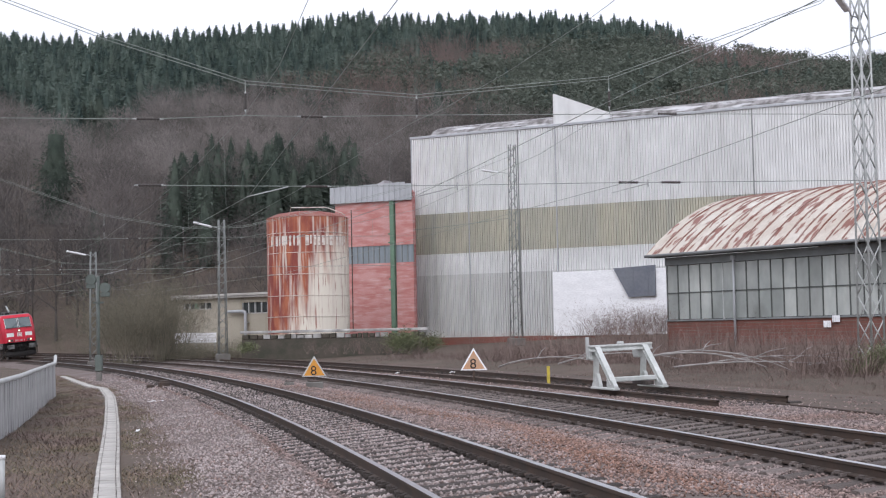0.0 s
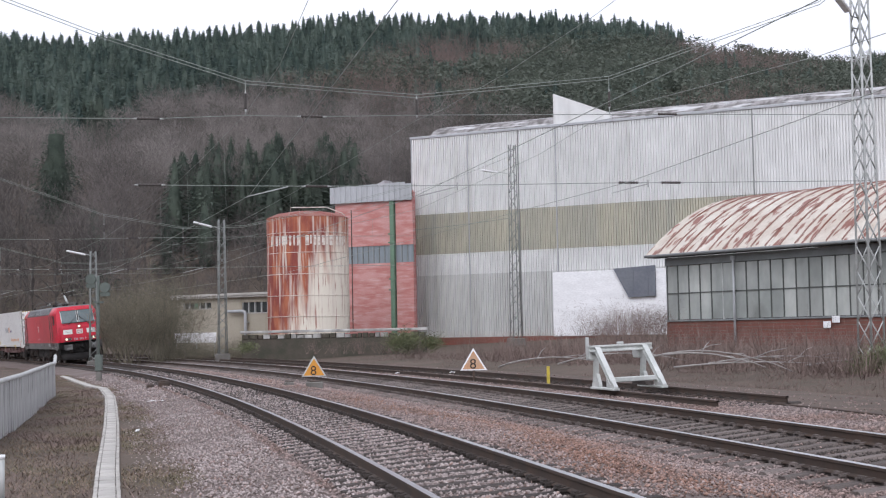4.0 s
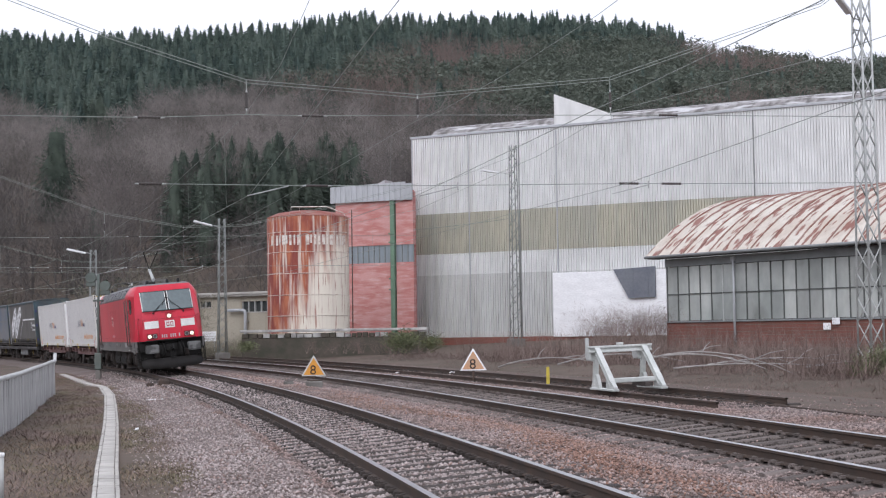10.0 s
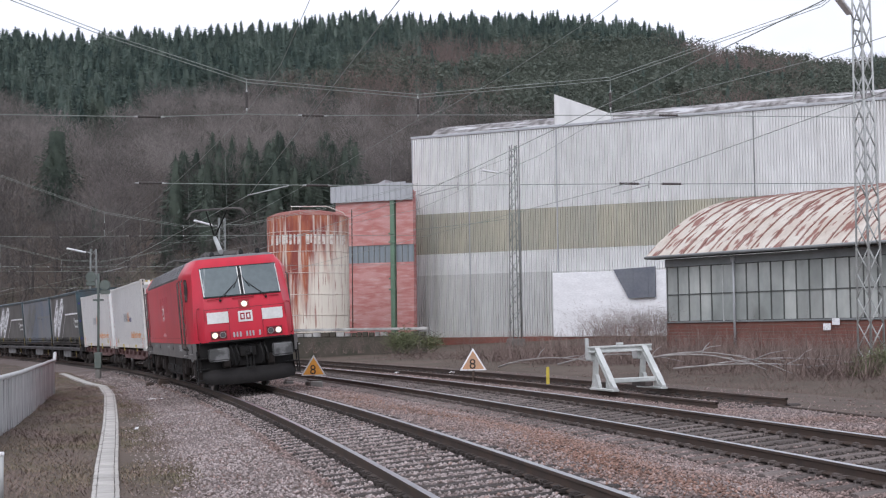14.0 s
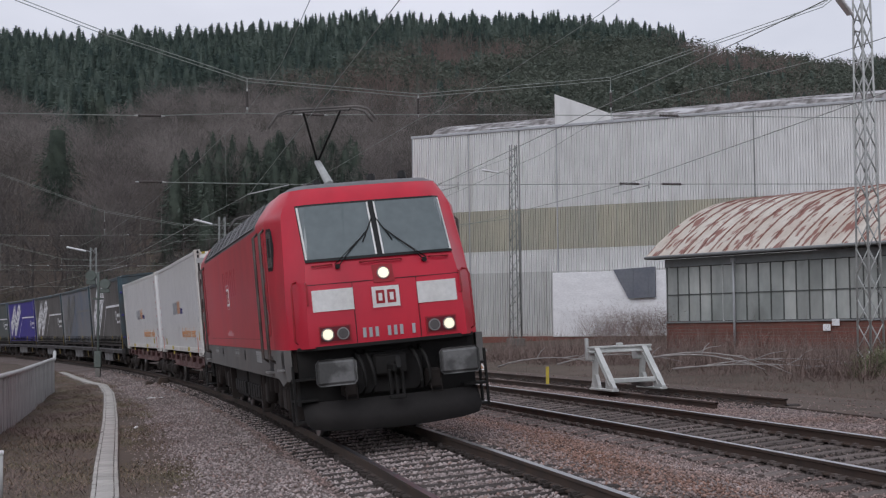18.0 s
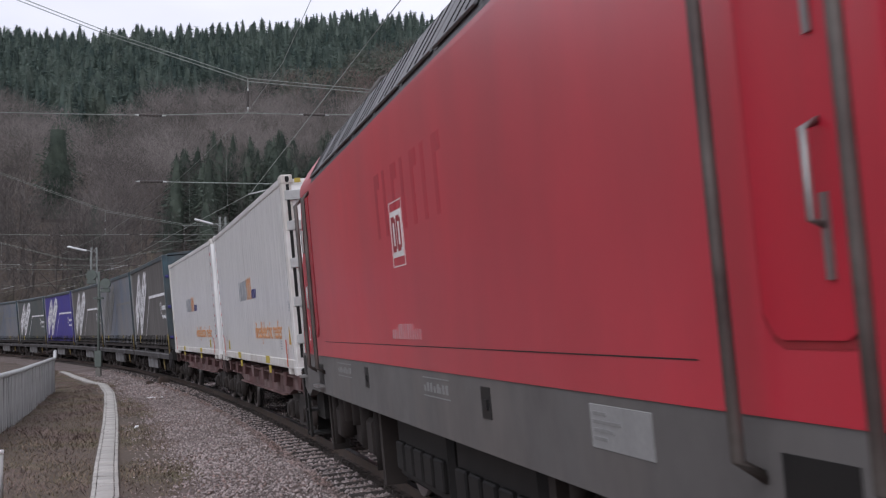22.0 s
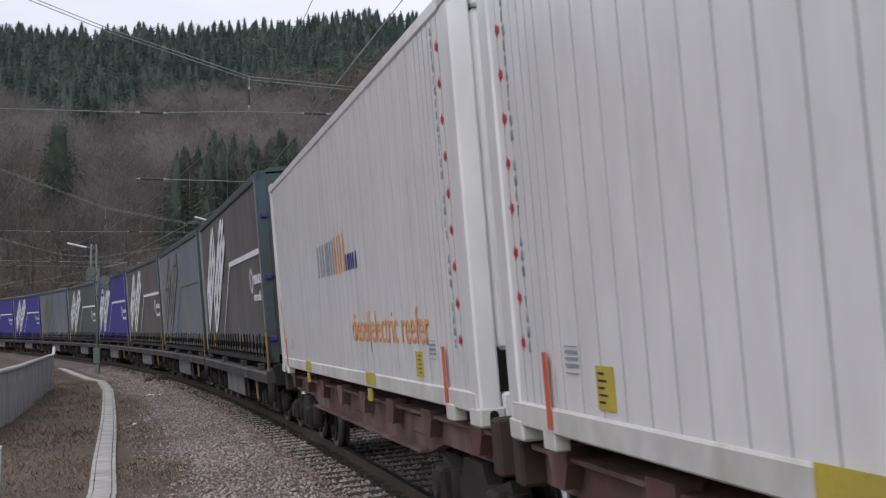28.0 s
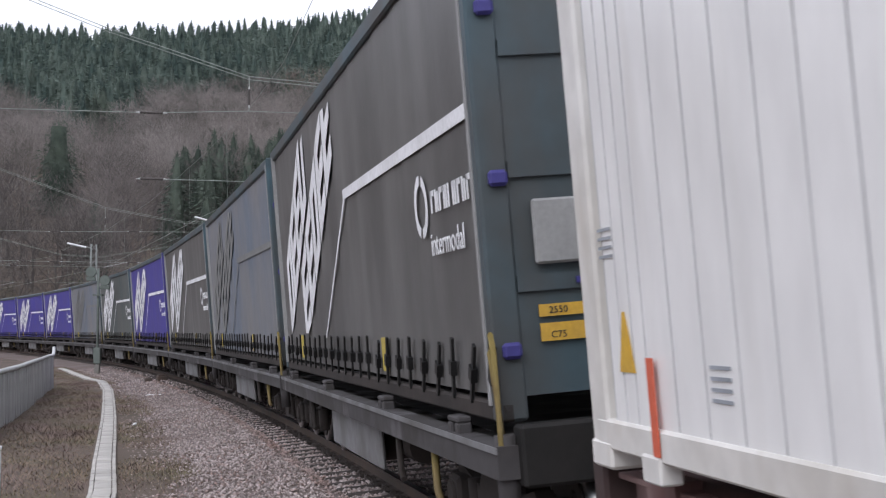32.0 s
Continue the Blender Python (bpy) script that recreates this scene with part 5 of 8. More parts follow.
def make_buffer_stop():
    m = on_track(31.3, .3, C_OFF - .25, .03, .1)
    b = thing("buffer_stop", "pale galvanised buffer stop on the rusty siding", "buffer stop", m=m @ Matrix.Scale(.82, 4))
    M_ = material("weathered_zinc", (.6, .61, .59), .6, second=(.42, .44, .42), scale=1.5, amount=.7, metal=.2)
    for sd in (-1, 1):
        y = sd * .75
        for nm, p, q, w in (("upright", (-.25, y, .12), (.0, y, 1.2), .07), ("strut", (-.02, y, 1.24), (1.25, y, .2), .08)):
            bm = bmesh.new()
            p, q = Vector(p), Vector(q)
            d = q - p
            mm = Matrix.Translation(p) @ d.to_track_quat("Z", "Y").to_matrix().to_4x4()
            box(bm, -w, w, -w, -w + .02, 0, d.length, mm)
            box(bm, -w, w, w - .02, w, 0, d.length, mm)
            box(bm, -.012, .012, -w + .02, w - .02, 0, d.length, mm)
            part(nm, bm, M_, b)
        bm = bmesh.new()
        prism(bm, ((-.45, .02), (-.45, .14), (-.1, .45), (.02, .45), (.2, .14), (.2, .02)), y - .05, y + .05, "y")
        part("gusset", bm, M_, b)
        bm = bmesh.new()
        prism(bm, ((.85, .02), (.85, .3), (1.1, .42), (1.5, .12), (1.5, .02)), y - .06, y + .06, "y")
        part("foot_plate", bm, M_, b)
        bm = bmesh.new()
        box(bm, -.45, 1.5, y - .11, y + .11, .0, .06, bevel=.01)
        part("base_rail", bm, M_, b)
        bm = bmesh.new()
        box(bm, -.5, -.08, y - .18, y + .18, .86, 1.24, bevel=.03)
        box(bm, -.62, -.5, y - .15, y + .15, .92, 1.18, bevel=.03)
        part("buffer_block", bm, M_, b)
    bm = bmesh.new()
    box(bm, -.1, .08, -1.0, 1.0, 1.1, 1.16, bevel=.01)
    box(bm, -.1, .08, -1.0, 1.0, 1.24, 1.3, bevel=.01)
    box(bm, -.03, .01, -1.0, 1.0, 1.16, 1.24)
    part("cross_beam", bm, M_, b)
    bm = bmesh.new()
    box(bm, .85, 1.05, -.75, .75, .22, .36, bevel=.02)
    part("tie_beam", bm, M_, b)
    bm = bmesh.new()
    box(bm, .3, 1.4, .2, .45, .1, .22, bevel=.01)
    part("timber", bm, M_SLEEPER, b)
    bm = bmesh.new()
    box(bm, -.05, .05, -.1, .1, 1.3, 1.38, bevel=.02)
    part("lamp_socket", bm, M_, b)
    bm = bmesh.new()
    box(bm, -.3, -.22, -1.0, -.9, .9, 1.55, bevel=.01)
    part("stop_post", bm, M_GALV, b)


# ---- plants of the foreground ----
def trough_gap(x, y):
    """Distance on the plan from points to the line of the trough."""
    best = np.full(len(x), 99.0)
    for (ax, ay), (bx, by) in zip(TROUGH, TROUGH[1:]):
        dx, dy = bx - ax, by - ay
        t = np.clip(((x - ax) * dx + (y - ay) * dy) / (dx * dx + dy * dy), 0, 1)
        best = np.minimum(best, np.hypot(x - ax - t * dx, y - ay - t * dy))
    return best


def make_plants():
    rng = np.random.default_rng(21)
    # dead grass either side of the trough
    n = 130000
    s, o = 54 - 74 * rng.random(n) ** 1.5, -2.7 - np.abs(rng.normal(0, 2.4, n))
    a = PSI0 + math.pi / 2 - s / R0
    x, y = CX + (R0 + o) * np.cos(a), CY + (R0 + o) * np.sin(a)
    k = np.array([noise.noise(Vector((p * .35, q * .35, 5))) for p, q in zip(x, y)])
    keep = (rng.random(n) < np.where(o > -3.9, .45 + 1.0 * k, .9 + .3 * k)) & (trough_gap(x, y) > .2)
    x, y, k = x[keep], y[keep], k[keep]
    n = len(x)
    # short blades, most of them lying; straw, moss-green and russet tufts keep to patches of their own
    patch = np.array([noise.noise(Vector((p * .9, q * .5, 11))) for p, q in zip(x, y)]) + rng.normal(0, .22, n)
    h = rng.uniform(.012, .05, n) * (1 + k) * (1 + 1.2 * (patch < -.3))
    ang, lean = rng.uniform(0, 6.28, n), rng.uniform(.4, 3.2, n)
    w = rng.uniform(.003, .009, n)
    dx, dy = np.cos(ang), np.sin(ang)
    z = np.full(n, -.452)
    V = np.stack([np.stack([x - dy * w, y + dx * w, z], 1), np.stack([x + dy * w, y - dx * w, z], 1), np.stack([x + dx * h * lean, y + dy * h * lean, z + h], 1)], 1)
    for name, pick, mat, label in (("dead_grass", np.abs(patch) <= .3, M_GRASS, "straw-coloured dead grass beside the trough"), ("mossy_grass", patch > .3, M_MOSS, "dull green mossy grass beside the trough"),
                                   ("russet_stalks", patch < -.3, M_WEED, "russet dead stalks in the grass")):
        q = V[pick].reshape(-1, 3)
        tagged(arrays(name, q, np.arange(len(q)).reshape(-1, 3), mat), label, "grass", kind="stuff")
    shrub = [weed_shape(rng, 44) for _ in range(8)]
    tall = [thicket_shape(rng, 4, 850, .5) for _ in range(9)]
    low = [thicket_shape(rng, 8, 300, .6) for _ in range(5)]
    spots = []
    for i in range(1900):
        s_, o_ = rng.uniform(-60, 46), 10.2 + 20 * rng.random() ** 1.1
        x_, y_ = rail_xy(s_, o_)
        if y_ > 84 and x_ > 10 or y_ > 95:
            continue
        spots.append((x_, y_, ground_z(x_, y_) - .05, rng.uniform(.16, .6) * (.35 + .75 * smooth(11, 17, o_)) * (1 + 1.1 * noise.noise(Vector((x_ * .3, y_ * .3, 2)))), rng.uniform(0, 6), rng.uniform(1.3, 2.4)))
    for i in range(620):
        s_, o_ = rng.uniform(-10, 42), rng.uniform(16.5, 27)
        x_, y_ = rail_xy(s_, o_)
        if not (y_ > 84 and x_ > 10):
            spots.append((x_, y_, ground_z(x_, y_) - .05, rng.uniform(1.2, 2.3), rng.uniform(0, 6), rng.uniform(.6, 1.0)))
    for i in range(1800):
        s_, o_ = rng.uniform(14, 48), 9.4 + 8 * rng.random()
        x_, y_ = rail_xy(s_, o_)
        spots.append((x_, y_, ground_z(x_, y_) - .03, rng.uniform(.05, .26) * (.35 + .65 * smooth(9.4, 12.5, o_)), rng.uniform(0, 6), rng.uniform(1.8, 3.2)))
    for i in range(220):
        s_, o_ = rng.uniform(-5, 40), rng.uniform(-16, -9)
        x_, y_ = rail_xy(s_, o_)
        spots.append((x_, y_, ground_z(x_, y_) - .05, rng.uniform(.4, 1.2), rng.uniform(0, 6), 1.2))
    scatter("dry_weeds", shrub, spots, M_WEED, "dry reddish-brown weeds and brambles on waste ground", "weeds")
    spots = []
    for i in range(75):
        spots.append((rng.uniform(8.5, 15.0), rng.uniform(84, 98), .7, rng.uniform(.9, 2.7), rng.uniform(0, 6), rng.uniform(1.0, 1.7)))
    for i in range(60):
        spots.append((rng.uniform(-29, -19), rng.uniform(98, 112), .0, rng.uniform(2.2, 6.5), rng.uniform(0, 6), 1.1))
    for i in range(24):
        spots.append((rng.uniform(-60, -24), rng.uniform(98, 140), .1, rng.uniform(2, 5), rng.uniform(0, 6), 1.2))
    for i in range(75):
        spots.append((rng.uniform(-15, -1), rng.uniform(91, 97), .25, rng.uniform(.4, 1.4), rng.uniform(0, 6), 1.4))
    spots = [q for q in spots if offset_of(q[0], q[1]) > 13.5]
    # thicket on the far side of the line
    thick = []
    for i in range(95):
        az = rng.uniform(-.32, -.165)
        d = 60.0
        while offset_of(d * math.sin(az), d * math.cos(az)) < 11.4 and d < 260:
            d += 1.0
        d += rng.uniform(0, 7)
        dense = -.232 < az < -.18
        x_, y_ = d * math.sin(az), d * math.cos(az)
        thick.append((x_, y_, ground_z(x_, y_) - .05, rng.uniform(4.2, 8.2) if dense else rng.uniform(1.0, 2.8), rng.uniform(0, 6), rng.uniform(.9, 1.3)))
    for i in range(70):
        az, d = rng.uniform(-.19, -.13), rng.uniform(100, 108)
        x_, y_ = d * math.sin(az), d * math.cos(az)
        thick.append((x_, y_, ground_z(x_, y_) - .05, rng.uniform(1.2, 2.4), rng.uniform(0, 6), rng.uniform(.9, 1.4)))
    for i in range(30):
        az, d = rng.uniform(-.228, -.178), rng.uniform(100, 112)
        x_, y_ = d * math.sin(az), d * math.cos(az)
        thick.append((x_, y_, ground_z(x_, y_) - .05, rng.uniform(4.5, 8.8) * float(np.interp(az, (-.228, -.205, -.185, -.168), (.6, 1, .85, .45))), rng.uniform(0, 6), rng.uniform(.9, 1.3)))
    scatter("bare_thicket", tall, thick, M_THICKET, "dark olive-brown leafless thicket beyond the tracks", "bushes")
    scatter("bare_bushes", low, spots, M_WEED, "leafless grey-brown bushes along the works fence", "bushes")
    twigs = [thicket_shape(rng, 5, 90, .5) for _ in range(3)]
    scatter("bare_twigs", twigs, [(-15.2 - .35 * i, 55 + rng.uniform(-2, 2), -.5, rng.uniform(1.0, 2.0), rng.uniform(0, 6), .9) for i in range(7)], M_WEED, "thin bare twigs behind the board fence", "bushes")
    # green broom on the bank
    v, f = [], []
    for cx, cy, cz, r, n in ((-2.6, 92, .6, 1.0, 1500), (-.8, 92.5, .6, .75, 700), (-12.5, 93, .6, .6, 500), (13.1, 43.9, .0, .8, 2600), (12.3, 43.2, -.1, .45, 900)):
        for i in range(n):
            p = rng.normal(size=3) * (r * .5, r * .5, r * .3) + (cx, cy, cz + r * .35)
            d = np.array([rng.normal() * .8, rng.normal() * .8, .6]) * r * rng.uniform(.15, .4)
            u = np.cross(d, rng.normal(size=3))
            u = u / np.linalg.norm(u) * (.013 if cy < 60 else .022)
            k = len(v)
            v += [p - u, p + u, p + d]
            f.append((k, k + 1, k + 2))
    tagged(arrays("green_broom_bush", v, f, M_BROOM), "green broom bushes on the bank", "bushes", kind="stuff")
    # felled birch stems lying in the weeds
    random.seed(12)
    for i, (p, q, h) in enumerate((((6.5, 47, .6), (10.5, 44.5, .15), .4), ((6.9, 46, .7), (9.6, 44, .3), .2), ((2.0, 55, .2), (5.5, 50, .35), .3), ((7.5, 48, .25), (12, 46, .3), .12), ((4.5, 58, .2), (9, 55, .3), .35), ((9, 50, .3), (13.5, 48, .35), .2), ((11.5, 47, .25), (15.5, 46, .5), .1))):
        t = thing("felled_birch_stem", "thin pale felled birch stem lying in weeds", "branch", "felled stems in the weeds")
        bm = bmesh.new()
        pts = [Vector(p).lerp(Vector(q), k / 8) + Vector((random.uniform(-.05, .05), 0, 4 * h * (k / 8) * (1 - k / 8))) for k in range(9)]
        tube(bm, pts, [.034 - .003 * k for k in range(9)], 6)
        part("stem", bm, M_BIRCH, t)
        for k in (3, 5, 6):
            bm = bmesh.new()
            e = pts[k] + Vector((random.uniform(.3, 1.0), random.uniform(-.5, .5), random.uniform(-.2, .4)))
            tube(bm, [pts[k], pts[k].lerp(e, .5) + Vector((0, 0, .06)), e], [.02, .014, .006], 5)
            part("twig", bm, M_BIRCH, t)
    # scraps of white litter on the stones
    for x, y, z, w in ((-8.95, 45.4, -.42, .26), (-6.6, 31.5, -.44, .07), (-1.8, 57, -.02, .14), (.3, 55, .02, .14)):
        t = thing("litter_scrap", "crumpled scrap of white litter on the stones", "litter", m=pose(x, y, z, 0, 0, random.uniform(0, 90)))
        bm = bmesh.new()
        prism(bm, ((-w, 0), (-w * .3, .02), (w * .2, 0), (w, .03), (w * .9, .05), (w * .2, .03), (-w * .3, .05), (-w, .02)), -w * .3, w * .3, "y")
        part("scrap", bm, M_WHITE, t)


make_bed()
make_trough()
make_fence()
make_masts()
make_signs()
make_buffer_stop()
make_plants()

# ---- the train ----
M_RED = material("traffic_red_paint", (.62, .013, .036), .42, second=(.44, .018, .04), scale=.35, amount=.8, fine=3, stretch=(1, 1, .4), coat=.12, extra=streaks((.17, .05, .05), (1, 1, .25), .52, .8, .5, .7))
def pale_aft(m, n, l, tc, out, b):
    """Pale pink that thickens towards the rear end, in uneven clouds."""
    sx, mr, nz, mu, mx = n.new("ShaderNodeSeparateXYZ"), n.new("ShaderNodeMapRange"), n.new("ShaderNodeTexNoise"), n.new("ShaderNodeMath"), n.new("ShaderNodeMixRGB")
    l.new(tc.outputs["Object"], sx.inputs[0])
    l.new(sx.outputs[0], mr.inputs[0])
    mr.inputs[1].default_value, mr.inputs[2].default_value, mr.inputs[3].default_value, mr.inputs[4].default_value = 3.0, -7.0, 0.0, .95
    nz.inputs["Scale"].default_value, nz.inputs["Detail"].default_value = .5, 4
    l.new(tc.outputs["Object"], nz.inputs["Vector"])
    mu.operation = "MULTIPLY"
    l.new(mr.outputs[0], mu.inputs[0])
    l.new(nz.outputs["Fac"], mu.inputs[1])
    l.new(mu.outputs[0], mx.inputs[0])
    mx.inputs[2].default_value = (.62, .19, .21, 1)
    dark = streaks((.3, .05, .065), (.7, 1, .3), .48, .8, .42, .6)(m, n, l, tc, out, b)
    l.new(dark, mx.inputs[1])
    return mx.outputs[0]


M_REDSIDE = material("dust_filmed_red_paint", (.66, .014, .042), .36, second=(.5, .045, .066), scale=.3, amount=.8, fine=2, stretch=(1, 1, .5), coat=.2, extra=pale_aft)
M_FAINT = material("worn_grey_stencil", (.24, .24, .235), .7, second=(.18, .18, .175), scale=4)
M_FAINTRED = material("worn_pale_figures", (.5, .27, .28), .6, second=(.5, .12, .14), scale=5, amount=.8)
M_GHOST = material("weathered_red_patch", (.5, .02, .045), .4, second=(.42, .03, .05), scale=1.2, amount=.8, coat=.3)
M_REDD = material("dusty_red_paint", (.34, .02, .028), .6, second=(.24, .03, .035), scale=.8, amount=.7)
M_LGREY = material("dusty_grey_paint", (.155, .15, .145), .7, second=(.1, .092, .087), scale=.5, amount=.8, fine=5, extra=streaks((.2, .18, .165), (1, 1, .3), .5, .7, .5, 1.0))
M_ROOFLOCO = material("sooty_grey_roof", (.13, .13, .135), .6, second=(.2, .2, .205), scale=.9, amount=.7, stretch=(.4, 1, 1))
M_BLACK = material("grimy_black_steel", (.009, .0085, .008), .7, second=(.02, .018, .0165), scale=2.5, amount=.7)
M_UNDER = material("brake_dust_brown", (.026, .022, .02), .9, second=(.046, .037, .033), scale=2, amount=.8)
M_WHEEL = material("wheel_steel", (.06, .052, .048), .6, metal=.5, scale=3)
M_TREAD = material("wheel_tread", (.4, .4, .4), .3, metal=1.0, scale=3)
M_PLOUGH = material("dusty_plough_steel", (.016, .015, .0145), .8, second=(.028, .025, .024), scale=1.5, amount=.8)
M_BUFFER = material("greasy_buffer_plate", (.17, .17, .168), .55, metal=.2, second=(.07, .07, .068), scale=2.5, amount=.9, sharp=(.45, .55))
M_WIND = material("windscreen_glass", (.12, .15, .155), .06, spec=.8, second=(.09, .115, .12), scale=.8)
M_SEAL = material("black_rubber", (.012, .012, .012), .5, scale=4)
M_WHITEP = material("white_marking_paint", (.75, .75, .73), .6, second=(.6, .59, .56), scale=1.5, amount=.6)
M_LAMP = glow("lit_headlamp", (1, .86, .62), .95)
M_LAMPRED = material("dark_red_recess", (.13, .012, .02), .4, scale=3)
M_LAMPOFF = material("dark_lamp_glass", (.08, .07, .07), .1, spec=.7, scale=6)
M_HANDLE = material("dirty_yellow_bar", (.22, .17, .05), .7, second=(.14, .1, .06), scale=2, amount=.9)
M_CHROME = material("worn_steel_bar", (.33, .32, .31), .4, metal=.8, scale=4)
M_BROWNBAR = material("dark_grab_rail", (.12, .105, .095), .5, second=(.055, .04, .037), scale=3, amount=.8, metal=.3)
M_REEFERD = material("stained_container_paint", (.68, .665, .64), .55, second=(.5, .47, .42), scale=.8, amount=.8, fine=6, extra=streaks((.4, .35, .28), (1.5, 1.5, .5), .55, .72, .6, 1.5))
# grey for the groove faces, the shade inside them painted as colour
M_GROOVE = material("shaded_groove", (.36, .365, .375), .7, second=(.56, .56, .56), scale=.5, amount=.9)
M_AMBER = material("amber_plate", (.6, .36, .04), .6, second=(.45, .28, .06), scale=4, amount=.7)
M_REEFER = material("white_container_paint", (.86, .855, .845), .33, second=(.8, .795, .78), scale=.35, amount=.7, fine=3, stretch=(1, 1, .5), spec=.45, extra=streaks((.58, .55, .5), (1.8, 1.8, .1), .58, .8, .45, 1.4))
for m_, coat_, rough_ in ((M_REEFER, .45, .18), (M_REDSIDE, .4, .25), (M_RED, .25, .2)):
    q_ = m_.node_tree.nodes["Principled BSDF"].inputs
    q_["Coat Weight"].default_value, q_["Coat Roughness"].default_value = coat_, rough_
M_ORANGE = material("orange_lettering", (.66, .3, .12), .6, second=(.6, .36, .2), scale=3)
M_NAVY = material("navy_lettering", (.04, .045, .2), .6, scale=3)
M_GREYLET = material("grey_lettering", (.32, .34, .37), .6, scale=3)
M_REDLET = material("red_marking", (.5, .04, .05), .6, scale=3)
M_ORSTRIPE = material("orange_red_stripe", (.62, .13, .07), .6, scale=3)
M_WAGREDD = material("grimy_oxide_red", (.07, .042, .04), .85, second=(.04, .03, .028), scale=1.5, amount=.9, fine=8)
M_WAGRED = material("oxide_red_wagon_paint", (.15, .075, .072), .85, second=(.085, .055, .05), scale=1.2, amount=.8, fine=8, extra=streaks((.27, .19, .18), (1, 1, .6), .5, .66, .65, 1.3))
M_WAGGREY = material("dusty_grey_wagon_paint", (.06, .056, .057), .85, second=(.04, .036, .034), scale=1.6, amount=.95, fine=8, sharp=(.42, .6), extra=streaks((.17, .158, .17), (1, 1, .7), .56, .68, .6, 1.8))
M_CURT = {
    "black": material("black_curtain", (.085, .083, .082), .42, second=(.13, .127, .124), scale=.5, amount=.8, fine=3, bump=.3, bump_scale=2.2, extra=streaks((.22, .215, .21), (1, 1, .3), .5, .78, .65, .9)),
    "blue": material("blue_curtain", (.05, .042, .28), .5, second=(.07, .06, .24), scale=.5, amount=.7, bump=.25, bump_scale=2.2, extra=streaks((.07, .065, .15), (1, 1, .3), .55, .75, .5, .9)),
    "grey": material("faded_grey_blue_curtain", (.13, .155, .2), .6, second=(.21, .2, .195), scale=.4, amount=.9, bump=.25, bump_scale=2.2, extra=streaks((.2, .19, .18), (1, 1, .3), .5, .72, .7, .8)),
    "green": material("faded_dark_green_curtain", (.07, .085, .085), .6, second=(.11, .115, .108), scale=.4, amount=.9, bump=.25, bump_scale=2.2, extra=streaks((.1, .1, .095), (1, 1, .3), .5, .72, .6, .8)),
}
M_BOXEND = material("dirty_blue_grey_steel", (.055, .095, .115), .5, second=(.06, .06, .058), scale=.9, amount=.9, fine=5, extra=streaks((.075, .07, .065), (1, 1, .2), .5, .7, .6, 1.5))
M_CURTWHITE = material("white_curtain_print", (.8, .8, .82), .6, second=(.55, .55, .55), scale=2)
M_CURTPALE = material("faded_curtain_print", (.2, .2, .195), .65, second=(.15, .15, .15), scale=2)
M_PURPLE = material("violet_blue_steel", (.055, .05, .2), .5, scale=3)
M_PANELG = material("grimy_grey_panel", (.2, .2, .205), .75, second=(.11, .105, .1), scale=1.5, amount=.9, fine=8)
M_GREYBOX = material("grey_document_box", (.3, .3, .295), .6, scale=3)

# body levels of the locomotive: height, half width, corner x and y, nose x
LEVELS = ((1.43, 1.485, 8.48, 1.36, 8.90), (1.65, 1.485, 8.48, 1.36, 8.905), (2.30, 1.485, 8.43, 1.33, 8.86), (2.66, 1.485, 8.34, 1.29, 8.71),
          (3.3, 1.485, 8.039, 1.205, 8.381), (3.34, 1.485, 8.02, 1.2, 8.36), (3.42, 1.47, 7.99, 1.19, 8.32), (3.58, 1.37, 7.93, 1.15, 8.23), (3.78, 1.2, 7.83, 1.08, 8.06), (3.85, 1.05, 7.7, .98, 7.9))


def level_at(z):
    for a, b in zip(LEVELS, LEVELS[1:]):
        if z <= b[0]:
            k = (z - a[0]) / (b[0] - a[0])
            return [p + (q - p) * k for p, q in zip(a, b)]
    return list(LEVELS[-1])


def front_x(y, z):
    """How far the nose reaches ahead at this place across and height."""
    _, w, xc, yc, xn = level_at(z)
    y, knee = abs(y), yc - .2
    if y < knee:
        return xn - .07 * (y / knee) ** 2
    return xn - .07 + (xc - xn + .07) * (y - knee) / .2


def outline(z):
    _, w, xc, yc, xn = level_at(z)
    half = [(7.35, -w), (xc - .06, -yc - .045 * (w - yc) / .13), (xc, -yc), (front_x(yc - .2, z), -(yc - .2)), (front_x(yc - .55, z), -(yc - .55)), (xn, 0)]
    half = [(0, -w), (6.05, -w)] + half
    front = half + [(x, -y) for x, y in half[-2::-1]]
    return front


def flank_y(x, z):
    """Half width where the cab narrows towards the nose."""
    _, w, xc, yc, xn = level_at(z)
    x1, y1 = xc - .06, yc + .045 * (w - yc) / .13
    return w + (y1 - w) * min(1, max(0, (x - 7.35) / (x1 - 7.35)))


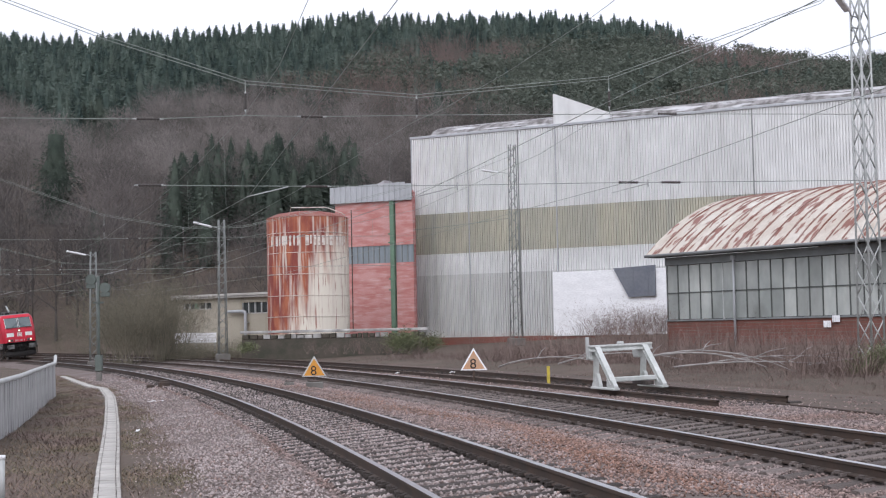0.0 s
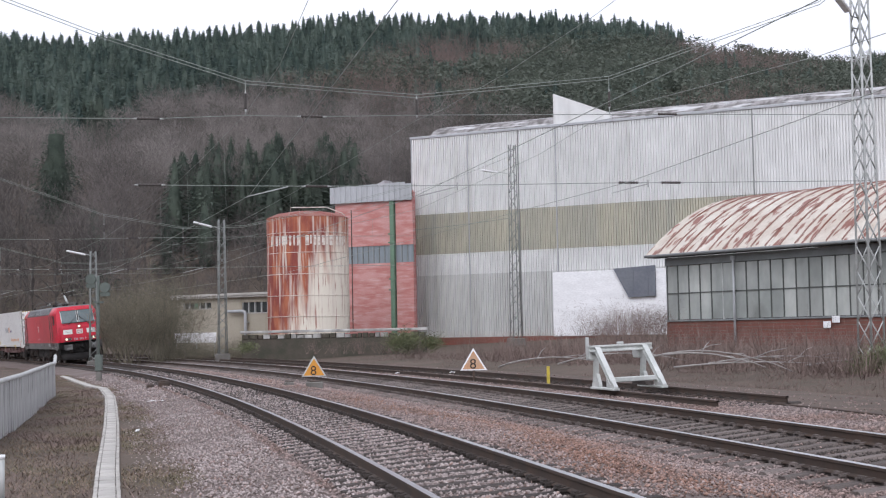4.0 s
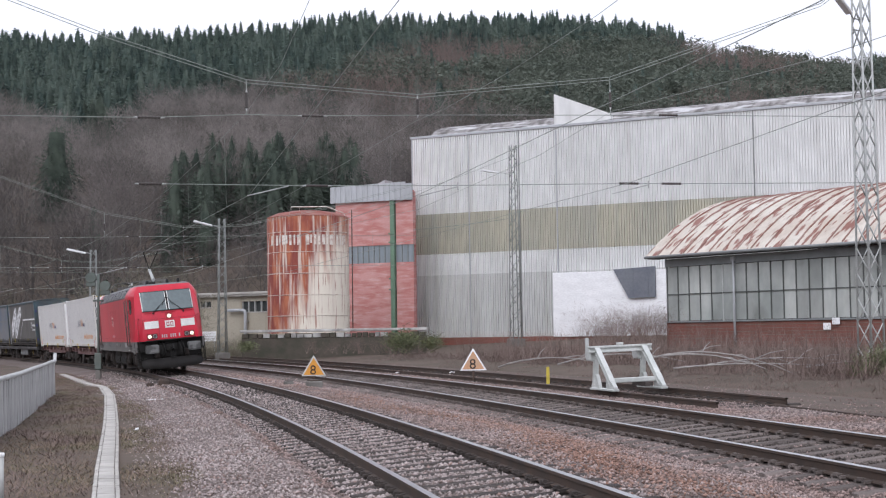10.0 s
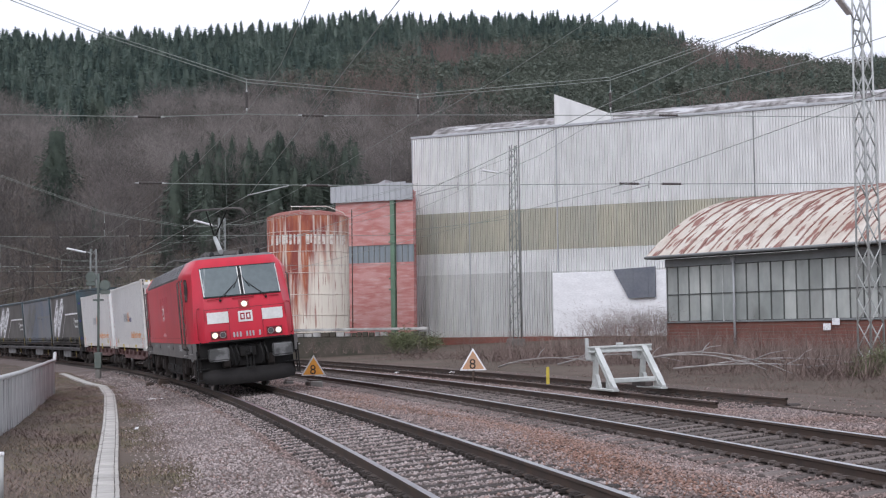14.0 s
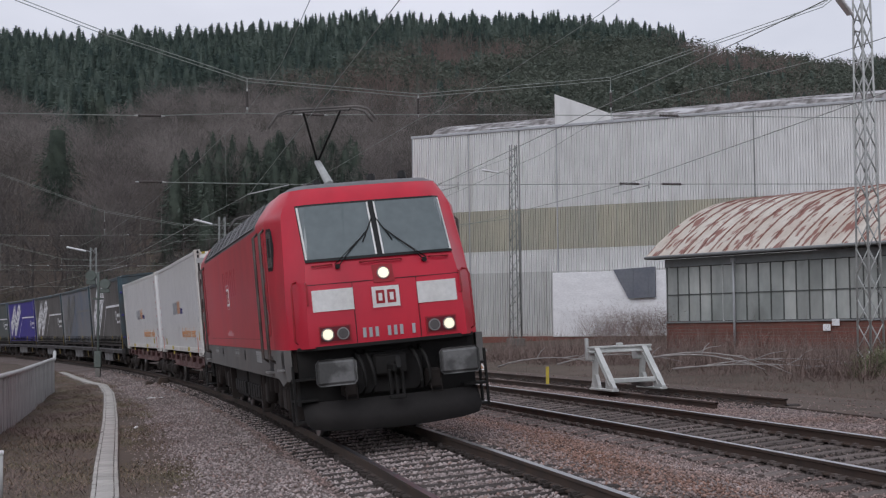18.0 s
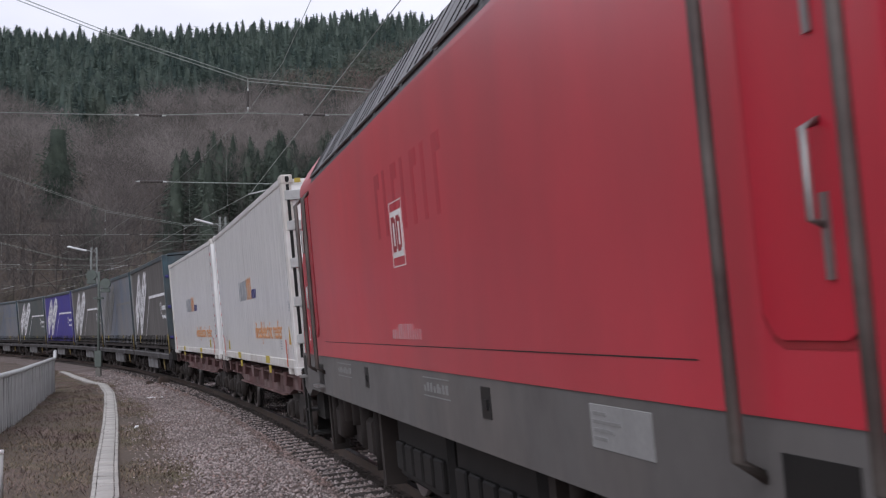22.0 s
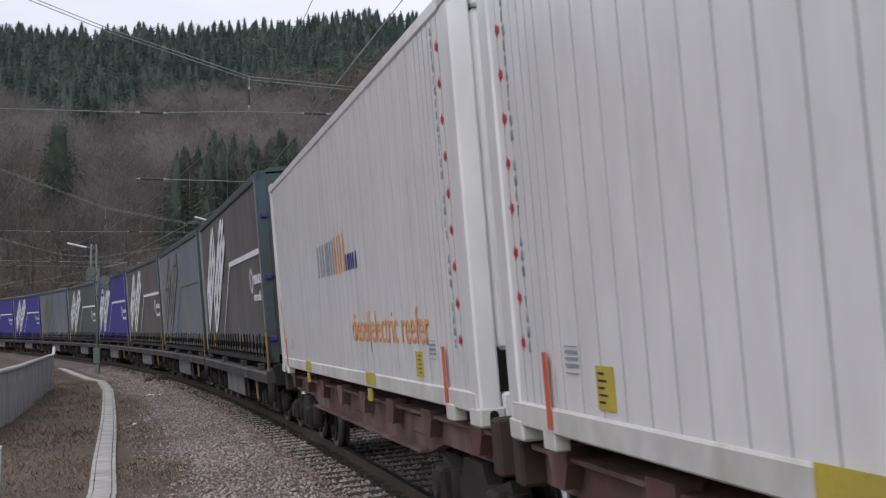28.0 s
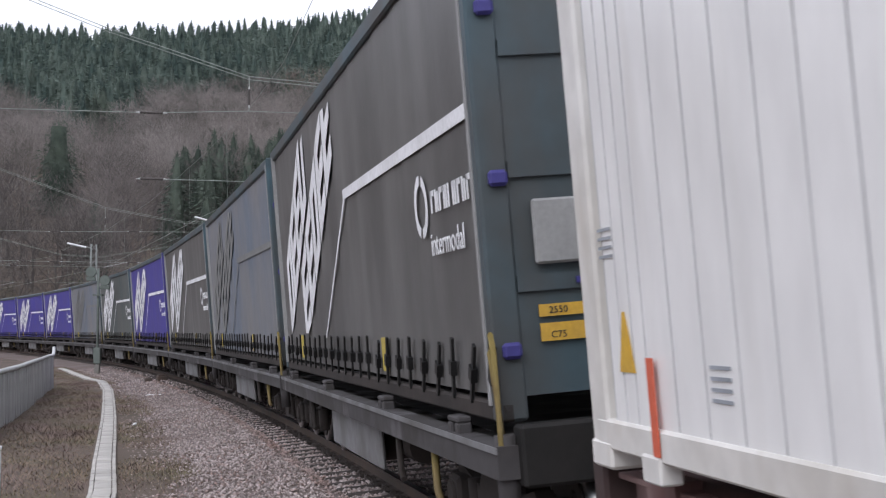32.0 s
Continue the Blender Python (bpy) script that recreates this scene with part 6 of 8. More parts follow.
def make_loco():
    loco = thing("electric_locomotive", "red electric freight locomotive with grey skirt and lit headlamps", "locomotive")
    # shell, cab corners included; ends are alike
    bm = bmesh.new()
    rings = []
    for lv in LEVELS:
        o = outline(lv[0])
        ring = o[:-1] + [(-x, -y) for x, y in o[:-1]]
        # drop the doubled middles
        ring = [p for i, p in enumerate(ring)]
        rings.append([bm.verts.new((x, y, lv[0])) for x, y in ring])
    n = len(rings[0])
    for i, (a, b) in enumerate(zip(rings, rings[1:])):
        for j in range(n):
            f = bm.faces.new((a[j], a[(j + 1) % n], b[(j + 1) % n], b[j]))
            xs = [v.co.x for v in f.verts]
            if i >= 8 or i >= 5 and max(abs(x) for x in xs) <= 6.06:
                f.material_index = 1
            elif max(abs(x) for x in xs) <= 7.36:
                f.material_index = 2
    f = bm.faces.new(rings[-1])
    f.material_index = 1
    done(bm)
    shell = part("body_shell", bm, [M_RED, M_ROOFLOCO, M_REDSIDE], loco, smooth=True)
    shell.data.set_sharp_from_angle(angle=radians(32))
    # grey skirt below
    bm = bmesh.new()
    for sd in (-1, 1):
        prism(bm, ((-8.46, 1.43), (8.46, 1.43), (8.46, .98), (8.0, .9), (7.55, 1.0), (-7.55, 1.0), (-8.0, .9), (-8.46, .98)), sd * 1.38, sd * 1.478, "y")
    part("skirt", bm, M_LGREY, loco, "dusty grey side skirt")
    bm = bmesh.new()
    box(bm, -8.4, 8.4, -1.36, 1.36, 1.1, 1.425)
    part("underframe", bm, M_UNDER, loco)
    # seams and fittings along both sides
    for sd in (-1, 1):
        bm = bmesh.new()
        box(bm, -5.9, 5.9, sd * 1.4845, sd * 1.487, 1.588, 1.594)
        part("seam", bm, M_SEAL, loco)
        for e in (-1, 1):
            bm = bmesh.new()
            prism(bm, [(e * x, z) for x, z in ((6.5, 1.74), (6.56, 1.68), (6.62, 1.66), (7.02, 1.66), (7.08, 1.68), (7.14, 1.74), (7.14, 3.3), (6.5, 3.3))], sd * 1.47, sd * 1.494, "y")
            door = part("cab_door", bm, M_RED, loco)
            bm = bmesh.new()
            prism(bm, [(e * x, z) for x, z in ((6.475, 1.73), (6.545, 1.655), (6.61, 1.635), (7.03, 1.635), (7.095, 1.655), (7.165, 1.73), (7.165, 3.3), (6.475, 3.3))], sd * 1.47, sd * 1.4875, "y")
            part("door_seam", bm, M_REDD, door)
            for z in (2.1, 2.75):
                bm = bmesh.new()
                tube(bm, [(e * 6.98, sd * 1.49, z - .14), (e * 6.98, sd * 1.54, z - .12), (e * 6.98, sd * 1.54, z + .12), (e * 6.98, sd * 1.49, z + .14)], .014, 6)
                box(bm, e * 6.98 - .02, e * 6.98 + .02, sd * 1.49, sd * 1.505, z - .28, z - .05)
                part("door_handle", bm, M_CHROME, door)
            for x in (6.36, 7.26):
                bm = bmesh.new()
                tube(bm, [(e * x, sd * 1.47, 1.24), (e * x, sd * 1.56, 1.3), (e * x, sd * 1.56, 3.2), (e * x, sd * 1.47, 3.28)], .024, 6)
                part("grab_rail", bm, M_BROWNBAR, loco)
            def flush(pts, out, deep):
                b2 = bmesh.new()
                rows_ = [[b2.verts.new((e * x, sd * (flank_y(x, z) + k), z)) for x, z in pts] for k in (out, out - deep)]
                for i in range(len(pts)):
                    j = (i + 1) % len(pts)
                    b2.faces.new((rows_[0][i], rows_[0][j], rows_[1][j], rows_[1][i]))
                b2.faces.new(rows_[0])
                b2.faces.new(rows_[1][::-1])
                return done(b2)
            frame_ = part("side_window", flush(((7.4, 2.66), (7.43, 2.62), (7.66, 2.62), (7.7, 2.68), (7.6, 3.22), (7.56, 3.26), (7.43, 3.26), (7.4, 3.22)), .006, .03), M_SEAL, loco)
            part("side_pane", flush(((7.43, 2.67), (7.66, 2.67), (7.57, 3.21), (7.43, 3.21)), .012, .02), M_LAMPOFF, frame_)
            # footholds: black plates on the skirt, painted for the shade of their recesses
            for x0, x1, z0, z1 in ((6.5, 6.99, 1.1, 1.33), (8.08, 8.36, 1.16, 1.4)):
                bm = bmesh.new()
                a, b = sorted((e * x0, e * x1))
                box(bm, a, b, sd * 1.47, sd * 1.482, z0, z1)
                recess = part("foothold", bm, M_SEAL, loco)
                bm = bmesh.new()
                box(bm, a, b, sd * 1.45, sd * 1.56, z0 - .03, z0)
                part("tread", bm, M_CHROME, recess)
        for x in (-2.4, 2.5):
            bm = bmesh.new()
            box(bm, x - .12, x + .12, sd * 1.47, sd * 1.481, 1.2, 1.38)
            box(bm, x - .05, x + .05, sd * 1.47, sd * 1.49, 1.25, 1.31)
            part("jacking_point", bm, M_SEAL, loco)
        bm = bmesh.new()
        box(bm, 4.55, 5.35, sd * 1.476, sd * 1.482, 1.2, 1.385, bevel=.002)
        plate_ = part("data_plate", bm, M_GREYBOX, loco, "dull pale grey data plate")
        for k in range(4):
            bm = bmesh.new()
            box(bm, 4.6, 4.78 + .09 * (k % 3), sd * 1.481, sd * 1.485, 1.235 + .035 * k, 1.25 + .035 * k)
            part("data_bar", bm, M_FAINT, plate_)
        for x, w in ((-4.0, .55), (.8, .3), (1.25, .2)):
            bm = bmesh.new()
            for q in range(int(w / .06)):
                box(bm, x - w + .03 + q * .12, x - w + .1 + q * .12, sd * 1.476, sd * 1.481, 1.285, 1.285 + (.06 if q % 3 else .04))
            for z in (1.25, 1.375):
                box(bm, x - w, x + w, sd * 1.476, sd * 1.481, z, z + .008)
            part("stencil_panel", bm, M_FAINT, loco)
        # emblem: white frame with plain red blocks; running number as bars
        bm = bmesh.new()
        for x0, x1, z0, z1 in ((-.27, .27, 2.17, 2.178), (-.27, .27, 2.642, 2.65), (-.278, -.27, 2.17, 2.65), (.27, .278, 2.17, 2.65)):
            box(bm, x0, x1, sd * 1.483, sd * 1.487, z0, z1)
        part("emblem_rim", bm, M_WHITEP, loco)
        bm = bmesh.new()
        box(bm, -.24, .24, sd * 1.483, sd * 1.488, 2.24, 2.58)
        em = part("emblem", bm, M_WHITEP, loco)
        bm = bmesh.new()
        for a in (-.2, .02):
            for x0, x1, z0, z1 in ((a, a + .05, 2.28, 2.54), (a + .05, a + .13, 2.28, 2.325), (a + .05, a + .13, 2.495, 2.54), (a + .13, a + .18, 2.3, 2.52)):
                box(bm, x0, x1, sd * 1.487, sd * 1.491, z0, z1)
        part("emblem_mark", bm, M_REDD, em)
        for k in range(13):
            bm = bmesh.new()
            h = .11 if 3 <= k <= 9 else .07
            box(bm, -.62 + k * .1, -.56 + k * .1, sd * 1.485, sd * 1.489, 1.64, 1.64 + h)
            part("number_bar", bm, M_FAINTRED, loco)
        # ghost of old lettering, as plain darker patches
        for k in range(7):
            x0 = (-1.35 + k * .42) * -sd
            bm = bmesh.new()
            box(bm, x0 - .06, x0 + .06, sd * 1.4842, sd * 1.4862, 2.42, 2.92)
            if k % 2 == 0:
                box(bm, x0 + .06, x0 + .2, sd * 1.4842, sd * 1.4862, 2.8, 2.92)
            part("lettering_ghost", bm, M_GHOST, loco)
        # louvred roof shoulder panels
        for k in range(9):
            x0 = -5.8 + k * 1.3
            bm = bmesh.new()
            m = pose(0, sd * 1.5, 3.385, sd * 33, 0, 0)
            box(bm, x0, x0 + 1.22, -.01, .01, .0, .44, m, bevel=.004)
            panel = part("roof_panel", bm, M_ROOFLOCO, loco)
            for q in range(3):
                bm = bmesh.new()
                box(bm, x0 + .38 + q * .3, x0 + .4 + q * .3, -.016, .016, .02, .42, m)
                part("panel_rib", bm, M_SEAL, panel)
    # both fronts
    for e in (-1, 1):
        def P(y, z, out=0.0):
            return Vector((e * (front_x(y, z) + out), y, z))

        def plate(name, y0, y1, z0, z1, mat, out=.006, parent=None, label="", thick=.02, ny=6, nz=3):
            bm = bmesh.new()
            g = [[(bm.verts.new(P(y0 + (y1 - y0) * i / ny, z0 + (z1 - z0) * j / nz, out)), bm.verts.new(P(y0 + (y1 - y0) * i / ny, z0 + (z1 - z0) * j / nz, out - thick))) for i in range(ny + 1)] for j in range(nz + 1)]
            for j in range(nz):
                for i in range(ny):
                    for q in (0, 1):
                        bm.faces.new((g[j][i][q], g[j][i + 1][q], g[j + 1][i + 1][q], g[j + 1][i][q]))
            for j in range(nz):
                for i in (0, ny):
                    bm.faces.new((g[j][i][0], g[j + 1][i][0], g[j + 1][i][1], g[j][i][1]))
            for i in range(ny):
                for j in (0, nz):
                    bm.faces.new((g[j][i][0], g[j][i + 1][0], g[j][i + 1][1], g[j][i][1]))
            done(bm)
            return part(name, bm, mat, parent or loco, label)

        ws = plate("windscreen_frame", -1.09, 1.09, 2.66, 3.53, M_SEAL, .028, ny=36, thick=.05)
        for sd in (-1, 1):
            a, b = sorted((sd * .06, sd * 1.055))
            plate("windscreen_pane", a, b, 2.7, 3.5, M_WIND, .036, ws, ny=24)
            for y in (sd * 1.07, sd * .052):
                plate("windscreen_trim", y - .012, y + .012, 2.7, 3.5, M_WHITEP, .042, ws, ny=1)
            # wiper
            bm = bmesh.new()
            tube(bm, [P(sd * .62, 2.58, .04), P(sd * .5, 2.72, .07), P(sd * .12, 3.08, .06)], .009, 5)
            tube(bm, [P(sd * .68, 2.6, .03), P(sd * .2, 3.0, .06)], .008, 5)
            tube(bm, [P(sd * .03, 3.25, .055), P(sd * .22, 2.9, .055)], .009, 5)
            disc(bm, P(sd * .64, 2.57, .03), (1, 0, 0), .035, .06, 10)
            part("wiper", bm, M_SEAL, loco)
            bm = bmesh.new()
            tube(bm, [P(sd * .72, 2.61, .0), P(sd * .72, 2.61, .05), P(sd * 1.0, 2.6, .05), P(sd * 1.0, 2.6, .0)], .014, 6)
            part("hand_grip", bm, M_REDD, loco)
            bm = bmesh.new()
            tube(bm, [P(sd * 1.13, 2.05, .0), P(sd * 1.13, 2.05, .06), P(sd * 1.13, 2.36, .06), P(sd * 1.13, 2.36, .0)], .014, 6)
            part("hand_grip", bm, M_REDD, loco)
            a, b = sorted((sd * .47, sd * 1.06))
            plate("warning_panel", a, b, 1.94, 2.25, M_WHITEP, .012, label="white front panel")
            a, b = sorted((sd * .55, sd * 1.01))
            lb = plate("lamp_box", a, b, 1.49, 1.735, M_REDD, .012)
            a, b = sorted((sd * .57, sd * .99))
            plate("lamp_recess", a, b, 1.51, 1.715, M_LAMPRED, .016, lb)
            bm = bmesh.new()
            disc(bm, P(sd * .89, 1.61, .012), (1, 0, 0), .092, .05, 20)
            part("reflector", bm, M_CHROME, lb, "bright lamp rim")
            bm = bmesh.new()
            disc(bm, P(sd * .89, 1.61, .02), (1, 0, 0), .074, .05, 18)
            part("headlamp", bm, M_LAMP if e > 0 else M_LAMPOFF, lb, "lit round headlamp" if e > 0 else "")
            bm = bmesh.new()
            disc(bm, P(sd * .67, 1.61, .012), (1, 0, 0), .088, .05, 20)
            part("reflector", bm, M_CHROME, lb)
            bm = bmesh.new()
            disc(bm, P(sd * .67, 1.61, .02), (1, 0, 0), .07, .05, 18)
            part("tail_lamp", bm, M_LAMPOFF, lb)
            bm = bmesh.new()
            box(bm, e * 8.62 - .05, e * 8.62 + .05, sd * .3 - .05, sd * .3 + .05, 2.4, 2.56)
            part("socket_cover", bm, M_REDD, loco)
            # buffer
            bm = bmesh.new()
            box(bm, e * 9.36 - .03, e * 9.36 + .03, sd * .885 - .29, sd * .885 + .29, .9, 1.27, bevel=.05)
            bf = part("buffer_plate", bm, M_BUFFER, loco, "greasy rectangular buffer plate")
            bm = bmesh.new()
            disc(bm, (e * 9.05, sd * .885, 1.085), (1, 0, 0), .12, .6, 14)
            disc(bm, (e * 8.85, sd * .885, 1.085), (1, 0, 0), .18, .25, 14)
            part("buffer_case", bm, M_BLACK, bf)
            # steps under the corner
            bm = bmesh.new()
            for z in (.38, .68, .98):
                a, b = sorted((sd * 1.08, sd * 1.42))
                box(bm, min(e * 8.35, e * 8.75), max(e * 8.35, e * 8.75), a, b, z, z + .03)
            a, b = sorted((sd * 1.4, sd * 1.43))
            box(bm, min(e * 8.35, e * 8.42), max(e * 8.35, e * 8.42), a, b, .36, 1.2)
            box(bm, min(e * 8.7, e * 8.76), max(e * 8.7, e * 8.76), a, b, .36, 1.2)
            part("corner_steps", bm, M_BLACK, loco)
            bm = bmesh.new()
            tube(bm, [(e * 8.6, sd * 1.28, 1.5), (e * 8.66, sd * 1.33, 1.54), (e * 8.64, sd * 1.32, 2.3), (e * 8.6, sd * 1.3, 2.38), (e * 8.52, sd * 1.22, 2.4)], .016, 6)
            part("corner_rail", bm, M_REDD, loco)
            for k in range(2):
                bm = bmesh.new()
                y = sd * (.34 + .13 * k)
                tube(bm, [(e * 8.6, y, 1.32), (e * 8.8, y, 1.27), (e * 8.94, y + .02, 1.16), (e * 8.98, y + .05, 1.0), (e * 8.96, y + .06, .84), (e * 8.86, y + .02, .72)], .025, 8)
                part("air_hose", bm, M_BLACK, loco)
        for y in (-.47, .47):
            plate("panel_joint", y - .004, y + .004, 1.46, 2.33, M_SEAL, .003, ny=1, thick=.01)
        plate("panel_joint", -1.12, 1.12, 2.325, 2.335, M_SEAL, .003, thick=.01)
        tl = plate("top_lamp_frame", -.15, .15, 2.29, 2.55, M_REDD, .012, ny=2)
        bm = bmesh.new()
        disc(bm, P(0, 2.42, .012), (1, 0, .25 * e), .092, .05, 20)
        part("reflector", bm, M_CHROME, tl)
        bm = bmesh.new()
        disc(bm, P(0, 2.42, .02), (1, 0, .25 * e), .076, .05, 18)
        part("top_lamp", bm, M_LAMP if e > 0 else M_LAMPOFF, tl, "lit round top lamp" if e > 0 else "")
        em = plate("emblem", -.2, .2, 1.93, 2.23, M_WHITEP, .012, ny=2)
        for y, w_ in ((-.205, .41), ):
            plate("emblem_rim", y - .012, y + w_ + .012, 1.912, 2.248, M_GHOST, .009, em, ny=2)
        for y in (-.145, .02):
            plate("emblem_mark", y, y + .125, 1.985, 2.175, M_REDD, .016, em, ny=1)
        for y in (-.11, .055):
            plate("emblem_gap", y, y + .055, 2.025, 2.135, M_WHITEP, .02, em, ny=1)
        for k in range(9):
            if k not in (3, 7):
                y = -.38 + k * .09
                plate("number_bar", y, y + .045, 1.52, 1.66, M_GREYMET, .012, ny=1)
        plate("nose_lip", -1.3, 1.3, 1.4, 1.45, M_BLACK, .03, ny=10, thick=.1)
        bm = bmesh.new()
        tube(bm, [P(-.3, 2.61, 0), P(-.3, 2.61, .05), P(0, 2.615, .05), P(.3, 2.61, .05), P(.3, 2.61, 0)], .014, 6)
        part("hand_grip", bm, M_REDD, loco)
        # gear under the nose
        bm = bmesh.new()
        box(bm, min(e * 8.5, e * 8.64), max(e * 8.5, e * 8.64), -.5, .5, .7, 1.3, bevel=.02)
        part("coupling_plate", bm, M_PLOUGH, loco)
        for y in (-.62, .62):
            bm = bmesh.new()
            box(bm, min(e * 8.5, e * 8.86), max(e * 8.5, e * 8.86), y - .1, y + .1, .7, .98, bevel=.03)
            tube(bm, [(e * 8.86, y - .08, .82), (e * 8.92, y - .08, .66), (e * 8.92, y + .08, .66), (e * 8.86, y + .08, .82)], .012, 5)
            part("hose_holder", bm, M_UNDER, loco)
        bm = bmesh.new()
        box(bm, min(e * 8.1, e * 8.52), max(e * 8.1, e * 8.52), -1.3, 1.3, .6, 1.42)
        part("headstock", bm, M_BLACK, loco)
        bm = bmesh.new()
        box(bm, min(e * 8.75, e * 9.25), max(e * 8.75, e * 9.25), -.06, .06, 1.0, 1.12, bevel=.02)
        tube(bm, [(e * 9.2, 0, 1.1), (e * 9.32, 0, 1.2), (e * 9.36, 0, 1.08), (e * 9.25, 0, .98)], .04, 6)
        for y in (-.09, 0, .09):
            box(bm, min(e * 9.08, e * 9.13), max(e * 9.08, e * 9.13), y - .022, y + .022, .68, 1.04, bevel=.008)
        box(bm, min(e * 9.06, e * 9.15), max(e * 9.06, e * 9.15), -.12, .12, .62, .68, bevel=.01)
        box(bm, min(e * 8.6, e * 8.8), max(e * 8.6, e * 8.8), -.25, .25, .95, 1.25, bevel=.03)
        part("coupling", bm, M_BLACK, loco, "black screw coupling and hook")
        bm = bmesh.new()
        pts = [(-1.3, .4, 8.78), (-1.22, .29, 8.86), (-.95, .25, 8.97), (-.5, .23, 9.06), (0, .22, 9.08), (.5, .23, 9.06), (.95, .25, 8.97), (1.22, .29, 8.86), (1.3, .4, 8.78)]
        lo_ = [bm.verts.new((e * x, y, z)) for y, z, x in pts]
        up_ = [bm.verts.new((e * (x - .2), y, .66)) for y, z, x in pts]
        lo2 = [bm.verts.new((e * (x - .03), y, z)) for y, z, x in pts]
        up2 = [bm.verts.new((e * (x - .23), y, .66)) for y, z, x in pts]
        for i in range(8):
            for r1, r2 in ((lo_, up_), (up_, up2), (up2, lo2), (lo2, lo_)):
                bm.faces.new((r1[i], r1[i + 1], r2[i + 1], r2[i]))
        done(bm)
        part("snow_plough", bm, M_PLOUGH, loco, "dusty curved plough plate", smooth=True)
    # roof gear
    for x, sx in ((4.6, 1), (-4.6, -1)):
        up = sx > 0
        bm = bmesh.new()
        for y in (-.5, .5):
            for dx in (-.6, .6):
                disc(bm, (x + dx, y, 3.95), (0, 0, 1), .07, .2, 8)
            box(bm, x - .7, x + .7, y - .03, y + .03, 4.02, 4.1)
        box(bm, x - .15, x + .15, -.5, .5, 4.02, 4.12)
        pan = part("pantograph_base", bm, M_LGREY, loco)
        knee = (x - .95, 0, 4.62) if up else (x + .95, 0, 4.2)
        head = 5.38 if up else 4.28
        bm = bmesh.new()
        tube(bm, [(x + (.2 if up else -.2), 0, 4.1), knee], [.08, .06], 8)
        part("lower_arm", bm, M_GALV, pan)
        bm = bmesh.new()
        for y in (-.32, .32):
            tube(bm, [knee, (x + (.05 if up else -.1), y, head)], .02, 6)
        part("upper_arm", bm, M_BLACK, pan)
        bm = bmesh.new()
        for dx in (-.16, .16):
            tube(bm, [(x + dx, -.92, head - .2), (x + dx, -.78, head + .0), (x + dx, -.6, head + .05), (x + dx, .6, head + .05), (x + dx, .78, head), (x + dx, .92, head - .2)], .022, 6)
        for y in (-.5, .5):
            tube(bm, [(x - .16, y, head + .03), (x + .16, y, head + .03)], .016, 5)
        part("collector_head", bm, M_LGREY, pan)
    for x, y in ((7.2, .75), (7.0, .3), (6.6, -.5), (-7.2, -.7)):
        bm = bmesh.new()
        disc(bm, (x, y, 3.92), (0, 0, 1), .07, .16, 10)
        disc(bm, (x, y, 4.0), (0, 0, 1), .05, .06, 10)
        part("roof_aerial", bm, M_SEAL, loco)
    bm = bmesh.new()
    for x in np.arange(-3.2, 3.3, .8):
        disc(bm, (x, .2, 3.97), (0, 0, 1), .08, .25, 8)
    tube(bm, [(-3.6, .2, 4.12), (3.6, .2, 4.12)], .03, 6)
    part("busbar", bm, M_BLACK, loco)
    # bogies
    wheels = []
    for cx in (-5.22, 5.22):
        bm = bmesh.new()
        for sd in (-1, 1):
            prism(bm, ((cx - 2.0, .62), (cx - 1.7, .95), (cx - .6, .8), (cx + .6, .8), (cx + 1.7, .95), (cx + 2.0, .62), (cx + 1.7, .5), (cx + .5, .42), (cx - .5, .42), (cx - 1.7, .5)), sd * 1.0, sd * 1.16, "y")
            for dx in (-1.3, 1.3):
                box(bm, cx + dx - .22, cx + dx + .22, sd * 1.1, sd * 1.3, .45, .82, bevel=.04)
                tube(bm, [(cx + dx * .7, sd * 1.22, .5), (cx + dx * .7, sd * 1.22, 1.05)], .11, 8)
                tube(bm, [(cx + dx * 1.35, sd * 1.25, .35), (cx + dx * 1.35, sd * 1.25, 1.1)], .06, 8)
            for dx in (-.35, .35):
                tube(bm, [(cx + dx, sd * 1.2, .7), (cx + dx, sd * 1.2, 1.15)], .14, 10)
            box(bm, cx - 2.2, cx - 2.05, sd * 1.1, sd * 1.3, .25, 1.0)
            box(bm, cx + 2.05, cx + 2.2, sd * 1.1, sd * 1.3, .25, 1.0)
        box(bm, cx - .4, cx + .4, -1.0, 1.0, .45, .8)
        bog = part("bogie", bm, M_UNDER, loco, "dusty brown bogie frame")
        for dx in (-1.3, 1.3):
            wheels.append((wheelset(bog, .625), cx + dx, .625))
    for x0, x1 in ((-2.6, -.2), (.1, 2.5)):
        bm = bmesh.new()
        box(bm, x0, x1, -1.22, 1.22, .35, 1.0, bevel=.05)
        case = part("transformer_case", bm, M_BLACK, loco)
        for k in range(5):
            for sd in (-1, 1):
                bm = bmesh.new()
                box(bm, x0 + .1 + k * .46, x0 + .45 + k * .46, min(sd * 1.2, sd * 1.26), max(sd * 1.2, sd * 1.26), .45, .7, bevel=.015)
                part("cover", bm, M_BLACK, case)
    for sd in (-1, 1):
        word("2", .23, M_WHITEP, loco, on_side(-7.66 if sd < 0 else -7.5, 1.6, sd, flank_y(7.6, 1.9) + .02))
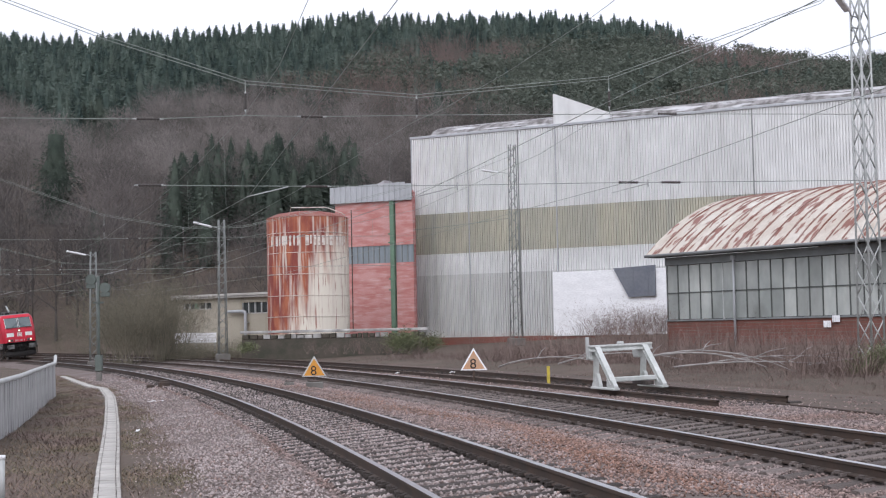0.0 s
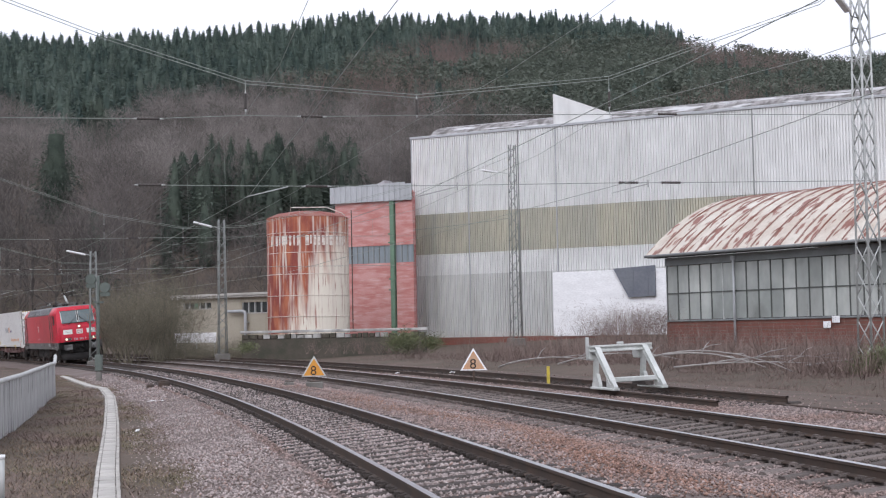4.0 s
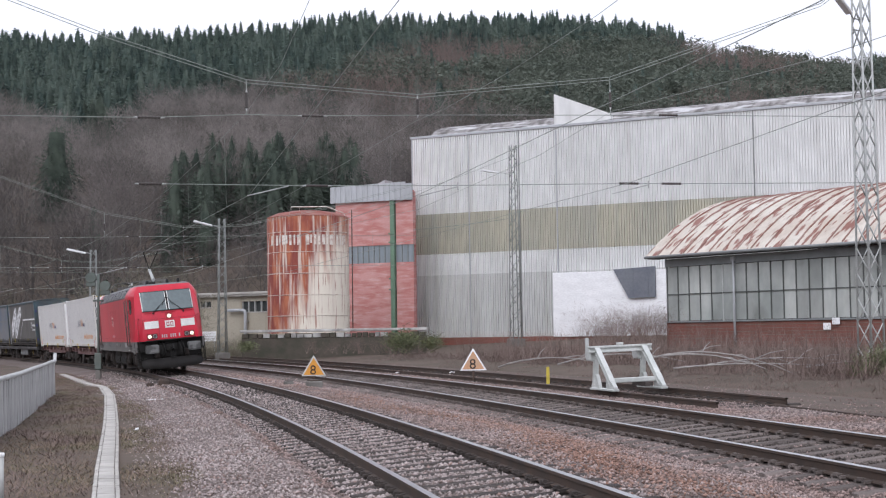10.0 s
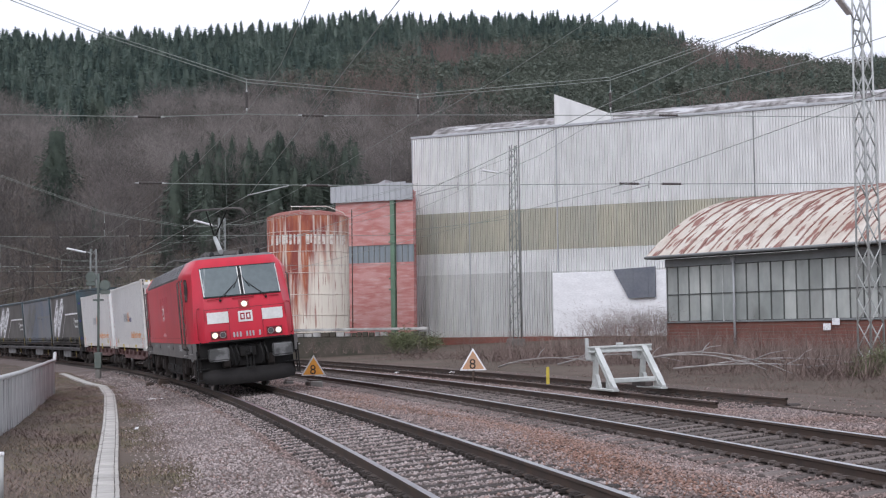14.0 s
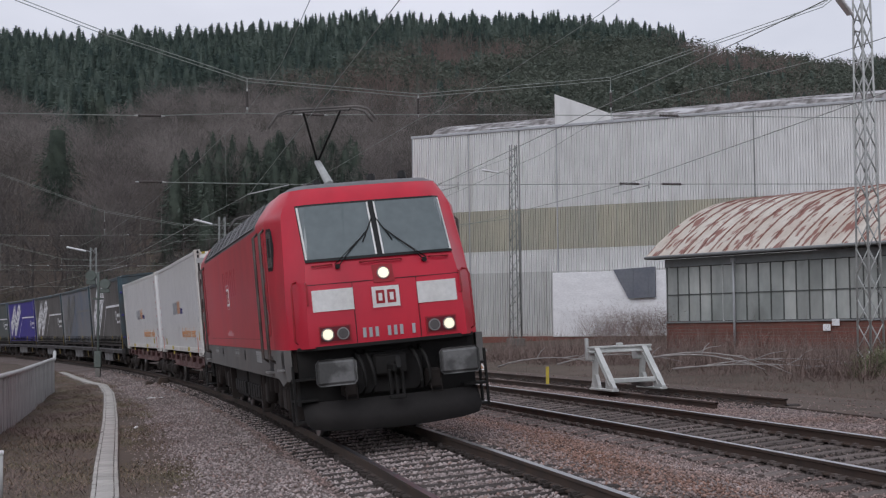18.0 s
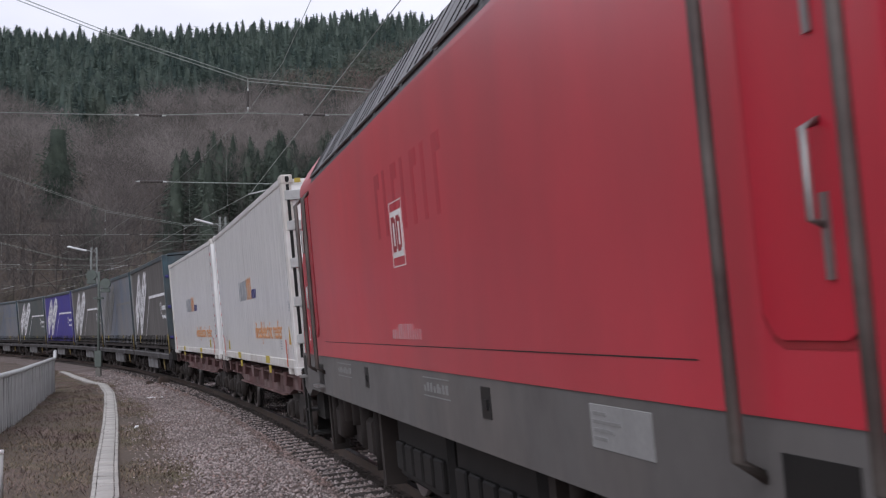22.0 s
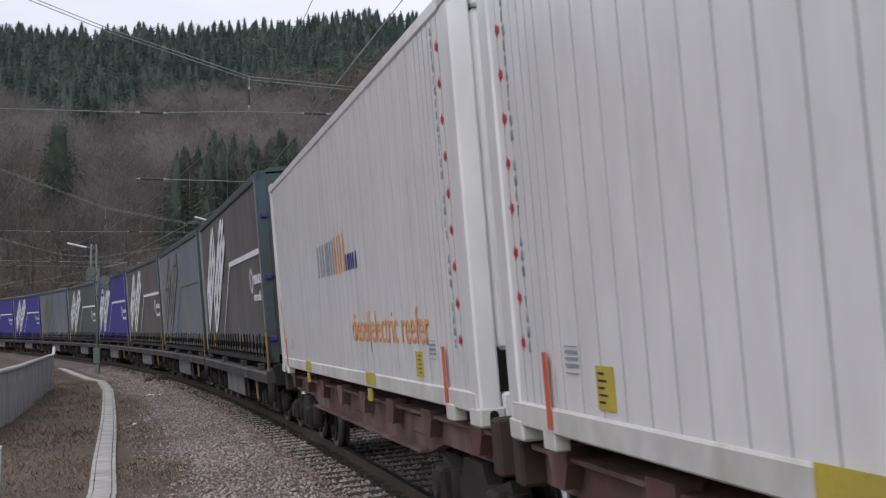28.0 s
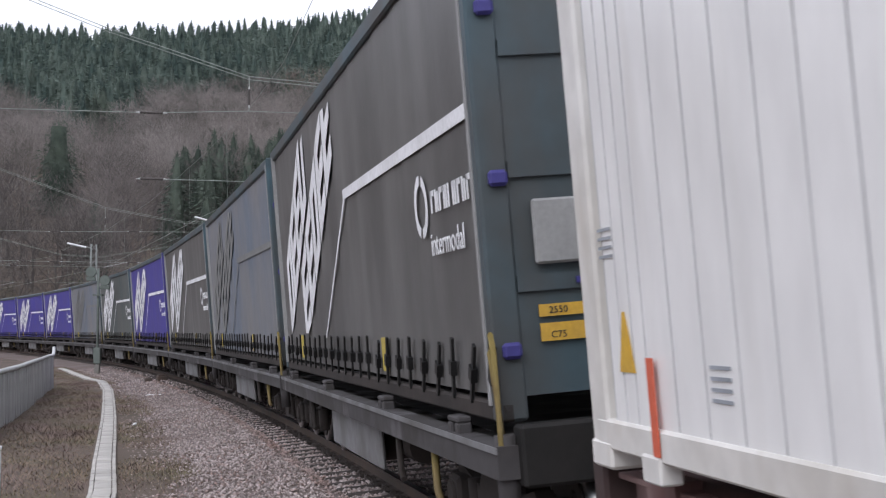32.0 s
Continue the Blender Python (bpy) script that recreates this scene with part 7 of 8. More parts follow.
    # the rear cab is fuller at its corners, and its doors and windows stand nearer the middle than those of the front one
    for ob in loco.children_recursive:
        if ob.name.startswith(("wheelset", "bogie")):
            continue
        if ob.name.startswith("lettering"):
            ob.location.x += .5
            continue
        step = ob.name.startswith(("foothold", "tread")) and ob.data.vertices[0].co.x < -7.8
        for q in ob.data.vertices:
            if step:
                q.co.x += .14
            elif q.co.x < -5.2:
                back = 1 - smooth(7.9, 8.5, -q.co.x) if ob.name != "skirt" else .1
                if abs(q.co.y) > 1.1 and ob.name != "skirt":
                    q.co.y *= 1 + .03 * smooth(7.3, 8.5, -q.co.x)
                q.co.x += (.08 + .42 * back) * smooth(5.2, 6.1, -q.co.x)
    return loco, wheels


def wheelset(parent, r):
    bm = bmesh.new()
    for sd in (-1, 1):
        disc(bm, (0, sd * .76, 0), (0, 1, 0), r, .13, 28, 1)
        disc(bm, (0, sd * .69, 0), (0, 1, 0), r + .028, .03, 28)
        disc(bm, (0, sd * .835, 0), (0, 1, 0), r * .82, .02, 24)
        disc(bm, (0, sd * .86, 0), (0, 1, 0), r * .3, .12, 12)
        for k in range(6):
            a = k * math.pi / 3
            box(bm, r * .55 * math.cos(a) - .03, r * .55 * math.cos(a) + .03, sd * .85 - .015, sd * .85 + .015, r * .55 * math.sin(a) - .03, r * .55 * math.sin(a) + .03)
    tube(bm, [(0, -.8, 0), (0, .8, 0)], .09, 10)
    return part("wheelset", bm, [M_WHEEL, M_TREAD], parent)


def make_wagon(red):
    """A container flat: frame, cross bolsters, side sockets and two bogies."""
    mat = M_WAGRED if red else M_WAGGREY
    w = thing("container_wagon", "oxide red container flat wagon with grimy bogies" if red else "dusty grey container flat wagon with grimy bogies", "wagon", "wagons of the freight train")
    half = 7.0
    for sd in (-1, 1):
        bm = bmesh.new()
        y0, y1 = sorted((sd * (.98 if red else 1.24), sd * (1.1 if red else 1.38)))
        if red:
            prism(bm, ((-half, .76), (-half, 1.0), (half, 1.0), (half, .76), (4.6, .76), (3.9, .64), (-3.9, .64), (-4.6, .76)), y0, y1, "y")
            a, b = sorted((sd * 1.1, sd * 1.18))
            box(bm, -half, half, a, b, .97, 1.0, bevel=.006)
            box(bm, -3.9, 3.9, a, b, .64, .67, bevel=.006)
        else:
            prism(bm, ((-half, .8), (-half, 1.0), (half, 1.0), (half, .8)), y0, y1, "y")
        part("side_sill", bm, mat, w)
        for x in (np.arange(-6.2, 6.3, 1.77) if red else (-5.6, -1.6, 2.6, 5.7)):
            bm = bmesh.new()
            y0, y1 = sorted((sd * 1.08, sd * (1.2 if red else 1.34)))
            if red:
                prism(bm, [(x - .2, 1.04), (x + .2, 1.04), (x + .2, .96), (x + .1, .82), (x - .1, .82), (x - .2, .96)], y0, y1, "y")
            else:
                a, b = sorted((sd * 1.27, sd * 1.37))
                box(bm, x - .16, x - .05, a, b, .985, 1.07, bevel=.012)
                box(bm, x + .05, x + .16, a, b, .985, 1.07, bevel=.012)
                box(bm, x - .16, x + .16, a, b, 1.07, 1.11, bevel=.01)
            part("container_socket", bm, mat, w)
        if not red:
            bm = bmesh.new()
            a, b = sorted((sd * 1.22, sd * 1.27))
            box(bm, -1.9, 1.7, a, b, .36, .8, bevel=.02)
            part("label_panel", bm, M_PANELG, w, "dusty grey label panel")
            bm = bmesh.new()
            a, b = sorted((sd * 1.08, sd * 1.24))
            box(bm, -half, half, a, b, .9, .975)
            part("deck_edge", bm, M_UNDER, w)
            bm = bmesh.new()
            a, b = sorted((sd * 1.375, sd * 1.39))
            box(bm, -half, half, a, b, .955, .995)
            part("edge_strip", bm, M_PANELG, w, "pale edge strip along the sill")
            for x in np.arange(-5.9, 6.0, .9):
                bm = bmesh.new()
                a, b = sorted((sd * 1.1, sd * 1.37))
                prism(bm, [(x - .03, .99), (x + .03, .99), (x + .4, 1.0), (x + .34, 1.0)], a, b, "y")
                part("deck_strap", bm, M_BLACK, w)
            for x in (-3.6, 3.0, 4.6):
                bm = bmesh.new()
                tube(bm, [(x, sd * 1.3, .84), (x, sd * 1.3, .5), (x + .1, sd * 1.3, .42)], .03, 6)
                part("brake_rod", bm, M_HANDLE if x > 4 else M_UNDER, w)
        else:
            for k, x in enumerate((-3.1, -.4, 3.3)):
                bm = bmesh.new()
                a, b = sorted((sd * 1.09, sd * 1.115))
                box(bm, x, x + .8, a, b, .78, .94, bevel=.01)
                part("label_panel", bm, M_WAGRED, w)
        for x in (6.95,):
            bm = bmesh.new()
            if red:
                tube(bm, [(7.06, sd * .95, .95), (7.06, sd * .95, 2.36), (7.06, sd * .935, 2.44), (7.06, sd * .89, 2.49), (7.06, sd * .84, 2.5), (7.06, sd * .79, 2.49), (7.06, sd * .745, 2.44), (7.06, sd * .73, 2.36), (7.06, sd * .73, .95)], .024, 6)
            else:
                tube(bm, [(x, sd * 1.3, .95), (x, sd * 1.34, 1.0), (x, sd * 1.34, 1.55), (x - .05, sd * 1.34, 1.66), (x - .1, sd * 1.34, 1.55), (x - .1, sd * 1.3, 1.0)], .018, 6)
            part("shunter_handle", bm, M_HANDLE if not red else M_BROWNBAR, w, "dirty yellow hooped handle" if not red else "")
            if not red:
                bm = bmesh.new()
                tube(bm, [(x - .05, sd * 1.3, .5), (x - .05, sd * 1.3, 1.06)], .07, 10)
                part("handle_sleeve", bm, M_WAGGREY, w, "dusty steel sleeve")
    bm = bmesh.new()
    box(bm, -half, half, -1.08, 1.08, .82, .98)
    box(bm, -half, half, -.25, .25, .55, .9)
    part("deck", bm, mat, w)
    for x in (-7.0, 7.0):
        bm = bmesh.new()
        box(bm, x - .1, x + .1, -1.25, 1.25, .75, 1.12, bevel=.02)
        part("end_beam", bm, M_WAGREDD if red else M_BLACK, w)
    if not red:
        for x in (-1.6, 1.2):
            bm = bmesh.new()
            disc(bm, (x, -.9, .6), (0, 1, 0), .2, .5, 14)
            disc(bm, (x + .55, -.9, .58), (1, 0, 0), .16, .7, 12)
            part("air_tank", bm, M_UNDER, w)
    wheels = []
    for cx in (-5.6, 5.6):
        bm = bmesh.new()
        for sd in (-1, 1):
            prism(bm, ((cx - 1.25, .5), (cx - 1.1, .68), (cx - .45, .55), (cx - .3, .72), (cx + .3, .72), (cx + .45, .55), (cx + 1.1, .68), (cx + 1.25, .5), (cx + 1.1, .38), (cx + .4, .25), (cx - .4, .25), (cx - 1.1, .38)), sd * .98, sd * 1.1, "y")
            for dx in (-.9, .9):
                box(bm, cx + dx - .16, cx + dx + .16, sd * 1.0, sd * 1.2, .33, .6, bevel=.03)
                disc(bm, (cx + dx, sd * 1.2, .46), (0, 1, 0), .1, .06, 12)
                for q in (-.3, .3):
                    tube(bm, [(cx + dx + q, sd * 1.08, .32), (cx + dx + q, sd * 1.08, .6)], .07, 8)
        box(bm, cx - .25, cx + .25, -1, 1, .45, .8)
        bog = part("bogie", bm, M_UNDER, w, "grimy cast bogie frame")
        for dx in (-.9, .9):
            ws = wheelset(bog, .46)
            wheels.append((ws, cx + dx, .46))
    return w, wheels


def make_reefer():
    """White insulated container, 13.7 m long, ribbed sides, hinged doors ahead."""
    c = thing("refrigerated_container", "white ribbed refrigerated container with orange lettering", "container", "white containers on the train")
    L, W, z0, z1 = 6.86, 1.27, 1.07, 3.93
    bm = bmesh.new()
    box(bm, -L + .1, L - .1, -W + .05, W - .05, z0 + .15, z1 - .03)
    part("box_body", bm, M_REEFER, c)
    for sd in (-1, 1):
        # side skin with shallow upright ribs, closer near the ends
        bm = bmesh.new()
        xs, x = [], -L + .25
        while x < L - .25:
            xs.append(x)
            x += .17 if (x < -L + 1.2 or x > L - 1.2) else .35
        prev = None
        for x in xs:
            for q, (dx, d) in enumerate(((0, 0), (.003, -.02), (.014, -.02), (.017, 0))):
                a = (bm.verts.new((x + dx, sd * (W - .015 + d + .028), z0 + .2)), bm.verts.new((x + dx, sd * (W - .015 + d + .028), z1 - .1)))
                if prev:
                    f = bm.faces.new((prev[0], a[0], a[1], prev[1]))
                    f.material_index = 1 if q else 0
                prev = a
        part("side_skin", bm, [M_REEFER, M_GROOVE], c)
        bm = bmesh.new()
        a, b = sorted((sd * (W - .06), sd * (W + .03)))
        box(bm, -L + .1, L - .1, a, b, z1 - .1, z1 - .0, bevel=.012)
        part("top_rail", bm, M_REEFER, c)
        bm = bmesh.new()
        box(bm, -L + .1, L - .1, a, b, z0 + .07, z0 + .21, bevel=.012)
        part("bottom_rail", bm, M_REEFERD, c)
        for x in (-5.95, 5.95):
            bm = bmesh.new()
            box(bm, x - .12, x + .12, a, b + .012 if sd > 0 else b, z0 - .02, z0 + .1, bevel=.01)
            part("sill_casting", bm, M_REEFERD, c)
            bm = bmesh.new()
            y = sd * (W + .034)
            box(bm, x + (-.13 if x > 0 else .05), x + (-.05 if x > 0 else .13), min(y, y + .006 * sd), max(y, y + .006 * sd), z0 + .1, z0 + .5)
            part("orange_stripe", bm, M_ORSTRIPE, c)
        for x in (-2.3, 3.05):
            bm = bmesh.new()
            y = sd * (W + .032)
            box(bm, x - .28, x + .28, min(y, y + .006 * sd), max(y, y + .006 * sd), z0 + .1, z0 + .22)
            box(bm, x + .08, x + .28, min(y - .02 * sd, y), max(y - .02 * sd, y), z0 - .06, z0 + .06)
            part("yellow_plate", bm, M_YELLOW, c, "faded yellow lifting-point plate")
        # maker's mark as plain shapes: a grey, an orange and a navy block row
        for k, (x, w, h, mt) in enumerate(((-1.35, .42, .62, M_GREYLET), (-.85, .42, .62, M_GREYLET), (-.38, .16, .62, M_GREYLET), (-.16, .34, .62, M_GREYLET), (.25, .36, .66, M_ORANGE), (.68, .36, .66, M_ORANGE), (1.1, .2, .28, M_NAVY), (1.34, .2, .28, M_NAVY), (1.58, .3, .28, M_NAVY))):
            bm = bmesh.new()
            y = sd * (W + .018)
            a, b = min(y, y + .004 * sd), max(y, y + .004 * sd)
            xx = x if sd < 0 else -x - w
            h *= .6
            box(bm, xx, xx + w * .22, a, b, 2.3, 2.3 + h)
            box(bm, xx + w * .66, xx + w * .88, a, b, 2.3, 2.3 + h)
            part("mark_block", bm, mt, c)
        word("diesel|electric reefer", .42, M_ORANGE, c, on_side(1.2 if sd < 0 else -1.2, 1.58, sd, W + .018), 4.1)
        for x, z in ((5.1, 1.42), (6.42, 2.0)):
            bm = bmesh.new()
            y = sd * (W + .016)
            for k in range(4):
                box(bm, x - .1, x + .1, min(y, y + .004 * sd), max(y, y + .004 * sd), z + k * .04, z + .014 + k * .04)
            part("data_bar", bm, M_GREYLET, c)
        bm = bmesh.new()
        y = sd * (W + .016)
        prism(bm, [(6.12, 1.5), (6.34, 1.5), (6.245, 1.76), (6.215, 1.76)], min(y, y + .004 * sd), max(y, y + .004 * sd), "y")
        part("warning_label", bm, M_AMBER, c, "yellow warning label")
        y = sd * (W + .016)
        bm = bmesh.new()
        box(bm, -4.95, -4.68, min(y, y + .006 * sd), max(y, y + .006 * sd), z0 + .25, z0 + .45)
        dp = part("yellow_data_plate", bm, M_YELLOW, c, "yellow plate with small dark figures")
        for k in range(5):
            bm = bmesh.new()
            box(bm, -4.91, -4.82 + .04 * (k % 2), min(y, y + .009 * sd), max(y, y + .009 * sd), z0 + .28 + k * .033, z0 + .29 + k * .033)
            part("data_bar", bm, M_FRAME, dp)
        for k in range(5):
            bm = bmesh.new()
            box(bm, -5.5, -5.26, min(y, y + .004 * sd), max(y, y + .004 * sd), z0 + .4 + k * .033, z0 + (.405 if k in (0, 4) else .415) + k * .033)
            part("data_bar", bm, M_GREYLET, c)
        # red arrows and upright words towards the rear post
        for k in range(9):
            z = 1.65 + k * .25
            y = sd * (W + .017)
            bm = bmesh.new()
            prism(bm, [(-6.36, z - .015), (-6.4, z - .015), (-6.4, z + .005), (-6.44, z - .035), (-6.4, z - .075), (-6.4, z - .055), (-6.36, z - .055)], min(y, y + .004 * sd), max(y, y + .004 * sd), "y")
            part("red_arrow", bm, M_REDLET, c)
        txt = "REFRIGERATION UNIT AND TANK"
        for k, ch in enumerate(txt):
            if ch != " ":
                word(ch, .085, M_GREYLET, c, on_side((-6.28 if sd < 0 else -6.2), 3.72 - k * .083, sd, W + .017))
    # corner posts and castings
    for sx in (-1, 1):
        for sd in (-1, 1):
            bm = bmesh.new()
            box(bm, min(sx * (L - .26), sx * L), max(sx * (L - .26), sx * L), min(sd * (W - .12), sd * (W + .025)), max(sd * (W - .12), sd * (W + .025)), z0, z1, bevel=.015)
            part("corner_post", bm, M_REEFERD if sx > 0 else M_REEFER, c)
            for z in (z0 - .02, z1 - .1):
                bm = bmesh.new()
                box(bm, min(sx * (L - .3), sx * (L + .012)), max(sx * (L - .3), sx * (L + .012)), min(sd * (W - .14), sd * (W + .035)), max(sd * (W - .14), sd * (W + .035)), z, z + .13, bevel=.015)
                cc = part("corner_casting", bm, M_REEFERD, c)
                bm = bmesh.new()
                for dz in (-.015, 0, .015):
                    disc(bm, (sx * (L + .012), sd * (W - .06), z + .065 + dz), (1, 0, 0), .03, .012 + abs(dz) * .1, 12)
                part("casting_hole", bm, M_SEAL, cc)
    # doors with hinges, seals and locking bars on the end ahead
    for sd in (-1, 1):
        bm = bmesh.new()
        a, b = sorted((sd * .03, sd * 1.17))
        box(bm, L - .1, L - .04, a, b, z0 + .3, z1 - .12, bevel=.015)
        door = part("door", bm, M_REEFER, c)
        bm = bmesh.new()
        a, b = sorted((sd * 1.185, sd * 1.23))
        box(bm, L - .09, L + .008, a, b, z0 + .24, z1 - .11)
        box(bm, L - .09, L - .03, min(0, sd * 1.15), max(0, sd * 1.18), z0 + .24, z0 + .3)
        part("door_seal", bm, M_SEAL, c)
        for z in (1.58, 2.12, 2.68, 3.22, 3.66):
            bm = bmesh.new()
            a, b = sorted((sd * 1.0, sd * 1.26))
            box(bm, L - .06, L + .02, a, b, z - .07, z + .07, bevel=.008)
            for y in (1.05, 1.15):
                disc(bm, (L + .02, sd * y, z + .025), (1, 0, 0), .016, .02, 6)
                disc(bm, (L + .02, sd * y, z - .025), (1, 0, 0), .016, .02, 6)
            part("hinge", bm, M_GALV, door)
        for y in (.3, .7):
            bm = bmesh.new()
            tube(bm, [(L - .0, sd * y, z0 + .2), (L - .0, sd * y, z1 - .1)], .02, 8)
            for z in (1.5, 3.1):
                box(bm, L - .05, L + .03, sd * y - .05, sd * y + .05, z, z + .06)
            part("locking_bar", bm, M_GALV, door)
    bm = bmesh.new()
    box(bm, L - .045, L - .034, -1.0, -.56, 1.7, 1.98)
    rc = part("latch_recess", bm, M_SEAL, c)
    for z_0, z_1, mt in ((1.84, 1.97, M_REEFER), (1.71, 1.835, M_GREYBOX)):
        bm = bmesh.new()
        box(bm, L - .04, L - .028, -.985, -.575, z_0, z_1, bevel=.003)
        part("recess_plate", bm, mt, rc)
    bm = bmesh.new()
    disc(bm, (L - .0, -.72, 1.84), (0, 0, 1), .028, .17, 10)
    box(bm, L - .03, L + .0, -.93, -.55, 1.825, 1.855, bevel=.006)
    part("latch", bm, M_FRAME, rc)
    for k in range(6):
        bm = bmesh.new()
        box(bm, L - .04, L - .034, -.86, -.68 + .03 * (k % 2), 1.46 + k * .027, 1.468 + k * .027)
        part("data_bar", bm, M_GREYLET, c)
    bm = bmesh.new()
    prism(bm, [(-1.05, 3.24), (-.71, 3.24), (-.88, 3.54)], L - .036, L - .028, "x")
    part("warning_triangle", bm, M_AMBER, c, "yellow warning triangle")
    for k, (w_, z_) in enumerate((("SUPER", 3.325), ("HEAVY", 3.275))):
        word(w_, .05, M_FRAME, c, pose(L - .026, -.96, z_, 90, 0, 90), .16)
    word("45", .46, M_NAVY, c, pose(L - .026, -1.13, 2.06, 90, 0, 90))
    word("diesel|electric", .15, M_ORANGE, c, pose(L - .026, -.97, 2.52, 90, 0, 90))
    # striped header over the doors
    for k in range(12):
        bm = bmesh.new()
        box(bm, L - .03, L + .004, -1.1 + k * .185, -1.1 + k * .185 + .09, z1 - .09, z1 - .03)
        part("header_stripe", bm, M_YELLOW, c)
    # cooling unit let into the end behind
    bm = bmesh.new()
    box(bm, -L + .03, -L + .12, -1.144, 1.144, 1.54, z1 - .145, bevel=.03)
    part("cooling_unit", bm, M_REEFER, c, "pale grey cooling unit")
    # black plate paints the shade round the unit and the dark bay below
    bm = bmesh.new()
    box(bm, -L + .06, -L + .1, -1.15, 1.15, z0 + .2, z1 - .14)
    part("unit_recess", bm, M_SEAL, c, "black plate for the shade round the cooling unit and the dark bay below")
    bm = bmesh.new()
    box(bm, -L + .0, -L + .1, -1.14, 1.14, z0 + .02, z0 + .2, bevel=.02)
    part("end_rail", bm, M_REEFER, c)
    bm = bmesh.new()
    box(bm, -L + .0, -L + .1, -1.14, 1.14, z1 - .14, z1, bevel=.02)
    part("end_rail", bm, M_REEFER, c)
    return c


def make_curtain_box(kind):
    """Curtain-sided swap body: steel frame, strapped curtain, printed marks."""
    colour = {"black": "black", "blue": "violet blue", "grey": "faded grey-blue", "green": "faded dark green"}[kind]
    c = thing("curtain_sided_box", colour + " curtain-sided swap body with tarpaulin straps", "swap body", "curtain-sided boxes on the train")
    L, W, z0, z1 = 6.8, 1.275, 1.12, 4.4
    ink = M_CURTPALE if kind == "grey" else M_CURTWHITE
    for sd in (-1, 1):
        bm = bmesh.new()
        n, q = 42, 6
        rng = random.Random(7)
        grid = []
        for j in range(q + 1):
            row = []
            for i in range(n + 1):
                x = -L + .12 + (2 * L - .24) * i / n
                z = z0 + .16 + (z1 - .14 - z0 - .16) * j / q
                d = .018 * math.sin(i * 2.4 + j * .3) * (1 - .5 * j / q) + rng.uniform(-.006, .006)
                row.append(bm.verts.new((x, sd * (W - .012 + d * .6), z)))
            grid.append(row)
        for j in range(q):
            for i in range(n):
                bm.faces.new((grid[j][i], grid[j][i + 1], grid[j + 1][i + 1], grid[j + 1][i]))
        part("curtain", bm, M_CURT[kind], c, colour + " tarpaulin side curtain", smooth=True)
        y = sd * (W + .006)
        a, b = min(y, y + .004 * sd), max(y, y + .004 * sd)
        # slanting block mark, line and round emblem: plain shapes
        def X(x):
            return x if sd < 0 else -x
        for row, (x_from, count, drop) in enumerate(((-5.8, 4, 0.0), (-3.9, 5, 1.25))):
            for k in range(count):
                x0 = x_from + k * .8
                bm = bmesh.new()
                pieces = [(0, .27, 0, 1.08), (.27, .72, 0, .24), (.27, .72, .84, 1.08)] + ([(.27, .72, .42, .66)] if (k + row) % 3 else [(.5, .72, .24, .84)])
                for u0, u1, v0, v1 in pieces:
                    def at(u, v):
                        return X(x0 + u), max(1.65, min(4.12, 4.21 + .55 * (x0 + u + 3.0) - drop - 1.08 + v))
                    q4 = [at(u0, v0), at(u1, v0), at(u1, v1), at(u0, v1)]
                    if q4[3][1] - q4[0][1] > .02 and q4[2][1] - q4[1][1] > .02:
                        prism(bm, q4, a, b, "y")
                part("print_block", bm, ink, c)
        bm = bmesh.new()
        prism(bm, [(X(.62), 3.02), (X(L - .22), 3.02), (X(L - .22), 3.12), (X(.62), 3.12)], a, b, "y")
        part("print_line", bm, ink, c)
        bm = bmesh.new()
        prism(bm, [(X(-1.75), 1.6), (X(-1.67), 1.6), (X(.74), 3.02), (X(.62), 3.02)], a, b, "y")
        part("print_line", bm, ink, c)
        if kind != "grey":
            bm = bmesh.new()
            N = 20
            cx, cz = X(4.75), 2.6
            vo = [(bm.verts.new((cx + .26 * math.cos(2 * math.pi * k / N), y, cz + .24 * math.sin(2 * math.pi * k / N))), bm.verts.new((cx + .17 * math.cos(2 * math.pi * k / N), y, cz + .16 * math.sin(2 * math.pi * k / N)))) for k in range(N)]
            for k in range(N):
                if k not in (4, 14):
                    p, q2 = vo[k], vo[(k + 1) % N]
                    bm.faces.new((p[0], q2[0], q2[1], p[1]))
            part("ring_mark", bm, ink, c)
            for k in range(9):
                bm = bmesh.new()
                x0 = 5.15 + k * .15
                box(bm, min(X(x0), X(x0 + .045)), max(X(x0), X(x0 + .045)), a, b, 2.52, 2.68)
                if k % 3 != 1:
                    box(bm, min(X(x0), X(x0 + .11)), max(X(x0), X(x0 + .11)), a, b, 2.64, 2.68)
                if k % 2:
                    box(bm, min(X(x0 + .07), X(x0 + .115)), max(X(x0 + .07), X(x0 + .115)), a, b, 2.52, 2.66)
                part("print_bar", bm, ink, c)
            word("intermodal", .24, ink, c, on_side(X(5.05), 2.22, sd, W + .009), 1.1)
        # strap buckles along the foot
        for k in range(24):
            x = -L + .4 + k * .565
            bm = bmesh.new()
            m = pose(x, sd * (W + .02), z0 + .1, 0, random.Random(k).uniform(8, 30), 0)
            box(bm, -.025, .025, -.01, .01, 0, .42, m)
            box(bm, -.04, .04, -.022, .022, .16, .26, m)
            part("strap", bm, M_SEAL, c)
        for x in (-4.4, 2.55):
            bm = bmesh.new()
            box(bm, x - .14, x + .14, min(y, y + .01 * sd), max(y, y + .01 * sd), z0 + .2, z0 + .5, bevel=.004)
            part("yellow_plate", bm, M_YELLOW, c)
        bm = bmesh.new()
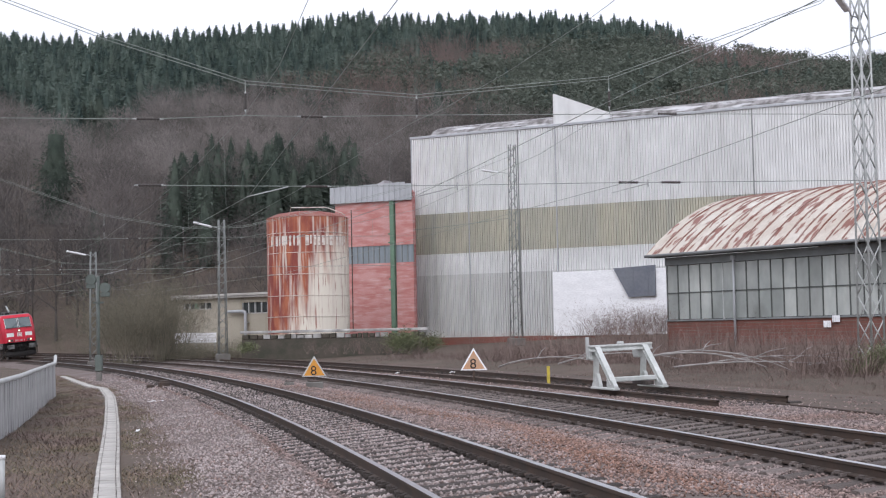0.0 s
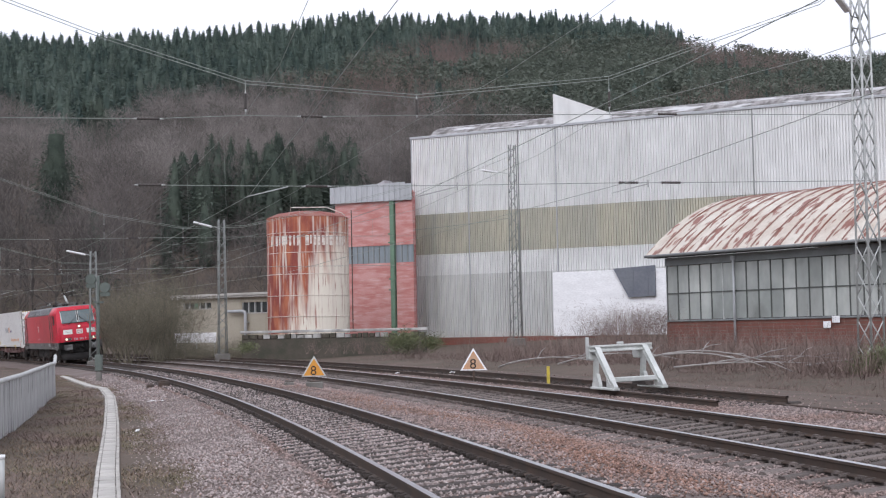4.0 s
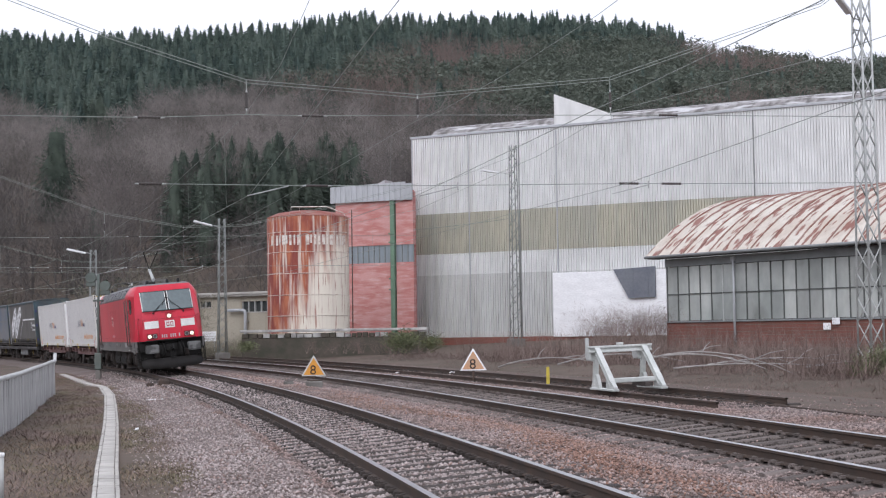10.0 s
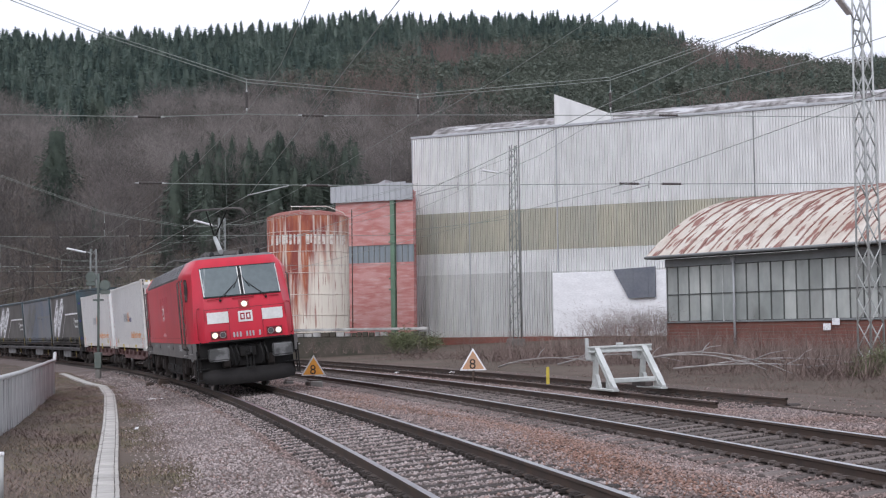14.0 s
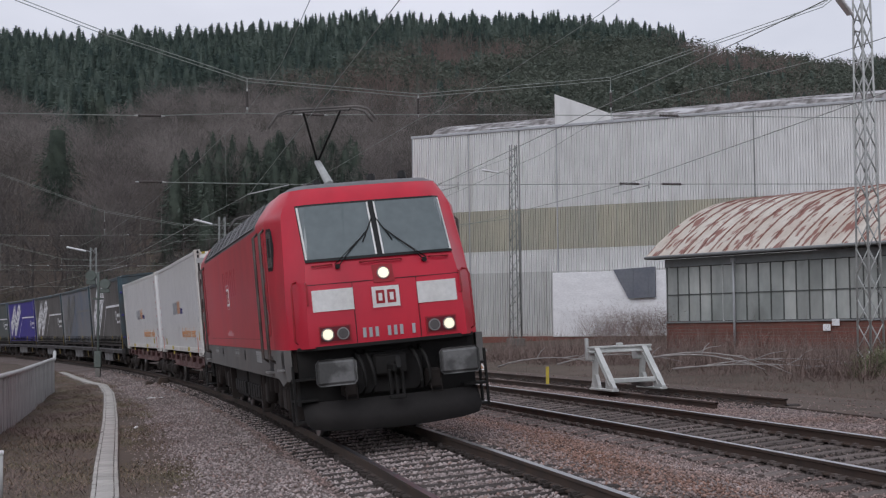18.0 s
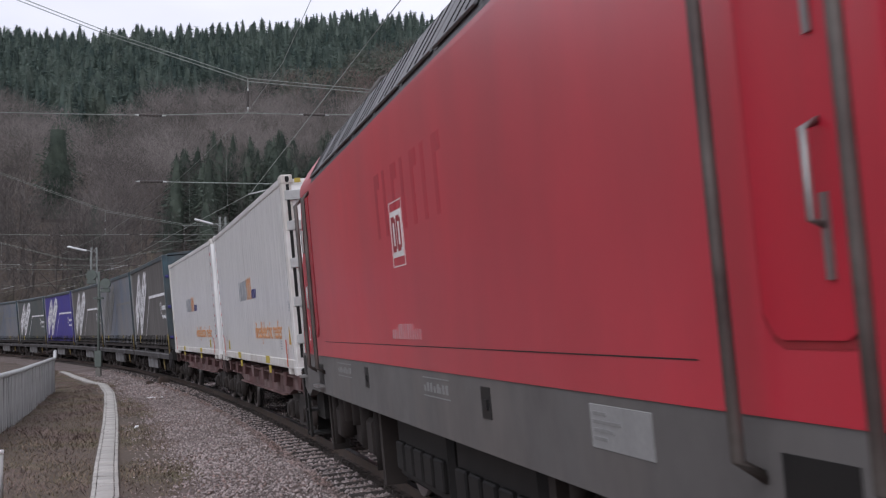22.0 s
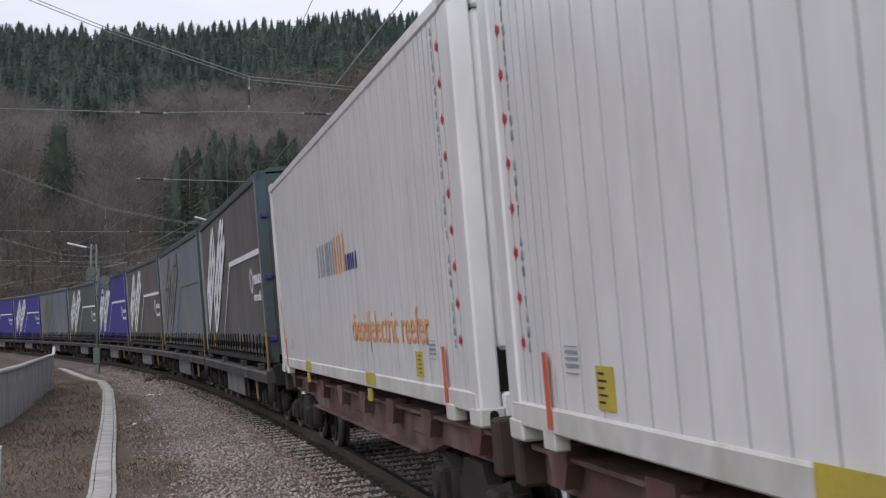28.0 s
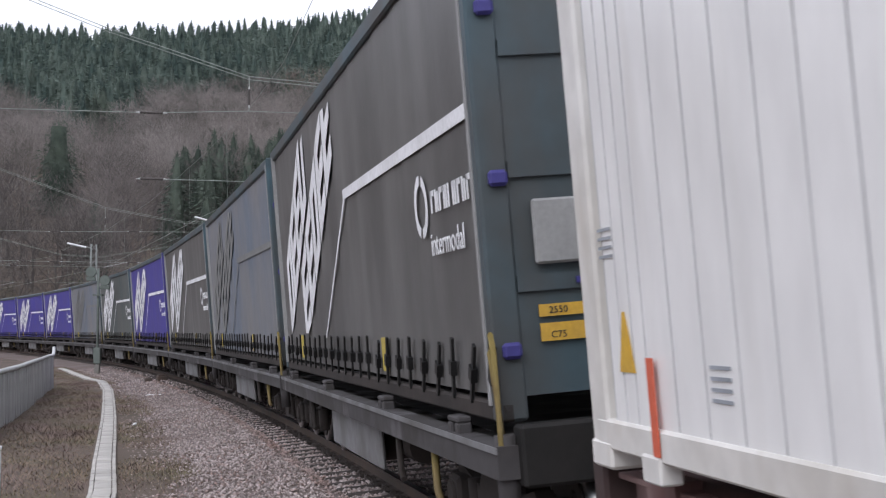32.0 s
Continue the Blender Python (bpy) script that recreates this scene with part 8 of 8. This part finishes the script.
        box(bm, -L, L, min(sd * (W - .08), sd * (W + .015)), max(sd * (W - .08), sd * (W + .015)), z0, z0 + .12, bevel=.015)
        part("bottom_rail", bm, M_UNDER, c)
        bm = bmesh.new()
        box(bm, -L, L, min(sd * (W - .1), sd * (W + .03)), max(sd * (W - .1), sd * (W + .03)), z1 - .16, z1, bevel=.02)
        part("top_rail", bm, M_BOXEND, c)
        for sx in (-1, 1):
            bm = bmesh.new()
            box(bm, min(sx * (L - .14), sx * L), max(sx * (L - .14), sx * L), min(sd * (W - .16), sd * (W + .035)), max(sd * (W - .16), sd * (W + .035)), z0, z1, bevel=.02)
            part("corner_post", bm, M_PURPLE if kind == "blue" else M_BOXEND, c)
            bm = bmesh.new()
            box(bm, min(sx * (L - .2), sx * (L - .14)), max(sx * (L - .2), sx * (L - .14)), min(sd * (W - .02), sd * (W + .04)), max(sd * (W - .02), sd * (W + .04)), z0 + .1, z1 - .1)
            part("curtain_tube", bm, M_GREYBOX, c)
            for z in (1.5, 2.55, 3.6):
                bm = bmesh.new()
                box(bm, min(sx * L, sx * (L + .06)), max(sx * L, sx * (L + .06)), min(sd * (W - .14), sd * (W - .02)), max(sd * (W - .14), sd * (W - .02)), z, z + .1, bevel=.02)
                part("violet_hinge", bm, M_PURPLE, c)
    for sx in (-1, 1):
        bm = bmesh.new()
        box(bm, min(sx * (L - .06), sx * (L - .02)), max(sx * (L - .06), sx * (L - .02)), -1.12, 1.12, z0 + .15, z1 - .05)
        part("end_wall", bm, M_BOXEND, c, "dirty blue-grey steel end wall")
        for z in (1.9, 2.6, 3.35):
            bm = bmesh.new()
            box(bm, min(sx * (L - .02), sx * (L + .01)), max(sx * (L - .02), sx * (L + .01)), -1.12, 1.12, z, z + .1)
            part("stiffener", bm, M_BOXEND, c)
        bm = bmesh.new()
        box(bm, min(sx * L, sx * (L + .03)), max(sx * L, sx * (L + .03)), -.75, -.25, 1.93, 1.97)
        part("lock_bar", bm, M_PURPLE, c)
        bm = bmesh.new()
        box(bm, min(sx * L, sx * (L + .05)), max(sx * L, sx * (L + .05)), -1.0, -.55, 2.06, 2.46, bevel=.015)
        part("document_box", bm, M_GREYBOX, c, "grey document box")
        for z, h in ((1.74, .075), (1.59, .11)):
            bm = bmesh.new()
            box(bm, min(sx * L, sx * (L + .015)), max(sx * L, sx * (L + .015)), -1.0, -.72 if h < .1 else -.55, z, z + h)
            part("amber_plate", bm, M_AMBER, c)
            word("2550" if h < .1 else "C75", .06, M_FRAME, c, pose(sx * (L + .017), -.94 if sx > 0 else -.76, z + .018, 90, 0, 90 * sx))
    bm = bmesh.new()
    prism(bm, ((-W + .1, z1 - .02), (W - .1, z1 - .02), (W - .2, z1 + .05), (0, z1 + .09), (-W + .2, z1 + .05)), -L, L, "x")
    part("roof", bm, M_BOXEND, c)
    return c


loco, loco_wheels = make_loco()
UNITS = ["reefer", "reefer", "black", "grey", "black", "blue", "green", "grey", "blue", "blue", "blue", "black", "green"]
GAPS = [17.52, 14.62, 15.7, 14.35, 14.2, 14.3, 14.3, 14.3, 14.3, 14.3, 14.3, 14.3, 14.3]
first = {}
CARS, back = [], 0.0
for u, gap in zip(UNITS, GAPS):
    back += gap
    red = u == "reefer"
    if red not in first:
        first[red] = make_wagon(red)
        wagon, ws = first[red]
    else:
        src, ws0 = first[red]
        wagon = copy_thing(src, Matrix())
        sets = [o for o in wagon.children_recursive if o.name.startswith("wheelset")]
        ws = [(o, x, r) for o, (q, x, r) in zip(sets, ws0)]
    if u not in first:
        first[u] = make_reefer() if red else make_curtain_box(u)
        load = first[u]
    else:
        load = copy_thing(first[u], Matrix())
    CARS.append((wagon, load, ws, back, len(CARS) == 1))

# ---- what moves ----
RUN = [(0, -74.21), (1, -66.55), (2, -59.0), (3.5, -48.3), (4.75, -39.7), (6, -31.45), (7.5, -22.0), (9, -12.8), (11, -.95), (12, 4.7), (13, 10.15), (14, 15.42), (14.5, 18.0),
       (15.5, 23.18), (16.5, 28.32), (17.5, 33.37), (18.5, 38.31), (19, 40.75), (19.5, 43.17), (20, 45.56), (20.5, 47.96), (21, 50.32), (21.5, 52.66), (22, 55.01), (22.5, 57.35), (23, 59.15),
       (23.5, 61.83), (24, 64.0), (24.5, 66.14), (25, 68.28), (25.5, 70.44), (26.5, 74.95), (27.5, 79.37), (28, 81.42), (28.5, 83.47), (29, 85.49), (29.5, 87.55), (30, 89.15), (30.5, 91.68), (31, 93.73), (31.5, 95.73), (32, 97.72)]


RUN = [(t, s + .2 * smooth(21.0, 24.0, t)) for t, s in RUN]


def run_at(t):
    """How far the locomotive has come along the line, by smooth pieces."""
    i = 1
    while i < len(RUN) - 2 and RUN[i][0] <= t:
        i += 1
    i -= 1
    def slope(k):
        a, b = RUN[max(0, k - 1)], RUN[min(len(RUN) - 1, k + 1)]
        return (b[1] - a[1]) / (b[0] - a[0])
    (t0, s0), (t1, s1) = RUN[i], RUN[i + 1]
    h = t1 - t0
    u = (t - t0) / h
    return s0 * (2 * u ** 3 - 3 * u ** 2 + 1) + slope(i) * h * (u ** 3 - 2 * u ** 2 + u) + s1 * (3 * u ** 2 - 2 * u ** 3) + slope(i + 1) * h * (u ** 3 - u ** 2)


def motions():
    times = [i * .5 for i in range(65)]
    fine = [i / 10 for i in range(321)]
    walk(loco, [(t, on_track(run_at(t), 5.22)) for t in times])
    turned = [run_at(t) for t in fine]
    for ws, x, r in loco_wheels:
        walk(ws, [(t, pose(x, 0, r, 0, math.degrees(s / r), 0)) for t, s in zip(fine, turned)])
    for i, (wagon, load, wheels, back, reverse) in enumerate(CARS):
        rows = [(t, on_track(run_at(t) - back, 5.6)) for t in times]
        walk(wagon, rows)
        walk(load, [(t, m @ pose(0, 0, 0, 0, 0, 180)) for t, m in rows] if reverse else rows)
        for ws, x, r in wheels:
            if i < 5:
                walk(ws, [(t, pose(x, 0, r, 0, math.degrees(s / r), 0)) for t, s in zip(fine, turned)])
            else:
                ws.matrix_basis = pose(x, 0, r)


motions()
